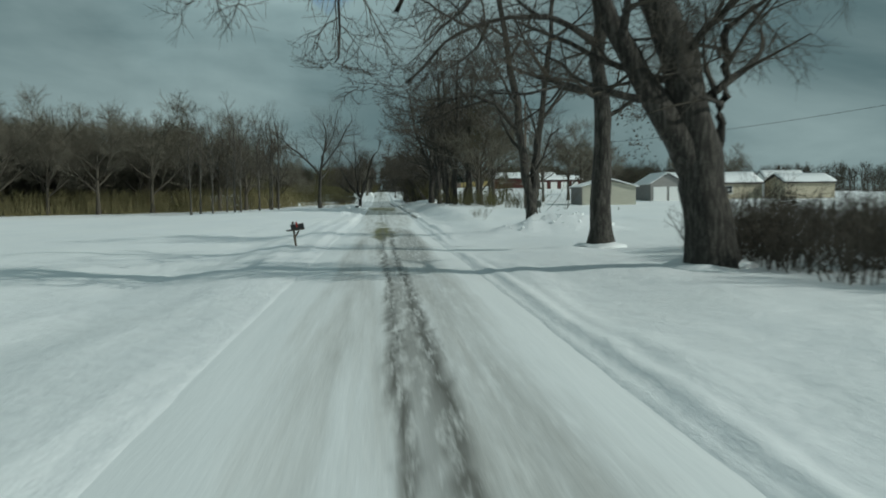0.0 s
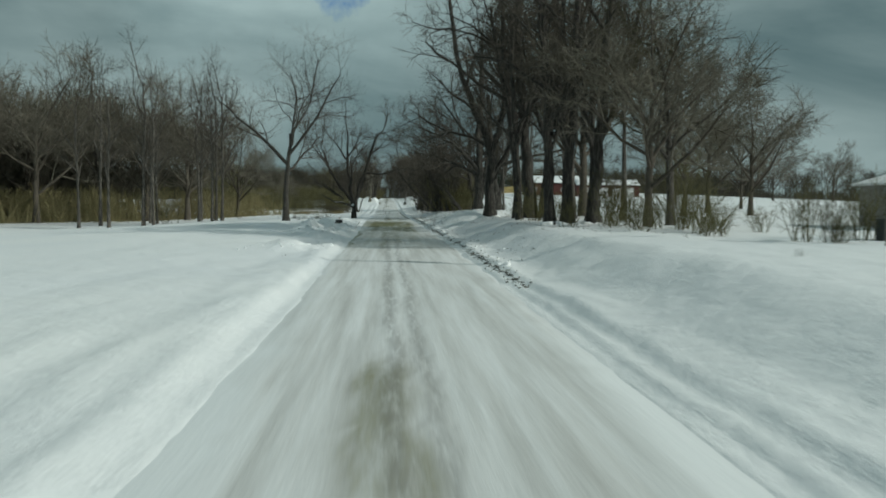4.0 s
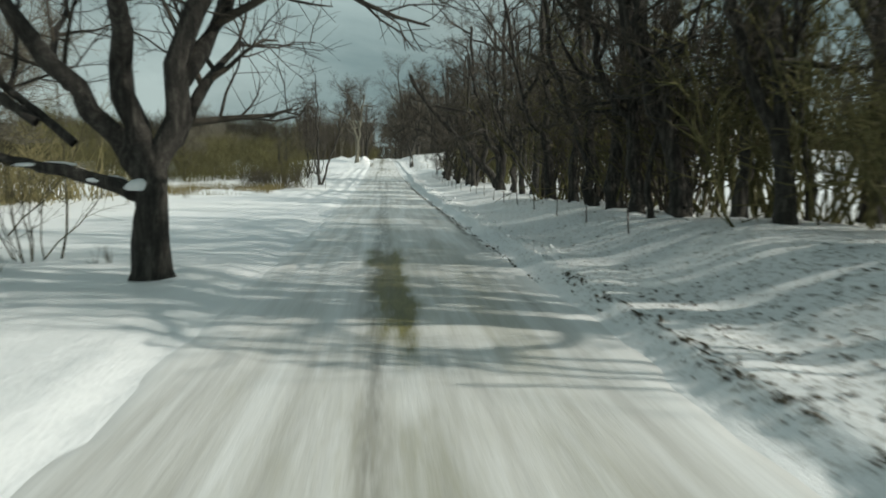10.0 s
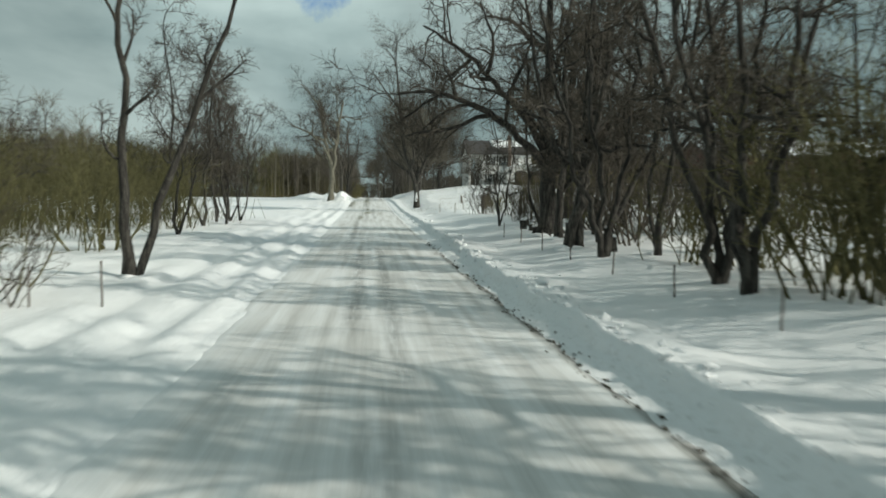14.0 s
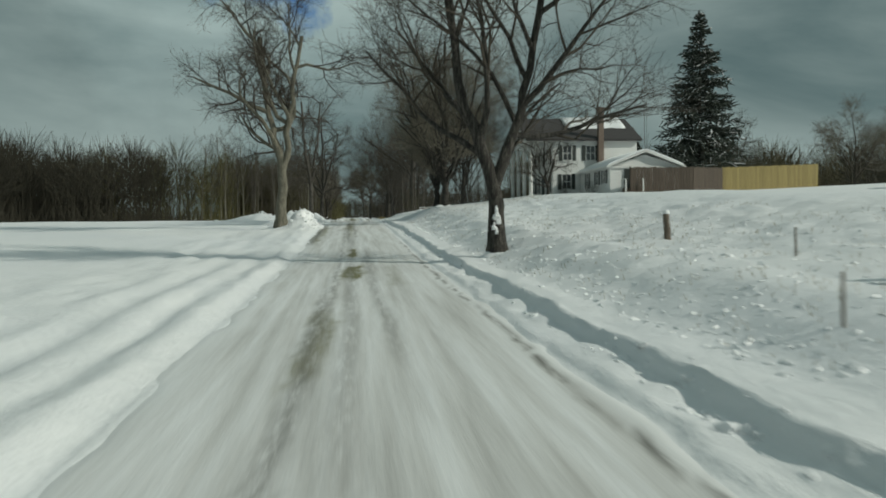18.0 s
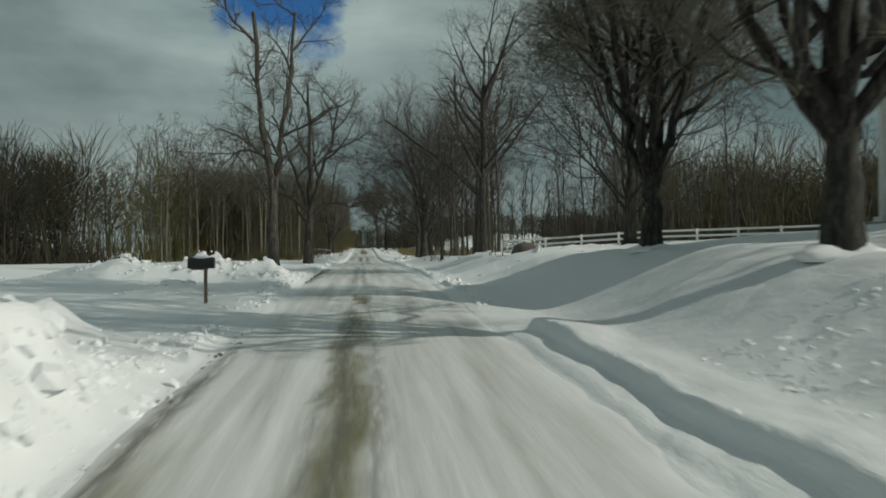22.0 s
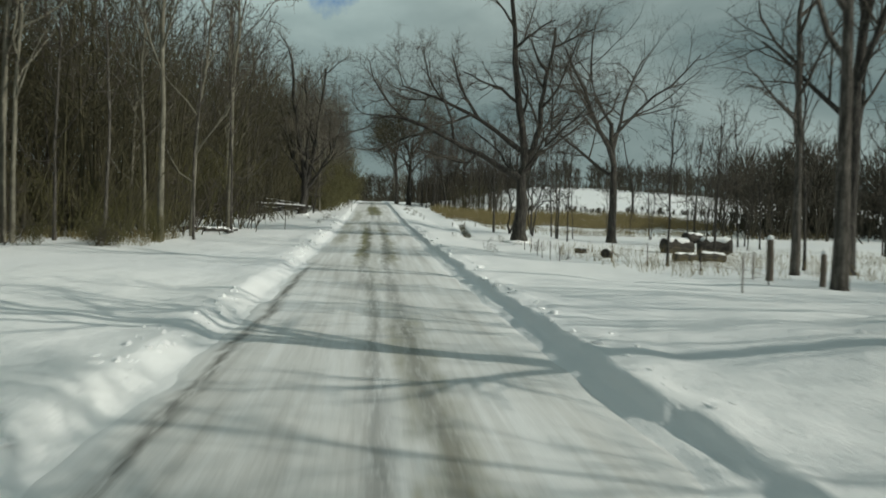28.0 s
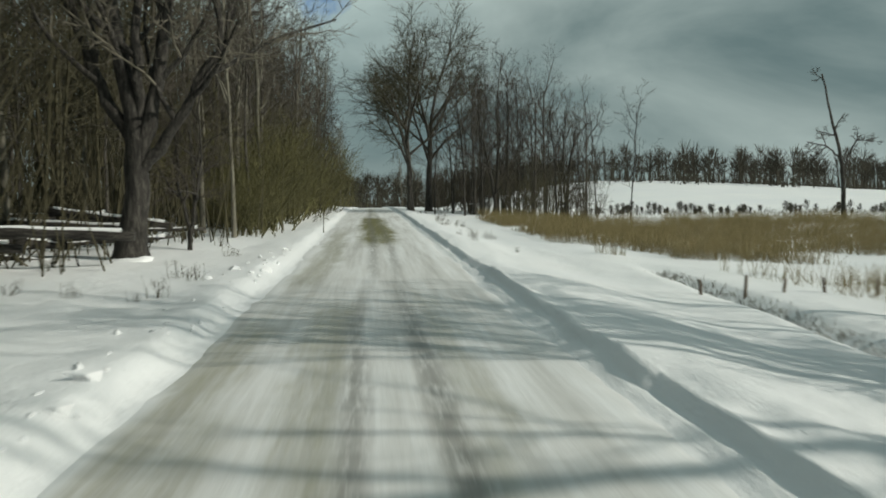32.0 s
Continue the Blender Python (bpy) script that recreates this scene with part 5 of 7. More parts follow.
# leaves still clinging to the dark trunk's shoots
leaf_rng = np.random.RandomState(31)
n_leaf = 520
hub = np.stack([leaf_rng.uniform(.5, 3.6, 26), leaf_rng.normal(0, .6, 26), leaf_rng.uniform(3.6, 8.6, 26)], -1)
c_ = hub[leaf_rng.randint(0, 26, n_leaf)] + leaf_rng.normal(0, .22, (n_leaf, 3))
u_, w_ = unit(leaf_rng.normal(0, 1, (n_leaf, 3))), unit(leaf_rng.normal(0, 1, (n_leaf, 3)))
lv = np.stack([c_ - .07 * u_, c_ + .045 * w_, c_ + .07 * u_, c_ - .045 * w_], 1).reshape(-1, 3)
leafy = [o for o in bpy.data.objects if o.name.startswith("tree") and o.parent is None and abs(o.matrix_basis.translation.y - 28.95) < .01][0]
tagged(part("dead_leaves", quad_mesh("dead_leaves", lv, np.arange(4 * n_leaf).reshape(-1, 4), DEADLEAF, False), None, leafy, "brown dead leaves still clinging to the shoots"), kind="stuff")

rnd = random.Random(5)


def scatter(n, xs, ys, keep=None):
    out = []
    while len(out) < n:
        x, y = rnd.uniform(*xs), rnd.uniform(*ys)
        if keep is None or keep(x, y):
            out.append((x, y))
    return out


# the woods on the left, nearing the road
edge_x = lambda y: float(np.interp(y, (395, 440, 470, 490, 505, 530, 640), (-46, -36, -26, -9.5, -7.6, -6.6, -5.2)))
for x, y in scatter(140, (-40, -5), (470, 640), lambda x, y: edge_x(y) - 3 - 9 * rnd.random() < x < edge_x(y) and not (503 < y < 552 and x > -11.5)):
    plant(rnd.choice(wood_stock), x, y, rnd.uniform(0, 360), rnd.uniform(.75, 1.12))
for x, y in scatter(30, (-30, -9.5), (487, 512), lambda x, y: x < edge_x(y) + .5):
    plant(rnd.choice(bush_stock + dark_bush), x, y, rnd.uniform(0, 360), rnd.uniform(.6, 1.2), "dark olive understorey thicket beneath the woodland trees")
for x, y in scatter(40, (-20, -5), (553, 640), lambda x, y: edge_x(y) - 4 < x < edge_x(y) + .6):
    plant(rnd.choice(bush_stock + sapling_stock), x, y, rnd.uniform(0, 360), rnd.uniform(.7, 1.3))
for y in np.arange(556, 612, 2.2):
    plant(rnd.choice(bush_stock), edge_x(y) + rnd.uniform(-1.6, .5), y, rnd.uniform(0, 360), rnd.uniform(.9, 1.5), "tall olive-brown thicket crowding the edge of the roadside woods")
for x, y in scatter(18, (-34, -10), (478, 494), lambda x, y: edge_x(y) - 1 < x < edge_x(y) + 3):
    plant(rnd.choice(bush_stock + dark_bush), x, y, rnd.uniform(0, 360), rnd.uniform(.22, .42), "low olive brush along the foot of the woods")
# trees on the right between road and marsh
for x, y in scatter(48, (9, 44), (416, 470), lambda x, y: x > 9 + abs(y - 440) * .05):
    plant(rnd.choice(dark_wood), x, y, rnd.uniform(0, 360), rnd.uniform(.7, 1.05))
for x, y in scatter(22, (5.6, 13), (402, 440)):
    plant(rnd.choice(weed_stock + weed_stock + [sapling_stock[0]]), x, y, rnd.uniform(0, 360), rnd.uniform(.4, .8))
for x, y in scatter(22, (12, 46), (478, 545), lambda x, y: x > 12 + (y - 478) * .05 and y < 531):
    plant(rnd.choice(dark_wood), x, y, rnd.uniform(0, 360), rnd.uniform(.5, .95))
for x, y in scatter(38, (7.5, 28), (598, 622)):
    plant(rnd.choice(dark_wood), x, y, rnd.uniform(0, 360), rnd.uniform(.8, 1.3) * (1.0 if x < 22 else .8))
for x, y in scatter(24, (15, 50), (498, 536)):
    plant(rnd.choice(dark_wood), x, y, rnd.uniform(0, 360), rnd.uniform(.4, .75))
for x, y in scatter(30, (9, 28), (598, 624)):
    plant(rnd.choice(sapling_stock + [dark_bush[1]]), x, y, rnd.uniform(0, 360), rnd.uniform(.8, 1.3), "leafless willow clump at the far edge of the marsh")
for x, y in scatter(8, (3.8, 20), (640, 700)) + scatter(8, (-20, -4.5), (640, 700)):
    plant(rnd.choice(wood_stock), x, y, rnd.uniform(0, 360), rnd.uniform(.6, 1.0))
for x, y in [(11.6, 104), (13.2, 108.5), (14.6, 110), (16.5, 107)]:
    plant(rnd.choice(bush_stock), x, y, rnd.uniform(0, 360), rnd.uniform(.45, .75))
# hedgerow on the right: two ragged rows of thin trees with thicket between
for y in np.arange(171, 250, 5.5):
    if 203 < y < 232:
        continue
    plant(stock[rnd.choice(("crooked", "lanky", "lanky"))], 8.6 + rnd.uniform(-.4, 1.2), y + rnd.uniform(-.8, .8), rnd.uniform(0, 360), rnd.uniform(.7, 1.05))
for y in np.arange(174, 200, 9.0):
    plant(stock[rnd.choice(("crooked", "crooked", "twin"))], 10.9 + rnd.uniform(-.8, 1.4), y, rnd.uniform(0, 360), rnd.uniform(.7, .95))
for y in np.arange(171.5, 202, 1.7):
    plant(rnd.choice(bush_stock * 2 + dark_bush), 9.6 + rnd.uniform(-1.2, 1.6), y, rnd.uniform(0, 360), rnd.uniform(.8, 1.3))
for x, y in [(9.0, 112.5), (9.6, 113.4), (10.8, 113.8), (8.9, 119.5), (10.2, 121), (11.8, 116), (9.6, 104.8)]:
    plant(rnd.choice(bush_stock), x, y, rnd.uniform(0, 360), rnd.uniform(.35, .6), "low olive thicket round the feet of the roadside trees")
for x, y in scatter(5, (10.2, 14.5), (204, 229)):
    plant(rnd.choice(dark_bush), x, y, rnd.uniform(0, 360), rnd.uniform(.6, 1.0))
for x, y in scatter(3, (10.5, 15), (198, 228)):
    plant(stock[rnd.choice(("crooked", "lanky"))], x, y, rnd.uniform(0, 360), rnd.uniform(.8, 1.1))
for y in np.arange(233, 245, 1.7):
    plant(rnd.choice(bush_stock), 9.6 + rnd.uniform(-1.2, 2.4), y, rnd.uniform(0, 360), rnd.uniform(.75, 1.1))
for x, y in [(13.8, 258), (14.5, 262), (11.6, 266), (10.8, 281), (12.4, 279), (9.6, 283), (11.2, 276)]:
    plant(rnd.choice(bush_stock), x, y, rnd.uniform(0, 360), rnd.uniform(.55, .9))
for x, y in [(9.0, 268), (10.2, 271), (9.4, 274), (11.5, 269), (8.6, 285.5), (9.3, 286.5)]:
    plant(rnd.choice(dark_bush), x, y, rnd.uniform(0, 360), rnd.uniform(.35, .6))
# brush on the left, with rounded leafless trees rising behind it
for x, y in scatter(26, (-58, -14), (252, 318), lambda x, y: x < -12 - (y - 250) * .12):
    plant(stock[rnd.choice(("farbrush", "farbrush", "far"))], x, y, rnd.uniform(0, 360), rnd.uniform(.36, .62))
for x, y in [(-9.6, 239.5), (-11.2, 240.8), (-8.4, 241.5), (-10.4, 243.2), (-12.4, 242.6)]:
    plant(rnd.choice(bush_stock), x, y, rnd.uniform(0, 360), rnd.uniform(.62, .85))
for x, y in [(-9.0, 238.2), (-10.6, 237.6), (-12.0, 239.0), (-7.9, 240.2), (-13.2, 240.6), (-11.4, 238.6)]:
    plant(rnd.choice(dark_bush), x, y, rnd.uniform(0, 360), rnd.uniform(.34, .5), "low brown leafless brush clump in the snow")
plant(stock["crooked"], -10.2, 245.5, 140, .85)
for x, y in [(-10.5, 256), (-12, 262), (-11, 272), (-14, 276), (-16, 288), (-13, 252), (-18, 258), (-22, 256), (-27, 260), (-32, 256)]:
    plant(rnd.choice(bush_stock), x, y, rnd.uniform(0, 360), rnd.uniform(.55, .9))
for x, y in scatter(13, (-40, -21), (160, 190)):
    plant(stock["tall"], x, y, rnd.uniform(0, 360), rnd.uniform(.95, 1.2))
for x, y in scatter(16, (-34, -12), (172, 220)):
    plant(rnd.choice(sapling_stock + weed_stock * 2), x, y, rnd.uniform(0, 360), rnd.uniform(.5, 1.0))
for x, y in scatter(16, (9, 19), (246, 284)):
    plant(rnd.choice(dark_bush), x, y, rnd.uniform(0, 360), rnd.uniform(.55, .95))
for x, y in scatter(26, (-13, -6), (164, 182)):
    plant(rnd.choice(weed_stock * 3 + [sapling_stock[0]]), x, y, rnd.uniform(0, 360), rnd.uniform(.5, 1.0))
# saplings and weeds on the right bank
plant(sapling_stock[0], 14.8, 70.5, 30, .62)
plant(sapling_stock[1], 8.25, 61.2, 100, .22)
plant(bush_stock[0], 8.05, 64.4, 10, .19, "low fan of olive stems standing in snow")
plant(sapling_stock[1], 13.4, 69.2, 200, .35)
for x, y in scatter(16, (9.6, 18), (88, 99)):
    plant(rnd.choice(bush_stock), x, y, rnd.uniform(0, 360), rnd.uniform(.24, .42), "low olive-brown brush under the roadside trees")
for x, y in scatter(18, (9, 24), (72, 98)):
    plant(rnd.choice(sapling_stock + weed_stock * 2), x, y, rnd.uniform(0, 360), rnd.uniform(.3, .55))
for x, y in scatter(58, (10.3, 17), (9, 26), lambda x, y: x > 11.0 or y < 15):
    plant(rnd.choice(dark_bush), x, y, rnd.uniform(0, 360), rnd.uniform(.34, .5), "low leafless brush tangle half buried in snow")
for x, y in scatter(40, (-9, -3.9), (520, 600)) + scatter(26, (4.4, 7.5), (545, 610)) + scatter(12, (6, 10), (484, 510)):
    plant(rnd.choice(weed_stock), x, y, rnd.uniform(0, 360), rnd.uniform(.4, .9))

# far woods, past counting
far_rng = np.random.RandomState(9)


def band(n, pts, depth):
    """n spots along a polyline on the plan, scattered back by depth (to its left)."""
    pts = np.asarray(pts, float)
    seg = np.linalg.norm(np.diff(pts, axis=0), axis=1)
    s = np.sort(far_rng.rand(n)) * seg.sum()
    acc = np.r_[0, np.cumsum(seg)]
    x, y = np.interp(s, acc, pts[:, 0]), np.interp(s, acc, pts[:, 1])
    k = np.clip(np.searchsorted(acc, s) - 1, 0, len(seg) - 1)
    d = (np.diff(pts, axis=0) / seg[:, None])[k]
    off = far_rng.rand(n) ** 1.4 * depth
    return np.stack([x - d[:, 1] * off, y + d[:, 0] * off], -1)


def woods(spots, h, lab, mat, **kw):
    v, q = far_wood(int(abs(spots[0, 0]) * 10), spots, *h, **kw)
    return tagged(new("far_woods", quad_mesh("far_woods", v, q, mat)), lab, "woods", kind="stuff")


# field-side woods, front and back rows, with haze put into the stem colour
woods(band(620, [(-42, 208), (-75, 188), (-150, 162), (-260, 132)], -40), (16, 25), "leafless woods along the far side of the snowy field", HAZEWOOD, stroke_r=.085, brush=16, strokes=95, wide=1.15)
woods(band(230, [(-36, 250), (-17, 256), (-15, 272), (-14, 290), (-30, 298)], 30), (3.0, 6.5), "olive-brown scrub woods beyond the roadside brush", OLIVE, stroke_r=.02, brush=18, pole_r=.05, tall=.7, wide=1.8, strokes=55)
woods(band(760, [(-30, 462), (-60, 440), (-110, 428), (-200, 412), (-330, 385)], -40), (13.5, 18.5), "dark leafless woods behind the open snowfield", FARWOOD, stroke_r=.065, brush=22, pole_r=.10, strokes=60, tall=.62, wide=1.35)
woods(band(420, [(-50, 470), (-80, 462), (-130, 452), (-220, 438), (-350, 415)], -30), (11, 15.5), "crowded dark stems deep in the far woods", FARWOOD, stroke_r=.2, brush=22, pole_r=.2, strokes=56, tall=.8, wide=1.4)
woods(band(420, [(-22, 222), (-42, 196), (-74, 180), (-150, 156)], -10), (3.5, 6.5), "brown brush along the foot of the field-side woods", FIELDBRUSH, stroke_r=.045, brush=26, pole_r=.05, strokes=30, tall=1.0, wide=1.6)
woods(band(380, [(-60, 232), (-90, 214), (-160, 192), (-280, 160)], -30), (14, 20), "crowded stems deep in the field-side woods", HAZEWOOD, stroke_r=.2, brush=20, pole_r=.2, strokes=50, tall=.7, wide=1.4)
woods(band(420, [(-9, 640), (-11, 560), (-12, 515), (-14, 492), (-30, 488)], -22), (13, 19), "close-standing leafless stems deep in the roadside woods", BRUSH, stroke_r=.035, pole_r=.09, brush=16)
woods(band(200, [(-5, 720), (-12, 660), (-22, 600), (-26, 520), (-28, 462)], -30), (13, 19), "deep leafless woods behind the roadside trees", OLIVE, stroke_r=.055, brush=16)
woods(band(300, [(160, 478), (80, 462), (36, 472)], 24), (12, 18), "olive-brown woods behind the white fence", BRUSH, stroke_r=.05, brush=26, tall=.75, wide=1.3)
woods(band(260, [(190, 512), (110, 500), (62, 500)], 40), (12, 17), "crowded dark stems deep in the woods behind the fence", FARWOOD, stroke_r=.17, brush=22, pole_r=.15, strokes=50, tall=.75, wide=1.4)
woods(band(260, [(170, 566), (85, 548), (46, 556)], 26), (8, 12), "dark woods standing behind the marsh trees", FARWOOD, stroke_r=.08, brush=24, pole_r=.09, strokes=50, tall=.75, wide=1.4)
woods(band(90, [(70, 815), (-70, 815)], 30), (9, 14), "dark woods closing the far end of the road", FARWOOD, brush=30, stroke_r=.14, pole_r=.2, strokes=50, wide=1.4)
woods(band(480, [(420, 760), (160, 740), (40, 760), (-10, 790)], 60), (7, 11), "distant dark treeline beyond the fields", FARWOOD, brush=14, stroke_r=.11, pole_r=.25)
woods(band(260, [(150, 560), (90, 600), (30, 622)], 8), (.9, 2.0), "low dark brush along the far edge of the marsh", FARWOOD, brush=14, stroke_r=.04, pole_r=.05)
woods(band(300, [(330, 260), (200, 380), (90, 430)], 60), (8, 14), "distant woods behind the farm buildings", FARWOOD, brush=14, stroke_r=.10, pole_r=.22)

# ---- buildings ----
def gable_roof(x0, x1, y0, y1, eave, ridge, over=.4, thick=.16, along="x"):
    """A pitched slab roof with its ridge along x or y, as a bmesh."""
    bm = bmesh.new()
    if along == "x":
        a, b, m, lo, hi = x0 - over, x1 + over, (y0 + y1) / 2, y0 - over, y1 + over
        prof = [(lo, eave - .12), (m, ridge), (hi, eave - .12), (hi, eave - .12 - thick), (m, ridge - thick), (lo, eave - .12 - thick)]
        ends = [[bm.verts.new((s, p, z)) for p, z in prof] for s in (a, b)]
    else:
        a, b, m, lo, hi = y0 - over, y1 + over, (x0 + x1) / 2, x0 - over, x1 + over
        prof = [(lo, eave - .12), (m, ridge), (hi, eave - .12), (hi, eave - .12 - thick), (m, ridge - thick), (lo, eave - .12 - thick)]
        ends = [[bm.verts.new((p, s, z)) for p, z in prof] for s in (a, b)]
    n = len(prof)
    for j in range(n):
        bm.faces.new((ends[0][j], ends[0][(j + 1) % n], ends[1][(j + 1) % n], ends[1][j]))
    for e in ends:
        bm.faces.new((e[0], e[1], e[4], e[5])), bm.faces.new((e[1], e[2], e[3], e[4]))
    bmesh.ops.recalc_face_normals(bm, faces=bm.faces)
    return bm


def gable_walls(x0, x1, y0, y1, z0, eave, ridge, along="x"):
    """Walls of a house with two gables, as a closed body."""
    bm = bmesh.new()
    if along == "x":
        m = (y0 + y1) / 2
        prof = [(y0, z0), (y1, z0), (y1, eave), (m, ridge - .2), (y0, eave)]
        ends = [[bm.verts.new((s, p, z)) for p, z in prof] for s in (x0, x1)]
    else:
        m = (x0 + x1) / 2
        prof = [(x0, z0), (x1, z0), (x1, eave), (m, ridge - .2), (x0, eave)]
        ends = [[bm.verts.new((p, s, z)) for p, z in prof] for s in (y0, y1)]
    for j in range(5):
        bm.faces.new((ends[0][j], ends[0][(j + 1) % 5], ends[1][(j + 1) % 5], ends[1][j]))
    for e in ends:
        bm.faces.new(e)
    bmesh.ops.recalc_face_normals(bm, faces=bm.faces)
    return bm


def snow_sheet(x0, x1, y0, y1, eave, ridge, side, f0=0.0, f1=1.0, over=.4, thick=.12, seed=1):
    """Snow lying on one slope of a roof with its ridge along x (side -1: the slope towards -y), f0 to f1 from eave to ridge, with a ragged lower edge."""
    bm, n = bmesh.new(), 14
    m, e = (y0 + y1) / 2, (y0 - over if side < 0 else y1 + over)
    rows = []
    for i in range(n + 1):
        u = i / n
        x = x0 - over + .1 + (x1 - x0 + 2 * over - .2) * u
        lo = min(.95, max(f0, 0) + (.06 + .10 * (f0 > 0)) * noise.noise(Vector((x * .8, seed * 3.1, 0))) + .05)
        row = []
        for f, up in ((lo, .03), (lo + .02, thick), ((lo + f1) / 2, thick * 1.2), (f1 - .01, thick), (f1, .03)):
            row.append(bm.verts.new((x, e + (m - e) * f, eave - .12 + (ridge - eave + .12) * f + up)))
        rows.append(row)
    for a, b in zip(rows, rows[1:]):
        for k in range(4):
            bm.faces.new((a[k], b[k], b[k + 1], a[k + 1])).smooth = True
    bm.faces.new(rows[0]), bm.faces.new(rows[-1][::-1])
    bmesh.ops.recalc_face_normals(bm, faces=bm.faces)
    return bm


def window_part(parent, x, y, z, w, h, face, shutters=True):
    """A sash window with frame, panes and shutters on a wall that faces -y ('s') or -x ('w')."""
    turn = pose(x, y, z, 0, 0, 0 if face == "s" else -90)
    frame_, u, v = bmesh.new(), w / 2 + .07, w / 2
    ring = [[frame_.verts.new(turn @ Vector((cx, d, cz))) for cx, cz in ((-e, lo), (e, lo), (e, hi), (-e, hi))] for d in (-.07, .02) for e, lo, hi in ((u, -.02, h + .09), (v, .02, h))]
    for k in range(4):
        j = (k + 1) % 4
        for p, q in ((0, 1), (1, 3), (3, 2), (2, 0)):
            frame_.faces.new((ring[p][k], ring[p][j], ring[q][j], ring[q][k]))
    bmesh.ops.recalc_face_normals(frame_, faces=frame_.faces)
    win = part("window", frame_, WHITEPAINT, parent)
    part("sill", boxed(-u - .03, u + .03, -.11, .02, -.09, -.021, .006, turn=turn), WHITEPAINT, win)
    part("meeting_rail", boxed(-v, v, -.06, -.021, h / 2 - .03, h / 2 + .03, turn=turn), WHITEPAINT, win)
    for k in (0, 1):
        part("glazing_bar", boxed(-.02, .02, -.055, -.021, (.02, h / 2 + .03)[k], (h / 2 - .03, h)[k], turn=turn), WHITEPAINT, win)
    for k in (0, 1):
        part("pane", boxed(-w / 2, w / 2, -.02, .01, k * h / 2 + .01, k * h / 2 + h / 2 - .01, turn=turn), GLASS, win)
    if shutters:
        for s in (-1, 1):
            part("shutter", boxed(s * (w / 2 + .28) - .19, s * (w / 2 + .28) + .19, -.055, .01, -.05, h + .05, .008, turn=turn), SHUTTER, parent, "dark louvred shutter")
    return win


# the white farmhouse on the rise
house = thing("house", "white two-storey farmhouse with dark snow-patched roof and tall porch columns", "house", pose(0, 0, 0))
HZ = 5.75
part("wall", gable_walls(20.4, 29.2, 369, 378.9, HZ - .6, 11.75, 14.2), WHITESIDE, house)
part("roof", gable_roof(18.0, 29.2, 369, 378.9, 11.85, 14.45, .45, .2), SHINGLE, house, "dark shingled roof")
part("snow_cover", snow_sheet(22.6, 28.6, 369, 378.9, 11.85, 14.45, -1, .45, 1.0, .3, .16, 3), CLOD, house, "snow lying below the roof ridge")
part("foundation", boxed(20.3, 29.3, 368.9, 379.0, HZ - .9, HZ - .1, .02), GREYSIDE, house)
part("gable_board", boxed(17.75, 18.05, 368.9, 379.0, 11.35, 11.72, .02), WHITEPAINT, house)
part("pediment", gable_walls(18.05, 20.4, 369.05, 378.85, 11.45, 11.76, 14.15), WHITESIDE, house)
part("porch_floor", boxed(17.7, 20.4, 368.8, 379.1, HZ - .9, HZ + .18, .03), GREYSIDE, house, "low porch floor dusted with snow")
for cy in (369.25, 372.4, 375.5, 378.65):
    col = part("column", rod(.20, .165, HZ + .18, 11.4, 14, n=6), WHITEPAINT, house, "tall white porch column")
    col.location = (18.15, cy, 0)
    part("column_base", boxed(17.87, 18.43, cy - .28, cy + .28, HZ + .17, HZ + .36, .02), WHITEPAINT, house)
chim = part("chimney", boxed(25.0, 25.55, 368.4, 369.0, HZ - .5, 14.75, .02), BRICKRED, house, "brick chimney on the long wall")
part("cap", boxed(24.9, 25.65, 368.27, 369.08, 14.75, 14.9, .02), BRICKRED, chim)
for wx in (21.9, 24.3):
    window_part(house, wx, 369, 9.6, .85, 1.45, "s")
for wx in (21.8, ):
    window_part(house, wx, 369, 6.7, .85, 1.45, "s")
for wy in (370.7, 373.2, 375.6, 377.5):
    window_part(house, 20.4, wy, 9.3, .85, 1.5, "w")
    if wy not in (373.2,):
        window_part(house, 20.4, wy, 6.5, .85, 1.6, "w")
door_p = part("door", boxed(20.3, 20.42, 372.75, 373.7, HZ + .18, HZ + 2.25, .01), SHUTTER, house, "dark panelled front door")
part("handle", boxed(20.26, 20.31, 372.85, 372.91, HZ + 1.1, HZ + 1.2, .01), STEEL, door_p)

wing = thing("house_wing", "single-storey white wing with a low snow-covered roof and a gable end", "house", pose(0, 0, 0))
part("wall", gable_walls(23.2, 29.7, 359.2, 368.9, 5.2, 8.30, 9.55, "y"), WHITESIDE, wing)
part("roof", gable_roof(23.2, 29.7, 359.2, 368.9, 8.40, 9.70, .45, .14, "y"), WHITEPAINT, wing)
for sx in (-1, 1):
    bm, rows_ = bmesh.new(), []
    for i in range(15):
        y = 358.8 + 10.0 * i / 14
        row = []
        for f, up in ((0, .02), (.03, .17), (.5, .22), (.97, .18), (1, .05)):
            lo = .03 + .03 * noise.noise(Vector((y * .9, sx * 3.0, 0)))
            u = lo + (1 - lo) * f
            row.append(bm.verts.new((26.45 + sx * 3.66 * (1 - u), y, 8.28 + 1.42 * u + up)))
        rows_.append(row)
    for a, b in zip(rows_, rows_[1:]):
        for k in range(4):
            bm.faces.new((a[k], b[k], b[k + 1], a[k + 1])).smooth = True
    bm.faces.new(rows_[0]), bm.faces.new(rows_[-1][::-1])
    bmesh.ops.recalc_face_normals(bm, faces=bm.faces)
    part("snow_cover", bm, CLOD, wing, "thick snow on the low roof")
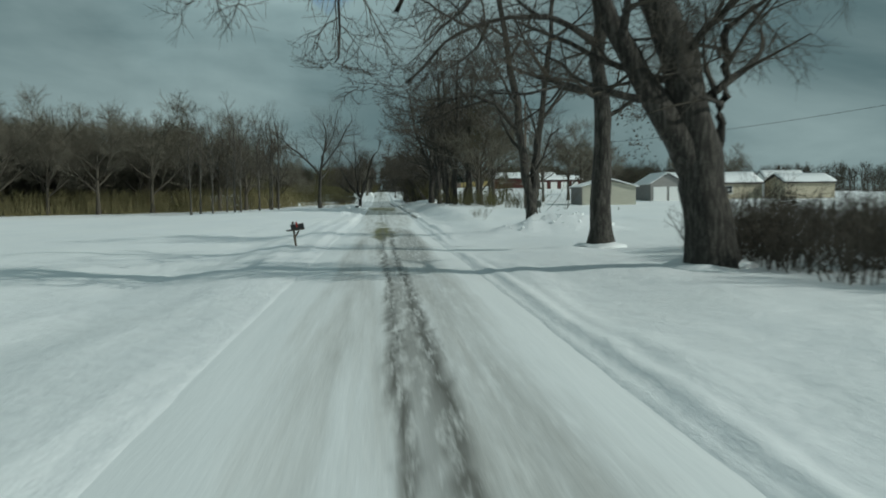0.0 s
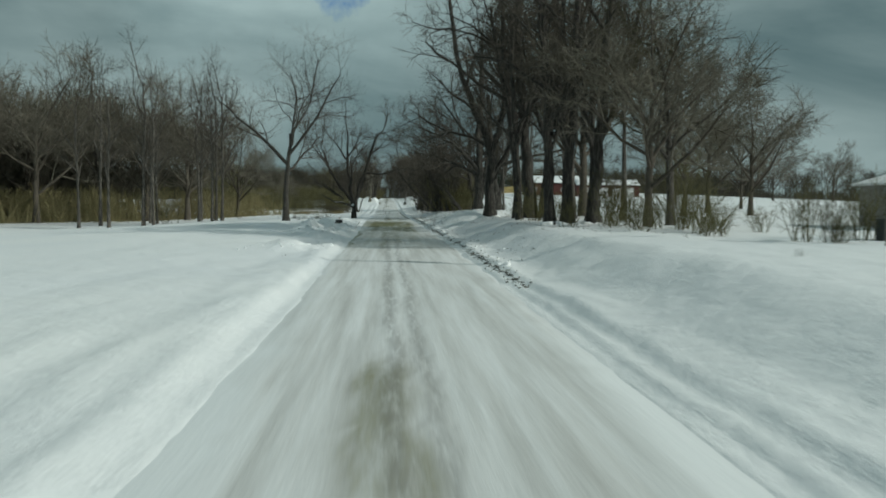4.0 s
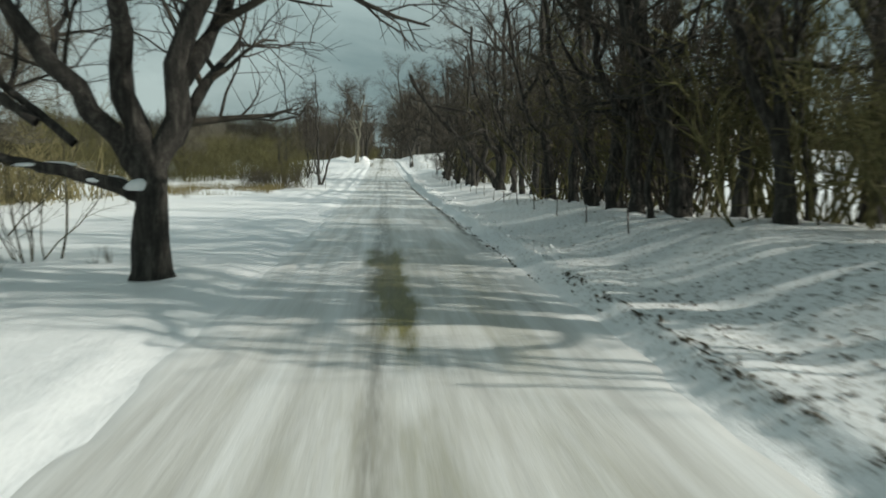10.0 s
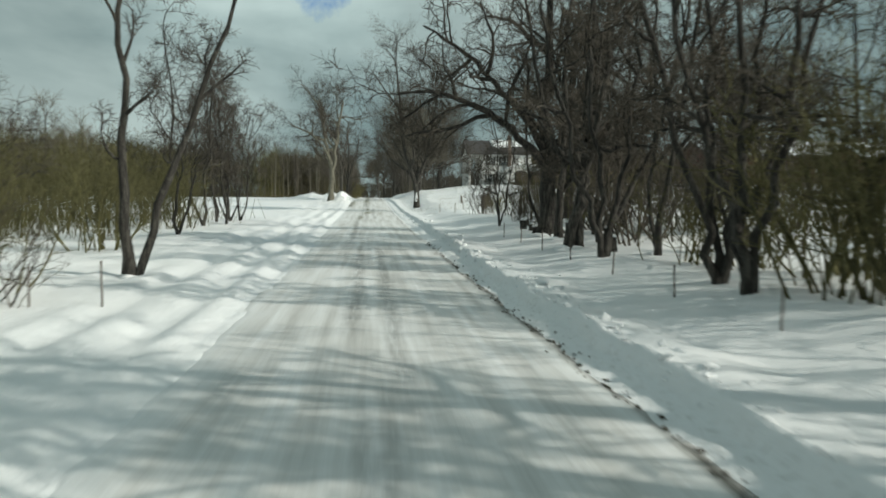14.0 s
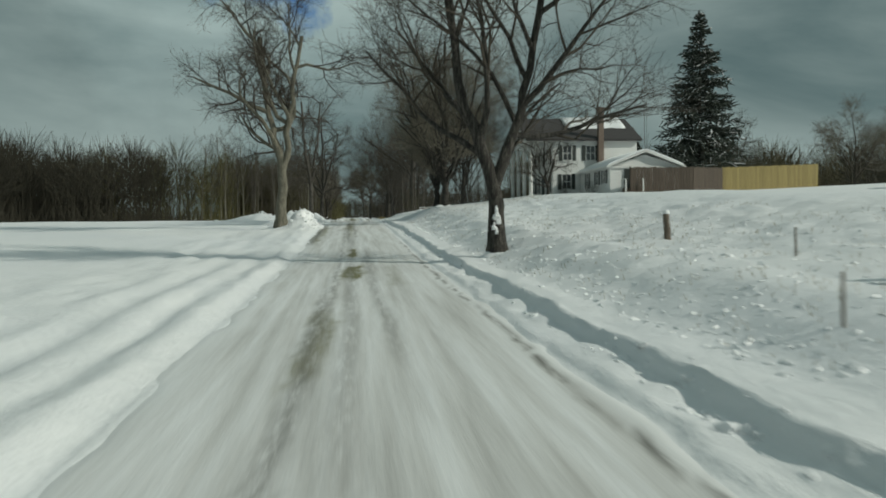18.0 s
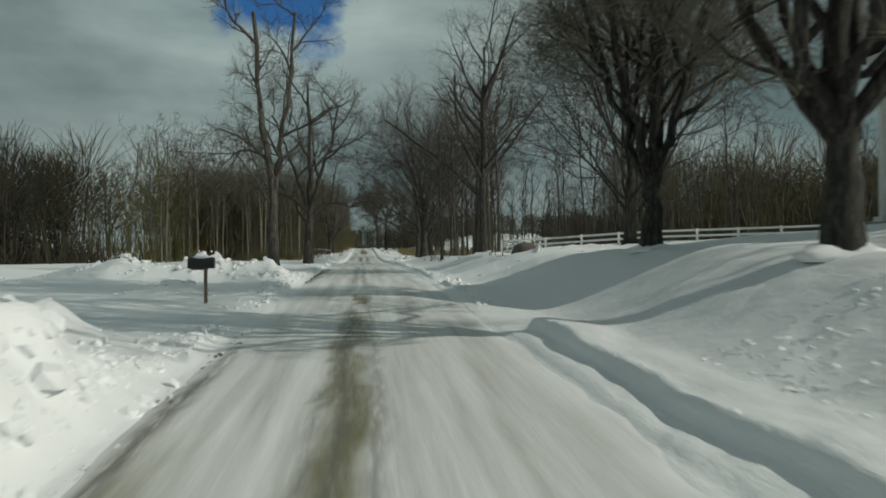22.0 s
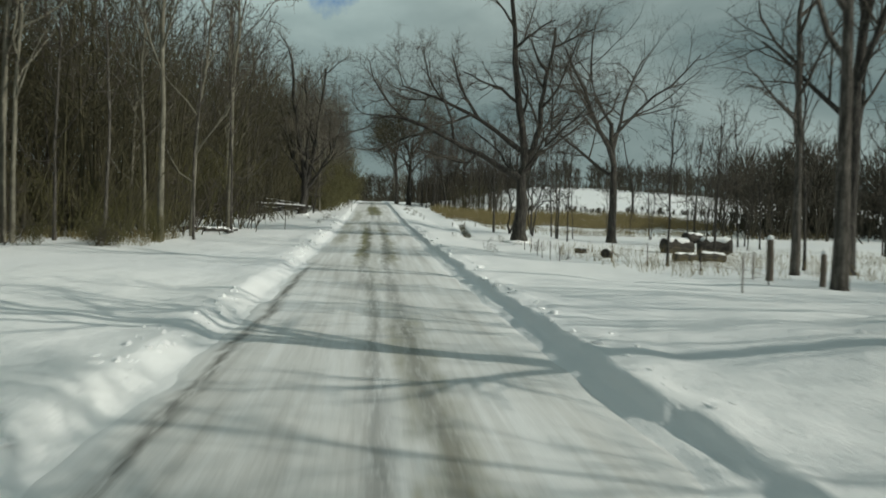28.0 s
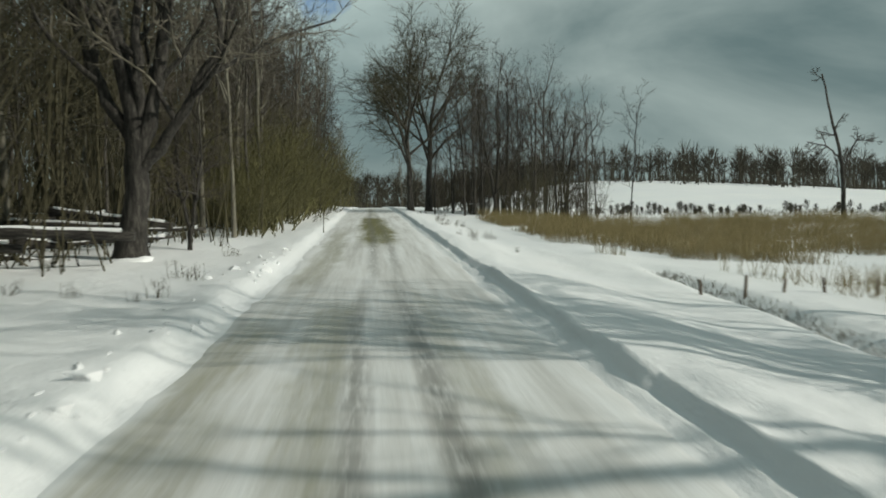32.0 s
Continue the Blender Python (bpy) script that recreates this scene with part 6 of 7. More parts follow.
for wy in (366.2, 363.0, 360.8):
    window_part(wing, 23.2, wy, 6.85, .75, 1.15, "w")
window_part(wing, 27.9, 359.2, 6.85, .8, 1.1, "s", False)
wing_door = part("door", boxed(24.5, 25.4, 359.1, 359.22, 5.98, 8.0, .01), SHUTTER, wing, "dark storm door under the gable")
part("handle", boxed(25.25, 25.31, 359.06, 359.12, 6.95, 7.05, .008), STEEL, wing_door)
part("gable_trim", boxed(23.0, 29.9, 359.06, 359.16, 8.12, 8.30, .01), WHITEPAINT, wing)
steps = thing("porch_steps", "small wooden porch with rails at the wing door", "steps", pose(24.9, 358.0, float(land_z(24.9, 358.0))))
for k in range(3):
    part("step", boxed(-.8, .8, -.5 + .4 * k, -.1 + .4 * k, -.1, .16 * (k + 1), .01), POSTWOOD, steps)
for sx in (-.8, .8):
    for yy in (-.45, .6):
        part("post", boxed(sx - .05, sx + .05, yy - .05, yy + .05, -.1, 1.25, .008), WHITEPAINT, steps)
    part("rail", boxed(sx - .04, sx + .04, -.5, .65, 1.2, 1.28, .008), WHITEPAINT, steps)

# tall plank screens running back from the wing
for lab, mat, h, ends in (("tall dark plank fence on the snowy rise", PLANKS, 2.3, ((24.6, 357.7), (30.7, 358.5))), ("tall dark plank fence on the snowy rise", PLANKS, 2.3, ((30.8, 358.6), (35.9, 363.6))), ("tall ochre plank fence on the snowy rise", OCHRE, 2.35, ((36.0, 363.7), (48.6, 368.4)))):
    f = thing("plank_fence", lab, "fence", pose(0, 0, 0))
    (xa, ya), (xb, yb) = ends
    n = int(math.hypot(xb - xa, yb - ya) / .3)
    way = math.degrees(math.atan2(yb - ya, xb - xa))
    for k in range(n):
        u = k / n
        x, y = xa + (xb - xa) * u, ya + (yb - ya) * u
        z = float(land_z(x, y))
        part("board", boxed(0, .285, 0, .03, -.25, h + .04 * ((k * 7) % 5 - 2) / 2, .006, turn=pose(x, y, z, 0, 0, way)), mat, f)
        if k % 8 == 0:
            part("post", boxed(-.05, .05, .03, .13, -.3, h + .06, .008, turn=pose(x, y, z, 0, 0, way)), mat, f)

# barns and sheds
def barn(name, label, category, x0, x1, y0, y1, h, rise, wall_mat, roof_mat, snow=True, along="x"):
    z = float(np.mean(land_z(np.array([x0, x1, x0, x1]), np.array([y0, y0, y1, y1]))))
    ob = thing(name, label, category, pose(0, 0, 0))
    part("wall", gable_walls(x0, x1, y0, y1, z - 1.2, z + h, z + h + rise, along), wall_mat, ob)
    part("roof", gable_roof(x0, x1, y0, y1, z + h + .1, z + h + rise + .15, .35, .12, along), roof_mat, ob)
    if snow and along == "x":
        for s in (-1, 1):
            part("snow_cover", snow_sheet(x0, x1, y0, y1, z + h + .1, z + h + rise + .15, s, 0, 1, .33, .16, x0), CLOD, ob, "snow lying on the roof")
    return ob, z


b1, z = barn("barn", "long low red barn with a snow-covered roof", "barn", 60, 80, 318, 326, 3.4, 1.7, REDBOARD, SHINGLE)
for k in range(4):
    part("door", boxed(63 + 4.2 * k, 65.6 + 4.2 * k, 317.93, 318.02, z - .3, z + 2.6, .01), WHITEPAINT, b1)
b2, z = barn("barn", "long red farm barn with deep snow on its roof", "barn", 47, 73, 333, 345, 3.8, 2.4, REDBOARD, SHINGLE)
part("door", boxed(52, 55.6, 332.92, 333.02, z - .4, z + 3.2, .01), REDBOARD, b2)
for wx in (49.5, 58.5, 63):
    window_part(b2, wx, 333, z + 1.2, .9, 1.0, "s", False)
s1, z = barn("shed", "low grey metal shed with a snow-covered gable roof", "shed", 25.5, 32.4, 98.5, 104.6, 2.35, .85, PALESIDE, CLOD, along="y")
# shade of the side away from the sun, painted as darker grey cladding
part("gable_cladding", boxed(25.42, 25.50, 98.55, 104.55, z - .5, z + 2.35, .01), GREYSIDE, s1, "side wall in darker grey for its shade")
s2, z = barn("house", "tan ranch house with grey garage gable and snowy roof", "house", 46.0, 60.5, 122.5, 131, 2.5, 1.6, TAN, SHINGLE)
part("garage_wall", gable_walls(41.6, 47, 120.2, 128, z - .8, z + 2.5, z + 4.1, "y"), GREYSIDE, s2, "grey garage gable")
part("garage_roof", gable_roof(41.6, 47, 120.2, 128, z + 2.6, z + 4.3, .35, .14, "y"), CLOD, s2, "garage roof under snow")
for gx0 in (42.0, 44.5):
    part("garage_door", boxed(gx0, gx0 + 2.1, 120.13, 120.22, z - .4, z + 2.0, .01), WHITESIDE, s2)
for wx in (50, 55):
    window_part(s2, wx, 122.5, z + .9, 1.1, 1.1, "s", False)
s3, z = barn("shed", "small tan outbuilding with snow on the roof", "shed", 62.5, 70.5, 119, 126, 2.5, 1.2, TAN, SHINGLE)
s4, z = barn("house", "far white farmhouse among bare trees", "house", 128, 142, 262, 270, 4.6, 2.4, WHITESIDE, SHINGLE)

# ---- roadside things ----
prng = random.Random(21)


def mailbox(x, y, turn, label, post=1.05, paper_box=False, size=1.0, tall_post=0.0, lean=0.0):
    ob = thing("mailbox", label, "mailbox", on_land(x, y, turn, .05))
    ob.matrix_basis = ob.matrix_basis @ pose(0, 0, 0, lean)
    part("post", boxed(-.05, .05, -.05 - .25 * tall_post, .05 - .25 * tall_post, -.3, post + tall_post, .008), POSTWOOD, ob)
    if tall_post:
        part("brace", boxed(-.03, .03, -.04, .03, 0, .40, .004, turn=pose(0, -.08, post - .34, -38)), POSTWOOD, ob)
        part("cross_bar", boxed(-.03, .03, -.46, -.03, post - .02, post + .06, .006), POSTWOOD, ob)
    part("arm", boxed(-.16, .16, -.06, .42, post - .02, post + .03, .006), POSTWOOD, ob)
    bm, n = bmesh.new(), 9
    prof = [(-.12, 0), (.12, 0)] + [(.12 * math.cos(a), .13 + .12 * math.sin(a)) for a in (math.pi * k / n for k in range(n + 1))]
    ends = [[bm.verts.new((p * size * 1.15, s, post + .03 + z * size * 1.15)) for p, z in prof] for s in (-.22 * size, .42 * size)]
    k = len(prof)
    for j in range(k):
        bm.faces.new((ends[0][j], ends[0][(j + 1) % k], ends[1][(j + 1) % k], ends[1][j]))
    bm.faces.new(ends[0]), bm.faces.new(ends[1][::-1])
    bmesh.ops.recalc_face_normals(bm, faces=bm.faces)
    body = part("box", bm, BLACK, ob)
    part("flag", boxed(.15, .165, .05, .12, post + .12, post + .40, .003), REDPL, body, "red flag")
    part("latch", boxed(-.03, .03, -.25 * size, -.21 * size, post + .22, post + .26, .004), STEEL, body)
    part("snow_cap", lump(x, .11 * size, .3 * size, .07, .2, 1), CLOD, body).location = (0, .1, post + .26 * size + .04)
    if paper_box:
        part("brace", boxed(-.03, .03, -.02, .3, post - .40, post - .35, .004), POSTWOOD, ob)
        part("paper_box", boxed(-.12, .12, -.18, .36, post - .36, post - .12, .02), REDPL, ob, "red newspaper tube box")
    return ob


mailbox(-4.02, 36.05, -90, "dark mailbox on a leaning wooden post in snow", .82, size=.95, tall_post=.42, lean=7)
mailbox(-3.75, 128.3, 90, "black mailbox on a post above a red newspaper box", .50, True, .85)
mailbox(-4.9, 378.6, 90, "dark mailbox on a wooden post beside the driveway", 1.0, size=1.25)


# power pole and cables
pole = thing("utility_pole", "tall bare wooden power pole with a small transformer", "utility pole", on_land(16.2, 87.2, 20))
part("pole", rod(.17, .11, -.6, 11.5, 10, n=6, rng=prng, wob=.01), POSTWOOD, pole)
part("insulator", rod(.05, .035, 11.5, 11.7, 8, n=3), STEEL, pole)
part("bracket", boxed(-.04, .5, -.05, .05, 9.2, 9.3, .01), STEEL, pole)
part("transformer", rod(.24, .22, 8.6, 9.6, 12, n=4), GREYSIDE, pole, "grey transformer can").location = (.38, 0, 0)
top = Vector((16.2, 87.2, float(land_z(16.2, 87.2)) + 6.7))
for k, end in enumerate([(45, 48, 9.8)]):
    a, b = top - Vector((0, 0, .9 * k)), Vector(end)
    ts = np.linspace(0, 1, 14)
    pts = np.array([a.lerp(b, t) - Vector((0, 0, 4 * t * (1 - t) * .9)) for t in ts])[None]
    tagged(new("power_cable", quad_mesh("power_cable", *tubes(pts, np.full((1, 14), .018), 4), WIRE)), "dark overhead cable hanging from the power pole", "cable")
box_ = thing("utility_box", "small dark green utility cabinet standing in snow", "utility box", on_land(18.4, 91.0, 10))
part("cabinet", boxed(-.26, .26, -.22, .22, -.1, .70, .03), SHUTTER, box_)
part("lid", boxed(-.29, .29, -.25, .25, .70, .76, .02), SHUTTER, box_)


# stakes and wire fences
def stake_fence(label, spots, h, r=.03, wires=(), mat=None, lean=.05):
    f = thing("wire_fence", label, "fence", pose(0, 0, 0))
    tops = []
    for x, y in spots:
        z, hh = float(land_z(x, y)), h * prng.uniform(.85, 1.12)
        lx, ly = prng.uniform(-lean, lean), prng.uniform(-lean, lean)
        p = part("post", rod(r, r * .9, -.3, hh, 6, (lx, ly), n=3), mat or STEEL, f)
        p.location = (x, y, z)
        tops.append((x + lx, y + ly, z, hh))
    for w in wires:
        pts = np.array([(x, y, z + hh * w) for x, y, z, hh in tops])[None]
        part("wire", quad_mesh("wire", *tubes(pts, np.full((1, len(tops)), .006), 4), STEEL), None, f)
    return f


stake_fence("thin steel stakes along the hedgerow in snow", [(6.0 + .03 * k % .3, y) for k, y in enumerate(np.arange(178.5, 263, 4.3))], .62, .022)
stake_fence("steel stakes with wire beside the marsh trees", [(8.6, 485.0), (8.55, 486.8), (8.5, 488.4), (8.6, 490.2), (8.7, 492.4), (8.75, 494.4)], .75, .022, lean=.08)
stake_fence("old wire fence with steel posts by the log pile", [(10.2, 470), (12.2, 472.5), (13.0, 475.2), (12.5, 478.5), (12.0, 483), (11.6, 487)], .95, .025, (.35, .65, .92))
stake_fence("short leaning posts along the marsh ditch", [(x, 532.5 + (x - 8) * .15) for x in (8.4, 9.6, 10.7, 12.0, 13.6, 15.3)], .45, .05, (), POSTWOOD, .1)
stake_fence("steel stakes along the field edge on the far side", [(-5.5, 240.6), (-6.9, 240.4), (-8.4, 238.0), (-9.8, 235.5)], .85, .022)
stake_fence("thin wooden stakes on the snowy slope", [(6.6, 297.6), (7.3, 291.5), (10.4, 305.5), (8.2, 293.0)], .75, .03, (), POSTWOOD)
stake_fence("steel stakes at the wood edge", [(10.4, 421), (11.8, 424), (12.6, 419), (14, 421.5), (6.1, 417)], .95, .025, (.5, .9))

# thick sawn posts with snow caps
for k, (x, y, h, r) in enumerate([(11.3, 299.4, 1.25, .22), (10.2, 294.4, 1.3, .24), (10.9, 300.2, 1.0, .18), (10.4, 313.4, .85, .12), (9.2, 118.6, .55, .17), (13.3, 474.6, 1.5, .13), (14.0, 472.6, 1.1, .10)]):
    ob = thing("wooden_post", "thick weathered wooden post capped with snow", "post", on_land(x, y, 30 * k), "weathered posts")
    part("post", rod(r, r * .85, -.3, h, 10, (.03, .05), .01, 5, prng), POSTWOOD, ob)
    part("snow_cap", lump(k + 2.5, r * .95, r * .95, .12, .2, 2), CLOD, ob).location = (.03, .05, h - .01)
for k, (x, y) in enumerate([(8.4, 265.9), (8.9, 266.4), (9.4, 265.2), (8.8, 264.1), (7.8, 263.5), (8.0, 262.3), (7.7, 260.1), (8.3, 259.6), (8.5, 258.2), (8.3, 251.2), (8.6, 252.6), (9.3, 254.0), (7.9, 248.7), (9.9, 263.0)]):
    ob = thing("stump", "sawn tree stump with snow on its top", "stump", on_land(x, y, 40 * k), "stumps under the trees")
    h, r = prng.uniform(.25, .55), prng.uniform(.10, .17)
    part("stump", rod(r * 1.15, r, -.25, h, 9, (prng.uniform(-.08, .08), prng.uniform(-.08, .08)), .03, 4, prng), DARKBARK, ob)
    part("snow_cap", lump(k + 1.5, r * .9, r * .9, .09, .25, 2), CLOD, ob).location = (0, 0, h)

# white rail fence
fence = thing("rail_fence", "white three-rail wooden fence along the snowy paddock", "fence", pose(0, 0, 0))
line = [(10.42, 412.3)] + [(11.1 + 2.35 * k, 412.2 - 1.25 * k) for k in range(1, 14)]
zs = [float(land_z(x, y)) for x, y in line]
for (x, y), z in zip(line, zs):
    part("post", boxed(x - .07, x + .07, y - .07, y + .07, z - .3, z + 1.32, .012), WHITEPAINT, fence)
for (xa, ya, za), (xb, yb, zb) in zip([(*p, z) for p, z in zip(line, zs)], [(*p, z) for p, z in zip(line[1:], zs[1:])]):
    for hgt in (.45, .82, 1.2):
        a, b = Vector((xa, ya, za + hgt)), Vector((xb, yb, zb + hgt))
        m = Matrix.Translation((a + b) / 2) @ (b - a).to_track_quat("X", "Z").to_matrix().to_4x4()
        L = (b - a).length
        part("rail", boxed(-L / 2, L / 2, -.025, .025, -.07, .07, .008, turn=m), WHITEPAINT, fence)

# snow driven onto the foot of a trunk
snowy = [o for o in bpy.data.objects if o.name.startswith('tree') and o.parent is None and abs(o.matrix_basis.translation.y - 319.6) < .01][0]
patch_rng = random.Random(8)
for k in range(15):
    u, v = patch_rng.uniform(-1, 1), patch_rng.random()
    part('snow_patch', lump(4.2 + k, patch_rng.uniform(.04, .10), .035, patch_rng.uniform(.06, .17), 1.1, 3), CLOD, snowy, 'snow plastered on the bark').location = (-.08 + .15 * u * (1 - .5 * v), -.325, .75 + 1.05 * v)
part('snow_skirt', lump(9.3, .8, .75, .30, .3, 3), CLOD, snowy, 'snow drifted round the foot').location = (0, 0, -.12)

# snow caught in the crotch and on the low limb of the roadside tree
apple_ = [o for o in bpy.data.objects if o.name.startswith('tree') and o.parent is None and abs(o.matrix_basis.translation.y - 175.6) < .01][0]
for k, (dx, dy, dz, sx, sy, sz) in enumerate([(-.12, -.22, 1.62, .20, .16, .16), (-.75, -.02, 1.74, .36, .10, .09), (-1.7, .08, 2.0, .5, .08, .07)]):
    part('snow_patch', lump(14.2 + k, sx, sy, sz, .4, 2), CLOD, apple_, 'snow lying on the limb').location = (dx, dy, dz)


# boulders
for x, y, s, lab in ((9.9, 401.2, (.8, .7, .98), "big brown boulder standing in the snow"), (8.3, 136.4, (.75, .6, .6), "rounded dark boulder behind a snow heap"), (14.5, 152.5, (.6, .5, .5), "dark boulder in the snowy yard")):
    ob = tagged(new("boulder", None), lab, "boulder")
    ob.matrix_basis = on_land(x, y, 20, .08)
    bm = lump(x, *s, .32, 3)
    part("rock", bm, STONE, ob)
    part("snow_cap", lump(x + 3, s[0] * .55, s[1] * .5, .10, .3, 2), CLOD, ob).location = (.05, .05, s[2] * .93)


# logs
def log_thing(x, y, z, length, r, turn, tilt, label, snow=True, name="log"):
    ob = thing(name, label, "log", pose(x, y, z, 0, 0, turn) @ pose(0, 0, 0, 0, 90 + tilt, 0))
    part("wood", rod(r, r * .82, -length / 2, length / 2, 9, (0, 0), r * .22, 9, prng), DARKBARK, ob)
    if snow:
        n = 9
        pts = np.array([(-r * .72, prng.uniform(-.03, .03) * r, -length / 2 + length * (.06 + .88 * k / (n - 1))) for k in range(n)])[None]
        part("snow_strip", quad_mesh("snow_strip", *tubes(pts, np.array([[.1] + [r * prng.uniform(.42, .62) for _ in range(n - 2)] + [.1]]), 7), CLOD), None, ob)
    return ob


for k, (x, y, L, r, turn, up) in enumerate([(19.9, 500.3, 2.1, .52, 12, .42), (22.5, 500.4, 2.2, .56, -18, .48), (21.3, 500.9, 1.8, .34, 30, .98), (16.7, 490.7, 1.5, .22, 20, .18), (12.1, 489.4, .9, .24, 60, .18), (11.6, 492.9, .6, .18, -20, .14), (18.6, 491.6, 1.6, .26, 10, .22)]):
    log_thing(x, y, float(land_z(x, y)) + up, L, r, turn, prng.uniform(-6, 6), "sawn log lying under snow in a roadside pile")
for k in range(20):
    x, y = prng.uniform(-15.5, -9.0), prng.uniform(533, 550)
    log_thing(x, y, float(land_z(x, y)) + prng.uniform(.15, 1.3), prng.uniform(3, 6.5), prng.uniform(.07, .17), prng.uniform(-35, 35), prng.uniform(-8, 8), "fallen snow-topped branch among the wood-edge trees", name="fallen_branch")
for x, y, turn in ((-9.5, 501.5, 70), (-8.6, 499.5, 95), (-10.5, 503, 50)):
    log_thing(x, y, float(land_z(x, y)) + .12, 4.0, .12, turn, 2, "fallen branch half sunk in snow at the wood edge", name="fallen_branch")

# the spruce behind the house
def spruce(x, y, h, seed):
    rng = np.random.RandomState(seed)
    ob = thing("spruce", "tall dark spruce dusted with snow beside the farmhouse", "tree", on_land(x, y, 0))
    part("trunk", rod(.32, .04, -.4, h, 8, n=8), DARKBARK, ob)
    n = 460
    z = h * (.06 + .92 * rng.rand(n) ** .9)
    L = (h - z) * .31 * rng.uniform(.75, 1.15, n) + .35
    az = rng.rand(n) * 6.28
    D = np.stack([np.cos(az), np.sin(az), -.15 + .55 * (z / h) ** 2], -1)
    P = np.stack([0 * z, 0 * z, z], -1)
    l1, r1 = grow(rng, P, D, L, np.full(n, .05), 4, .05, -.02, .3)
    P, D, L2, R = sprout(rng, l1, r1, 12, .15, 1.0, 50, 12, 1.0, .3, .9, .55)
    L2 = L2 * np.repeat(L, 12) * .30
    l2, r2 = grow(rng, P, D, L2, np.full(len(L2), .10), 2, .1, -.12, .15)
    part("crown", quad_mesh("crown", *joined([tubes(l1, r1, 4), tubes(l2, r2, 4)]), NEEDLE), None, ob)
    pick = rng.rand(len(L2)) < .10
    up = l2[pick] + np.array([0, 0, .06])
    tagged(part("snow", quad_mesh("snow", *tubes(up, r2[pick] * .75, 4), CLOD), None, ob, "snow caught on the boughs"), kind="stuff")
    return ob


spruce(43.0, 385, 23, 3)
spruce(39.0, 399, 11, 4)
for x, y in ((22.5, 362.5), (21.2, 367.6)):
    plant(dark_bush[0], x, y, 40, .3, "small dark clipped bush beside the house wall")
mast = thing("radio_mast", "thin steel lattice mast behind the farmhouse", "mast", on_land(41.5, 400, 15))
for dx, dy in ((-.18, -.1), (.18, -.1), (0, .2)):
    part("leg", rod(.022, .022, -.4, 20, 6, n=3), STEEL, mast).location = (dx, dy, 0)
for k in range(20):
    part("brace", boxed(-.18, .18, -.115, -.09, k + .4, k + .43, turn=pose(0, 0, 0)), STEEL, mast)

# snow clods thrown up by the plough, past counting
crng = np.random.RandomState(77)
ico = bmesh.new()
bmesh.ops.create_icosphere(ico, subdivisions=1, radius=1)
iv, it_ = np.array([v.co[:] for v in ico.verts]), np.array([[v.index for v in f.verts] for f in ico.faces])
ico.free()
spots_ = []
for a, b, n, sidex in ((176, 300, 900, 1), (90, 150, 240, 1), (120, 150, 240, -1), (225, 365, 160, 1), (355, 372, 420, -1), (376, 400, 420, -1), (376, 404, 260, 1), (405, 470, 300, -1), (405, 520, 240, 1), (480, 545, 160, -1)):
    yy = crng.uniform(a, b, n)
    le, lb, ll, re, rb, rn, rm, rf = sect(yy)
    xx = np.where(sidex < 0, le - .35 - np.abs(crng.normal(0, .45, n)), re + .5 + np.abs(crng.normal(0, .35, n)))
    spots_.append(np.stack([xx, yy], -1))
spots_ = np.concatenate(spots_)
for hx, hy, ax, ay, h in HEAPS:
    n = 170 if h > .7 else 50
    spots_ = np.concatenate([spots_, np.stack([hx + crng.normal(0, ax * .7, n), hy + crng.normal(0, ay * .7, n)], -1)])
# grassy hummocks under thin snow on the slope below the house
n = 4200
hy_ = crng.uniform(292, 364, n)
hx_ = 5.0 + 9.0 * crng.rand(n) ** 1.4
hm = smooth_noise(hx_ / 1.4, hy_ / 1.4, 51) > .38
n_clod = len(spots_)
spots_ = np.concatenate([spots_, np.stack([hx_, hy_], -1)[hm]])
size_ = crng.gamma(2.2, .016, len(spots_)).clip(.015, .13)
size_ = size_ * np.where((np.arange(len(size_)) > 3280) & (spots_[:, 1] > 300), 1.6, 1.0)
size_[n_clod:] = crng.uniform(.025, .07, len(spots_) - n_clod)
zz = ground_z(spots_[:, 0], spots_[:, 1]) - size_ * np.where(np.arange(len(size_)) < n_clod, -.1, .25)
jit = 1 + .35 * crng.normal(0, 1, (len(spots_), len(iv), 1))
cv = (iv[None] * jit * (size_[:, None, None] * np.array([1.1, 1.1, .8])) + np.concatenate([spots_, zz[:, None]], 1)[:, None]).reshape(-1, 3)
ct = (it_[None] + np.arange(len(spots_))[:, None, None] * len(iv)).reshape(-1, 3)
cm = bpy.data.meshes.new("snow_clods")
cm.from_pydata(cv.tolist(), [], ct.tolist())
cm.materials.append(CLOD)
tagged(new("snow_clods", cm), "clods of ploughed snow strewn along the berms", "snow", kind="stuff")

# dirt and gravel crumbs left by the plough along the road's edges, past counting
dirt_ = []
for a, b, n, sidex, away_ in ((84, 175, 5200, 1, .42), (175, 264, 1900, 1, -.08), (389, 414, 260, -1, -.10), (336, 370, 260, -1, -.10), (128, 150, 160, -1, .35)):
    yy = a + (b - a) * crng.rand(n)
    yy = yy[smooth_noise(yy / 1.3, 0 * yy, 61) + .5 * crng.rand(n) > .55]
    n = len(yy)
    le, lb, ll, re, rb, rn, rm, rf = sect(yy)
    re = re + .10 * (smooth_noise(yy / 2.2, 0 * yy, 62) - .5)
    dirt_.append(np.stack([np.where(sidex < 0, le - away_, re + away_) + crng.normal(0, .16, n) * crng.rand(n), yy], -1))
dirt_ = np.concatenate(dirt_)
dsz = crng.gamma(1.6, .008, len(dirt_)).clip(.005, .034)
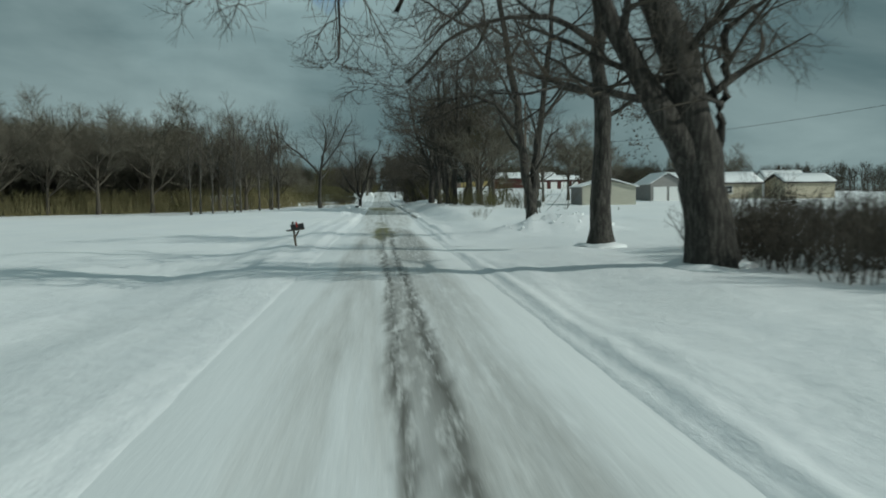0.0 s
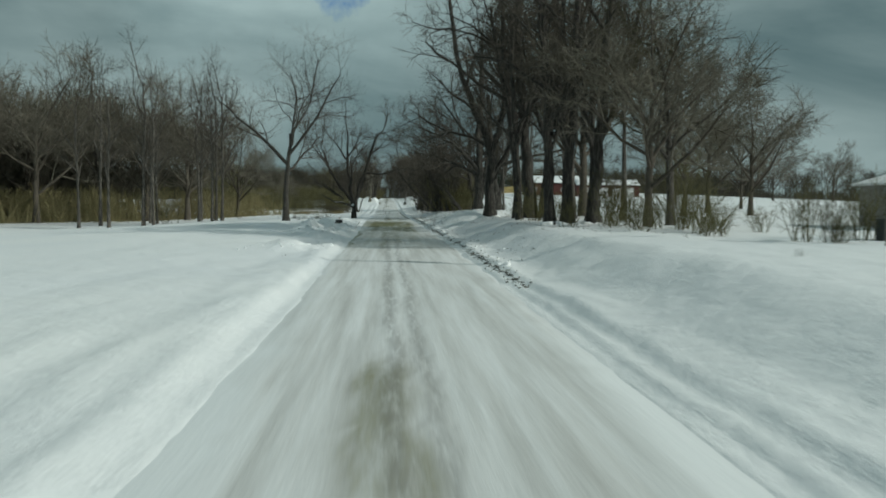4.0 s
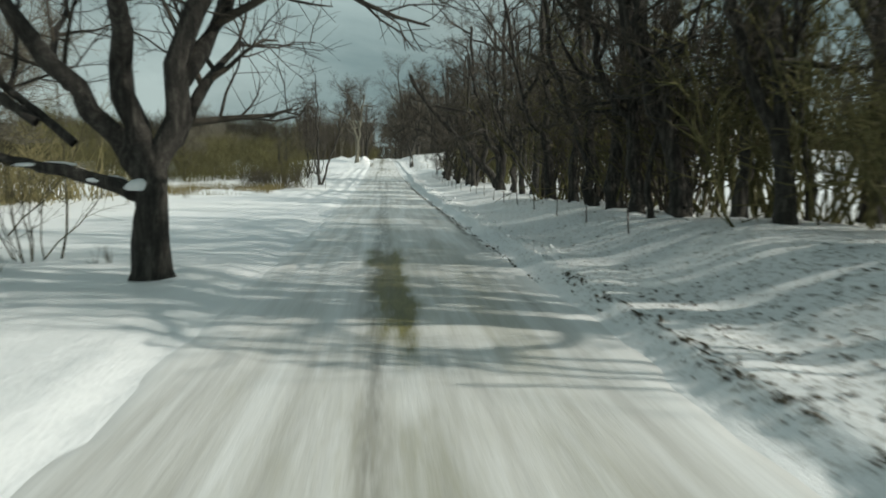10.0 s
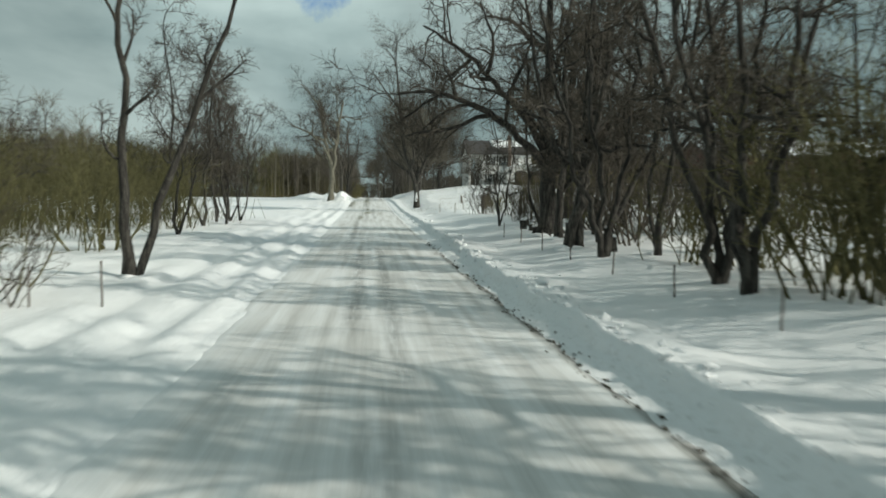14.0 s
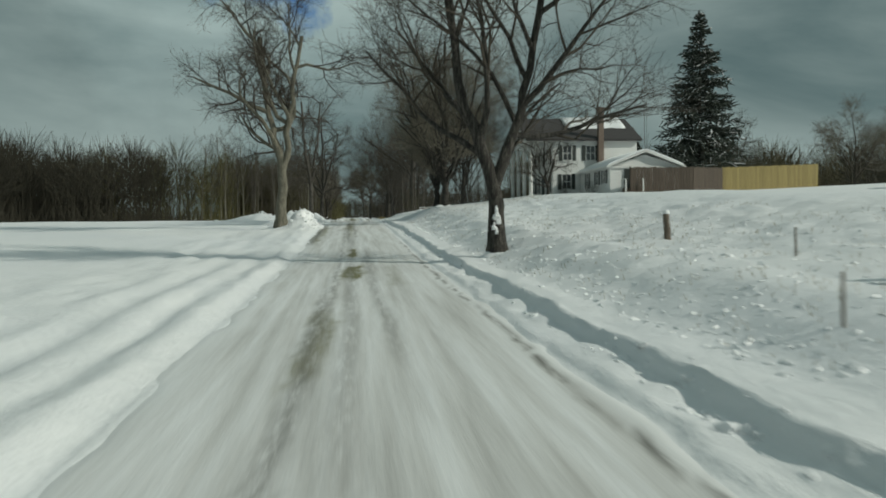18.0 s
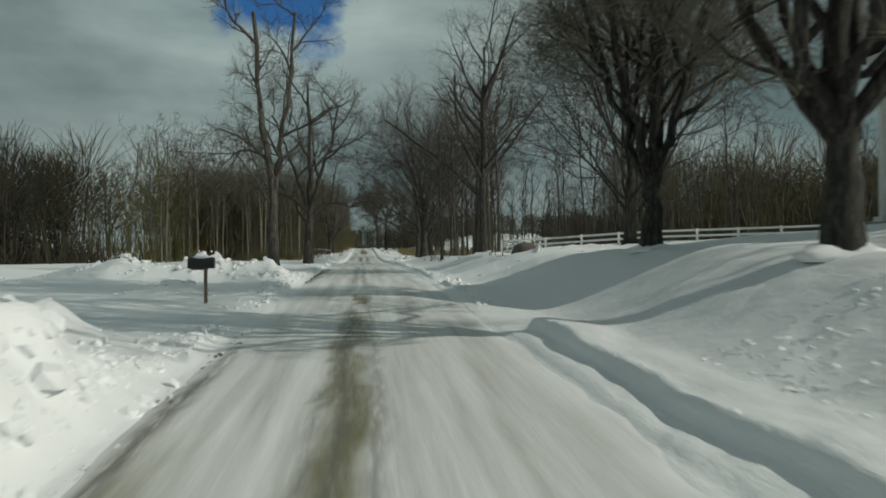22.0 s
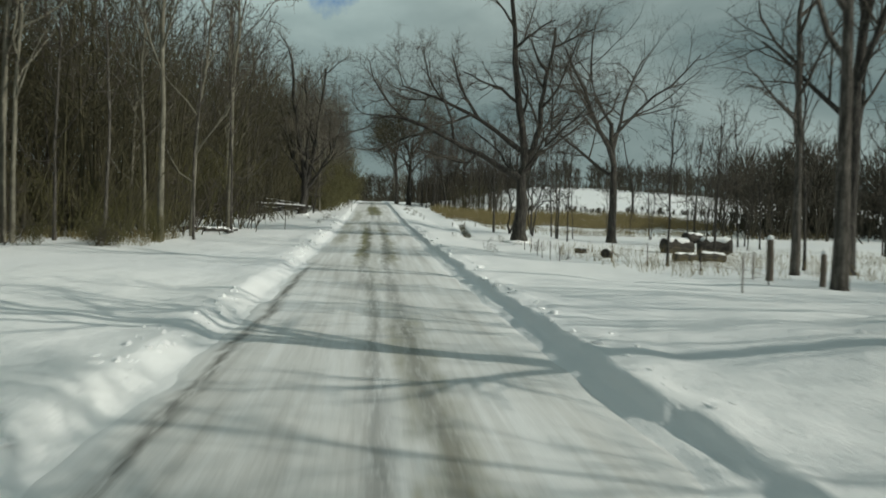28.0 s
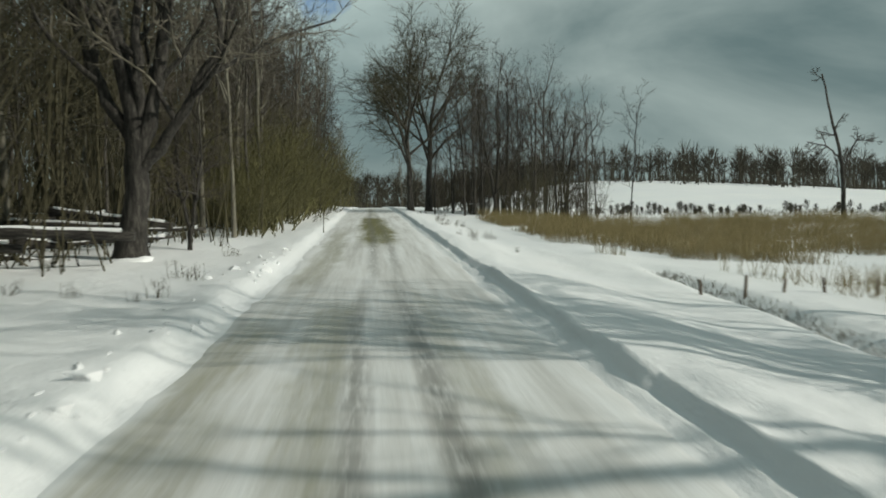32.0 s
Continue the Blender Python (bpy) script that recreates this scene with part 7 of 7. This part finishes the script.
dz = np.maximum(ground_z(dirt_[:, 0], dirt_[:, 1]), road_z(dirt_[:, 1]) + .01) + dsz * .2
jit = 1 + .35 * crng.normal(0, 1, (len(dirt_), len(iv), 1))
dv = (iv[None] * jit * (dsz[:, None, None] * np.array([1.2, 1.5, .7])) + np.concatenate([dirt_, dz[:, None]], 1)[:, None]).reshape(-1, 3)
dm = bpy.data.meshes.new("road_dirt")
dm.from_pydata(dv.tolist(), [], (it_[None] + np.arange(len(dirt_))[:, None, None] * len(iv)).reshape(-1, 3).tolist())
dm.materials.append(MUD)
tagged(new("road_dirt", dm), "dark crumbs of dirt ploughed up along the road's edge", "dirt", kind="stuff")

# fallen leaves strewn over the snowy bank under the great trees, past counting
n = 5200
ly_ = np.where(crng.rand(n) < .75, crng.uniform(122, 172, n), crng.uniform(92, 200, n))
lx_ = 4.0 + 7.5 * crng.rand(n) ** 1.15
keep_ = smooth_noise(lx_ / 1.6, ly_ / 1.9, 71) + .35 * crng.rand(n) > .52
c_ = np.stack([lx_, ly_, ground_z(lx_, ly_) + .012], -1)[keep_]
n = len(c_)
az_, ls_ = crng.rand(n) * 6.28, crng.uniform(.035, .075, n)
u_ = np.stack([np.cos(az_), np.sin(az_), crng.uniform(-.1, .35, n)], -1) * ls_[:, None]
w_ = np.stack([-np.sin(az_), np.cos(az_), crng.uniform(-.1, .35, n)], -1) * ls_[:, None] * .62
lv = np.stack([c_ - u_, c_ + w_, c_ + u_ + np.array([0, 0, .012]), c_ - w_], 1).reshape(-1, 3)
tagged(new("fallen_leaves", quad_mesh("fallen_leaves", lv, np.arange(4 * n).reshape(-1, 4), DEADLEAF, False)), "brown fallen leaves strewn over the snowy bank", "leaves", kind="stuff")

# dry reeds of the marsh
def reeds(name, label, n, region, h0, h1, mat, seed, r=.012):
    rng = np.random.RandomState(seed)
    x, y = region(rng, n)
    P = np.stack([x, y, ground_z(x, y) - .1], -1)
    D = unit(np.stack([rng.normal(0, .22, n), rng.normal(0, .22, n), np.ones(n)], -1))
    l, rr = grow(rng, P, D, rng.uniform(h0, h1, n), np.full(n, r), 1, .12, -.08, .3)
    tagged(new(name, quad_mesh(name, *tubes(l, rr, 3), mat)), label, "grass", kind="stuff")


def reed_bed(label, x0, x1, y0, y1, n, h0=.7, h1=1.3, tilt=0.0, seed=1, mat=None):
    def region(rng, k):
        x, y = rng.uniform(x0, x1, 3 * k), rng.uniform(y0, y1, 3 * k)
        y = y + (x - x0) * tilt
        ok = np.nonzero(smooth_noise(x / 2.4, y / 2.4, 31) > .40)[0][:k]
        ok = np.resize(ok, k)
        return x[ok], y[ok]
    reeds("reed_bed", label, n, region, h0, h1, mat or REED, seed)


reed_bed("tan dry reeds filling the marsh beside the road", 10.0, 46, 547, 590, 30000, .8, 1.5, -.02, 1)
reed_bed("thin band of dry grass behind the trees by the road", 12, 50, 528, 540, 3000, .5, .9, 0, 2)
reed_bed("dry grass tufts at the edge of the left brush", -22, -9, 224, 240, 2600, .4, .9, 0, 3)
reed_bed("dry grass along the foot of the woods", -28, -10, 486, 494, 2500, .3, .7, 0, 4)
reed_bed("dry grass tips poking through the thin snow of the slope", 5.2, 17, 294, 364, 2600, .10, .26, 0, 6)
def ditch_bank(rng, k):
    y = rng.uniform(513, 540, k)
    return 8.0 + (y - 518) * .085 + rng.normal(.12, .15, k), y


reeds("ditch_grass", "dark matted grass hanging along the marsh ditch", 2600, ditch_bank, .10, .26, BRUSH, 8)
reed_bed("dry grass under the roadside trees", 10, 34, 476, 500, 1800, .3, .8, 0, 5)
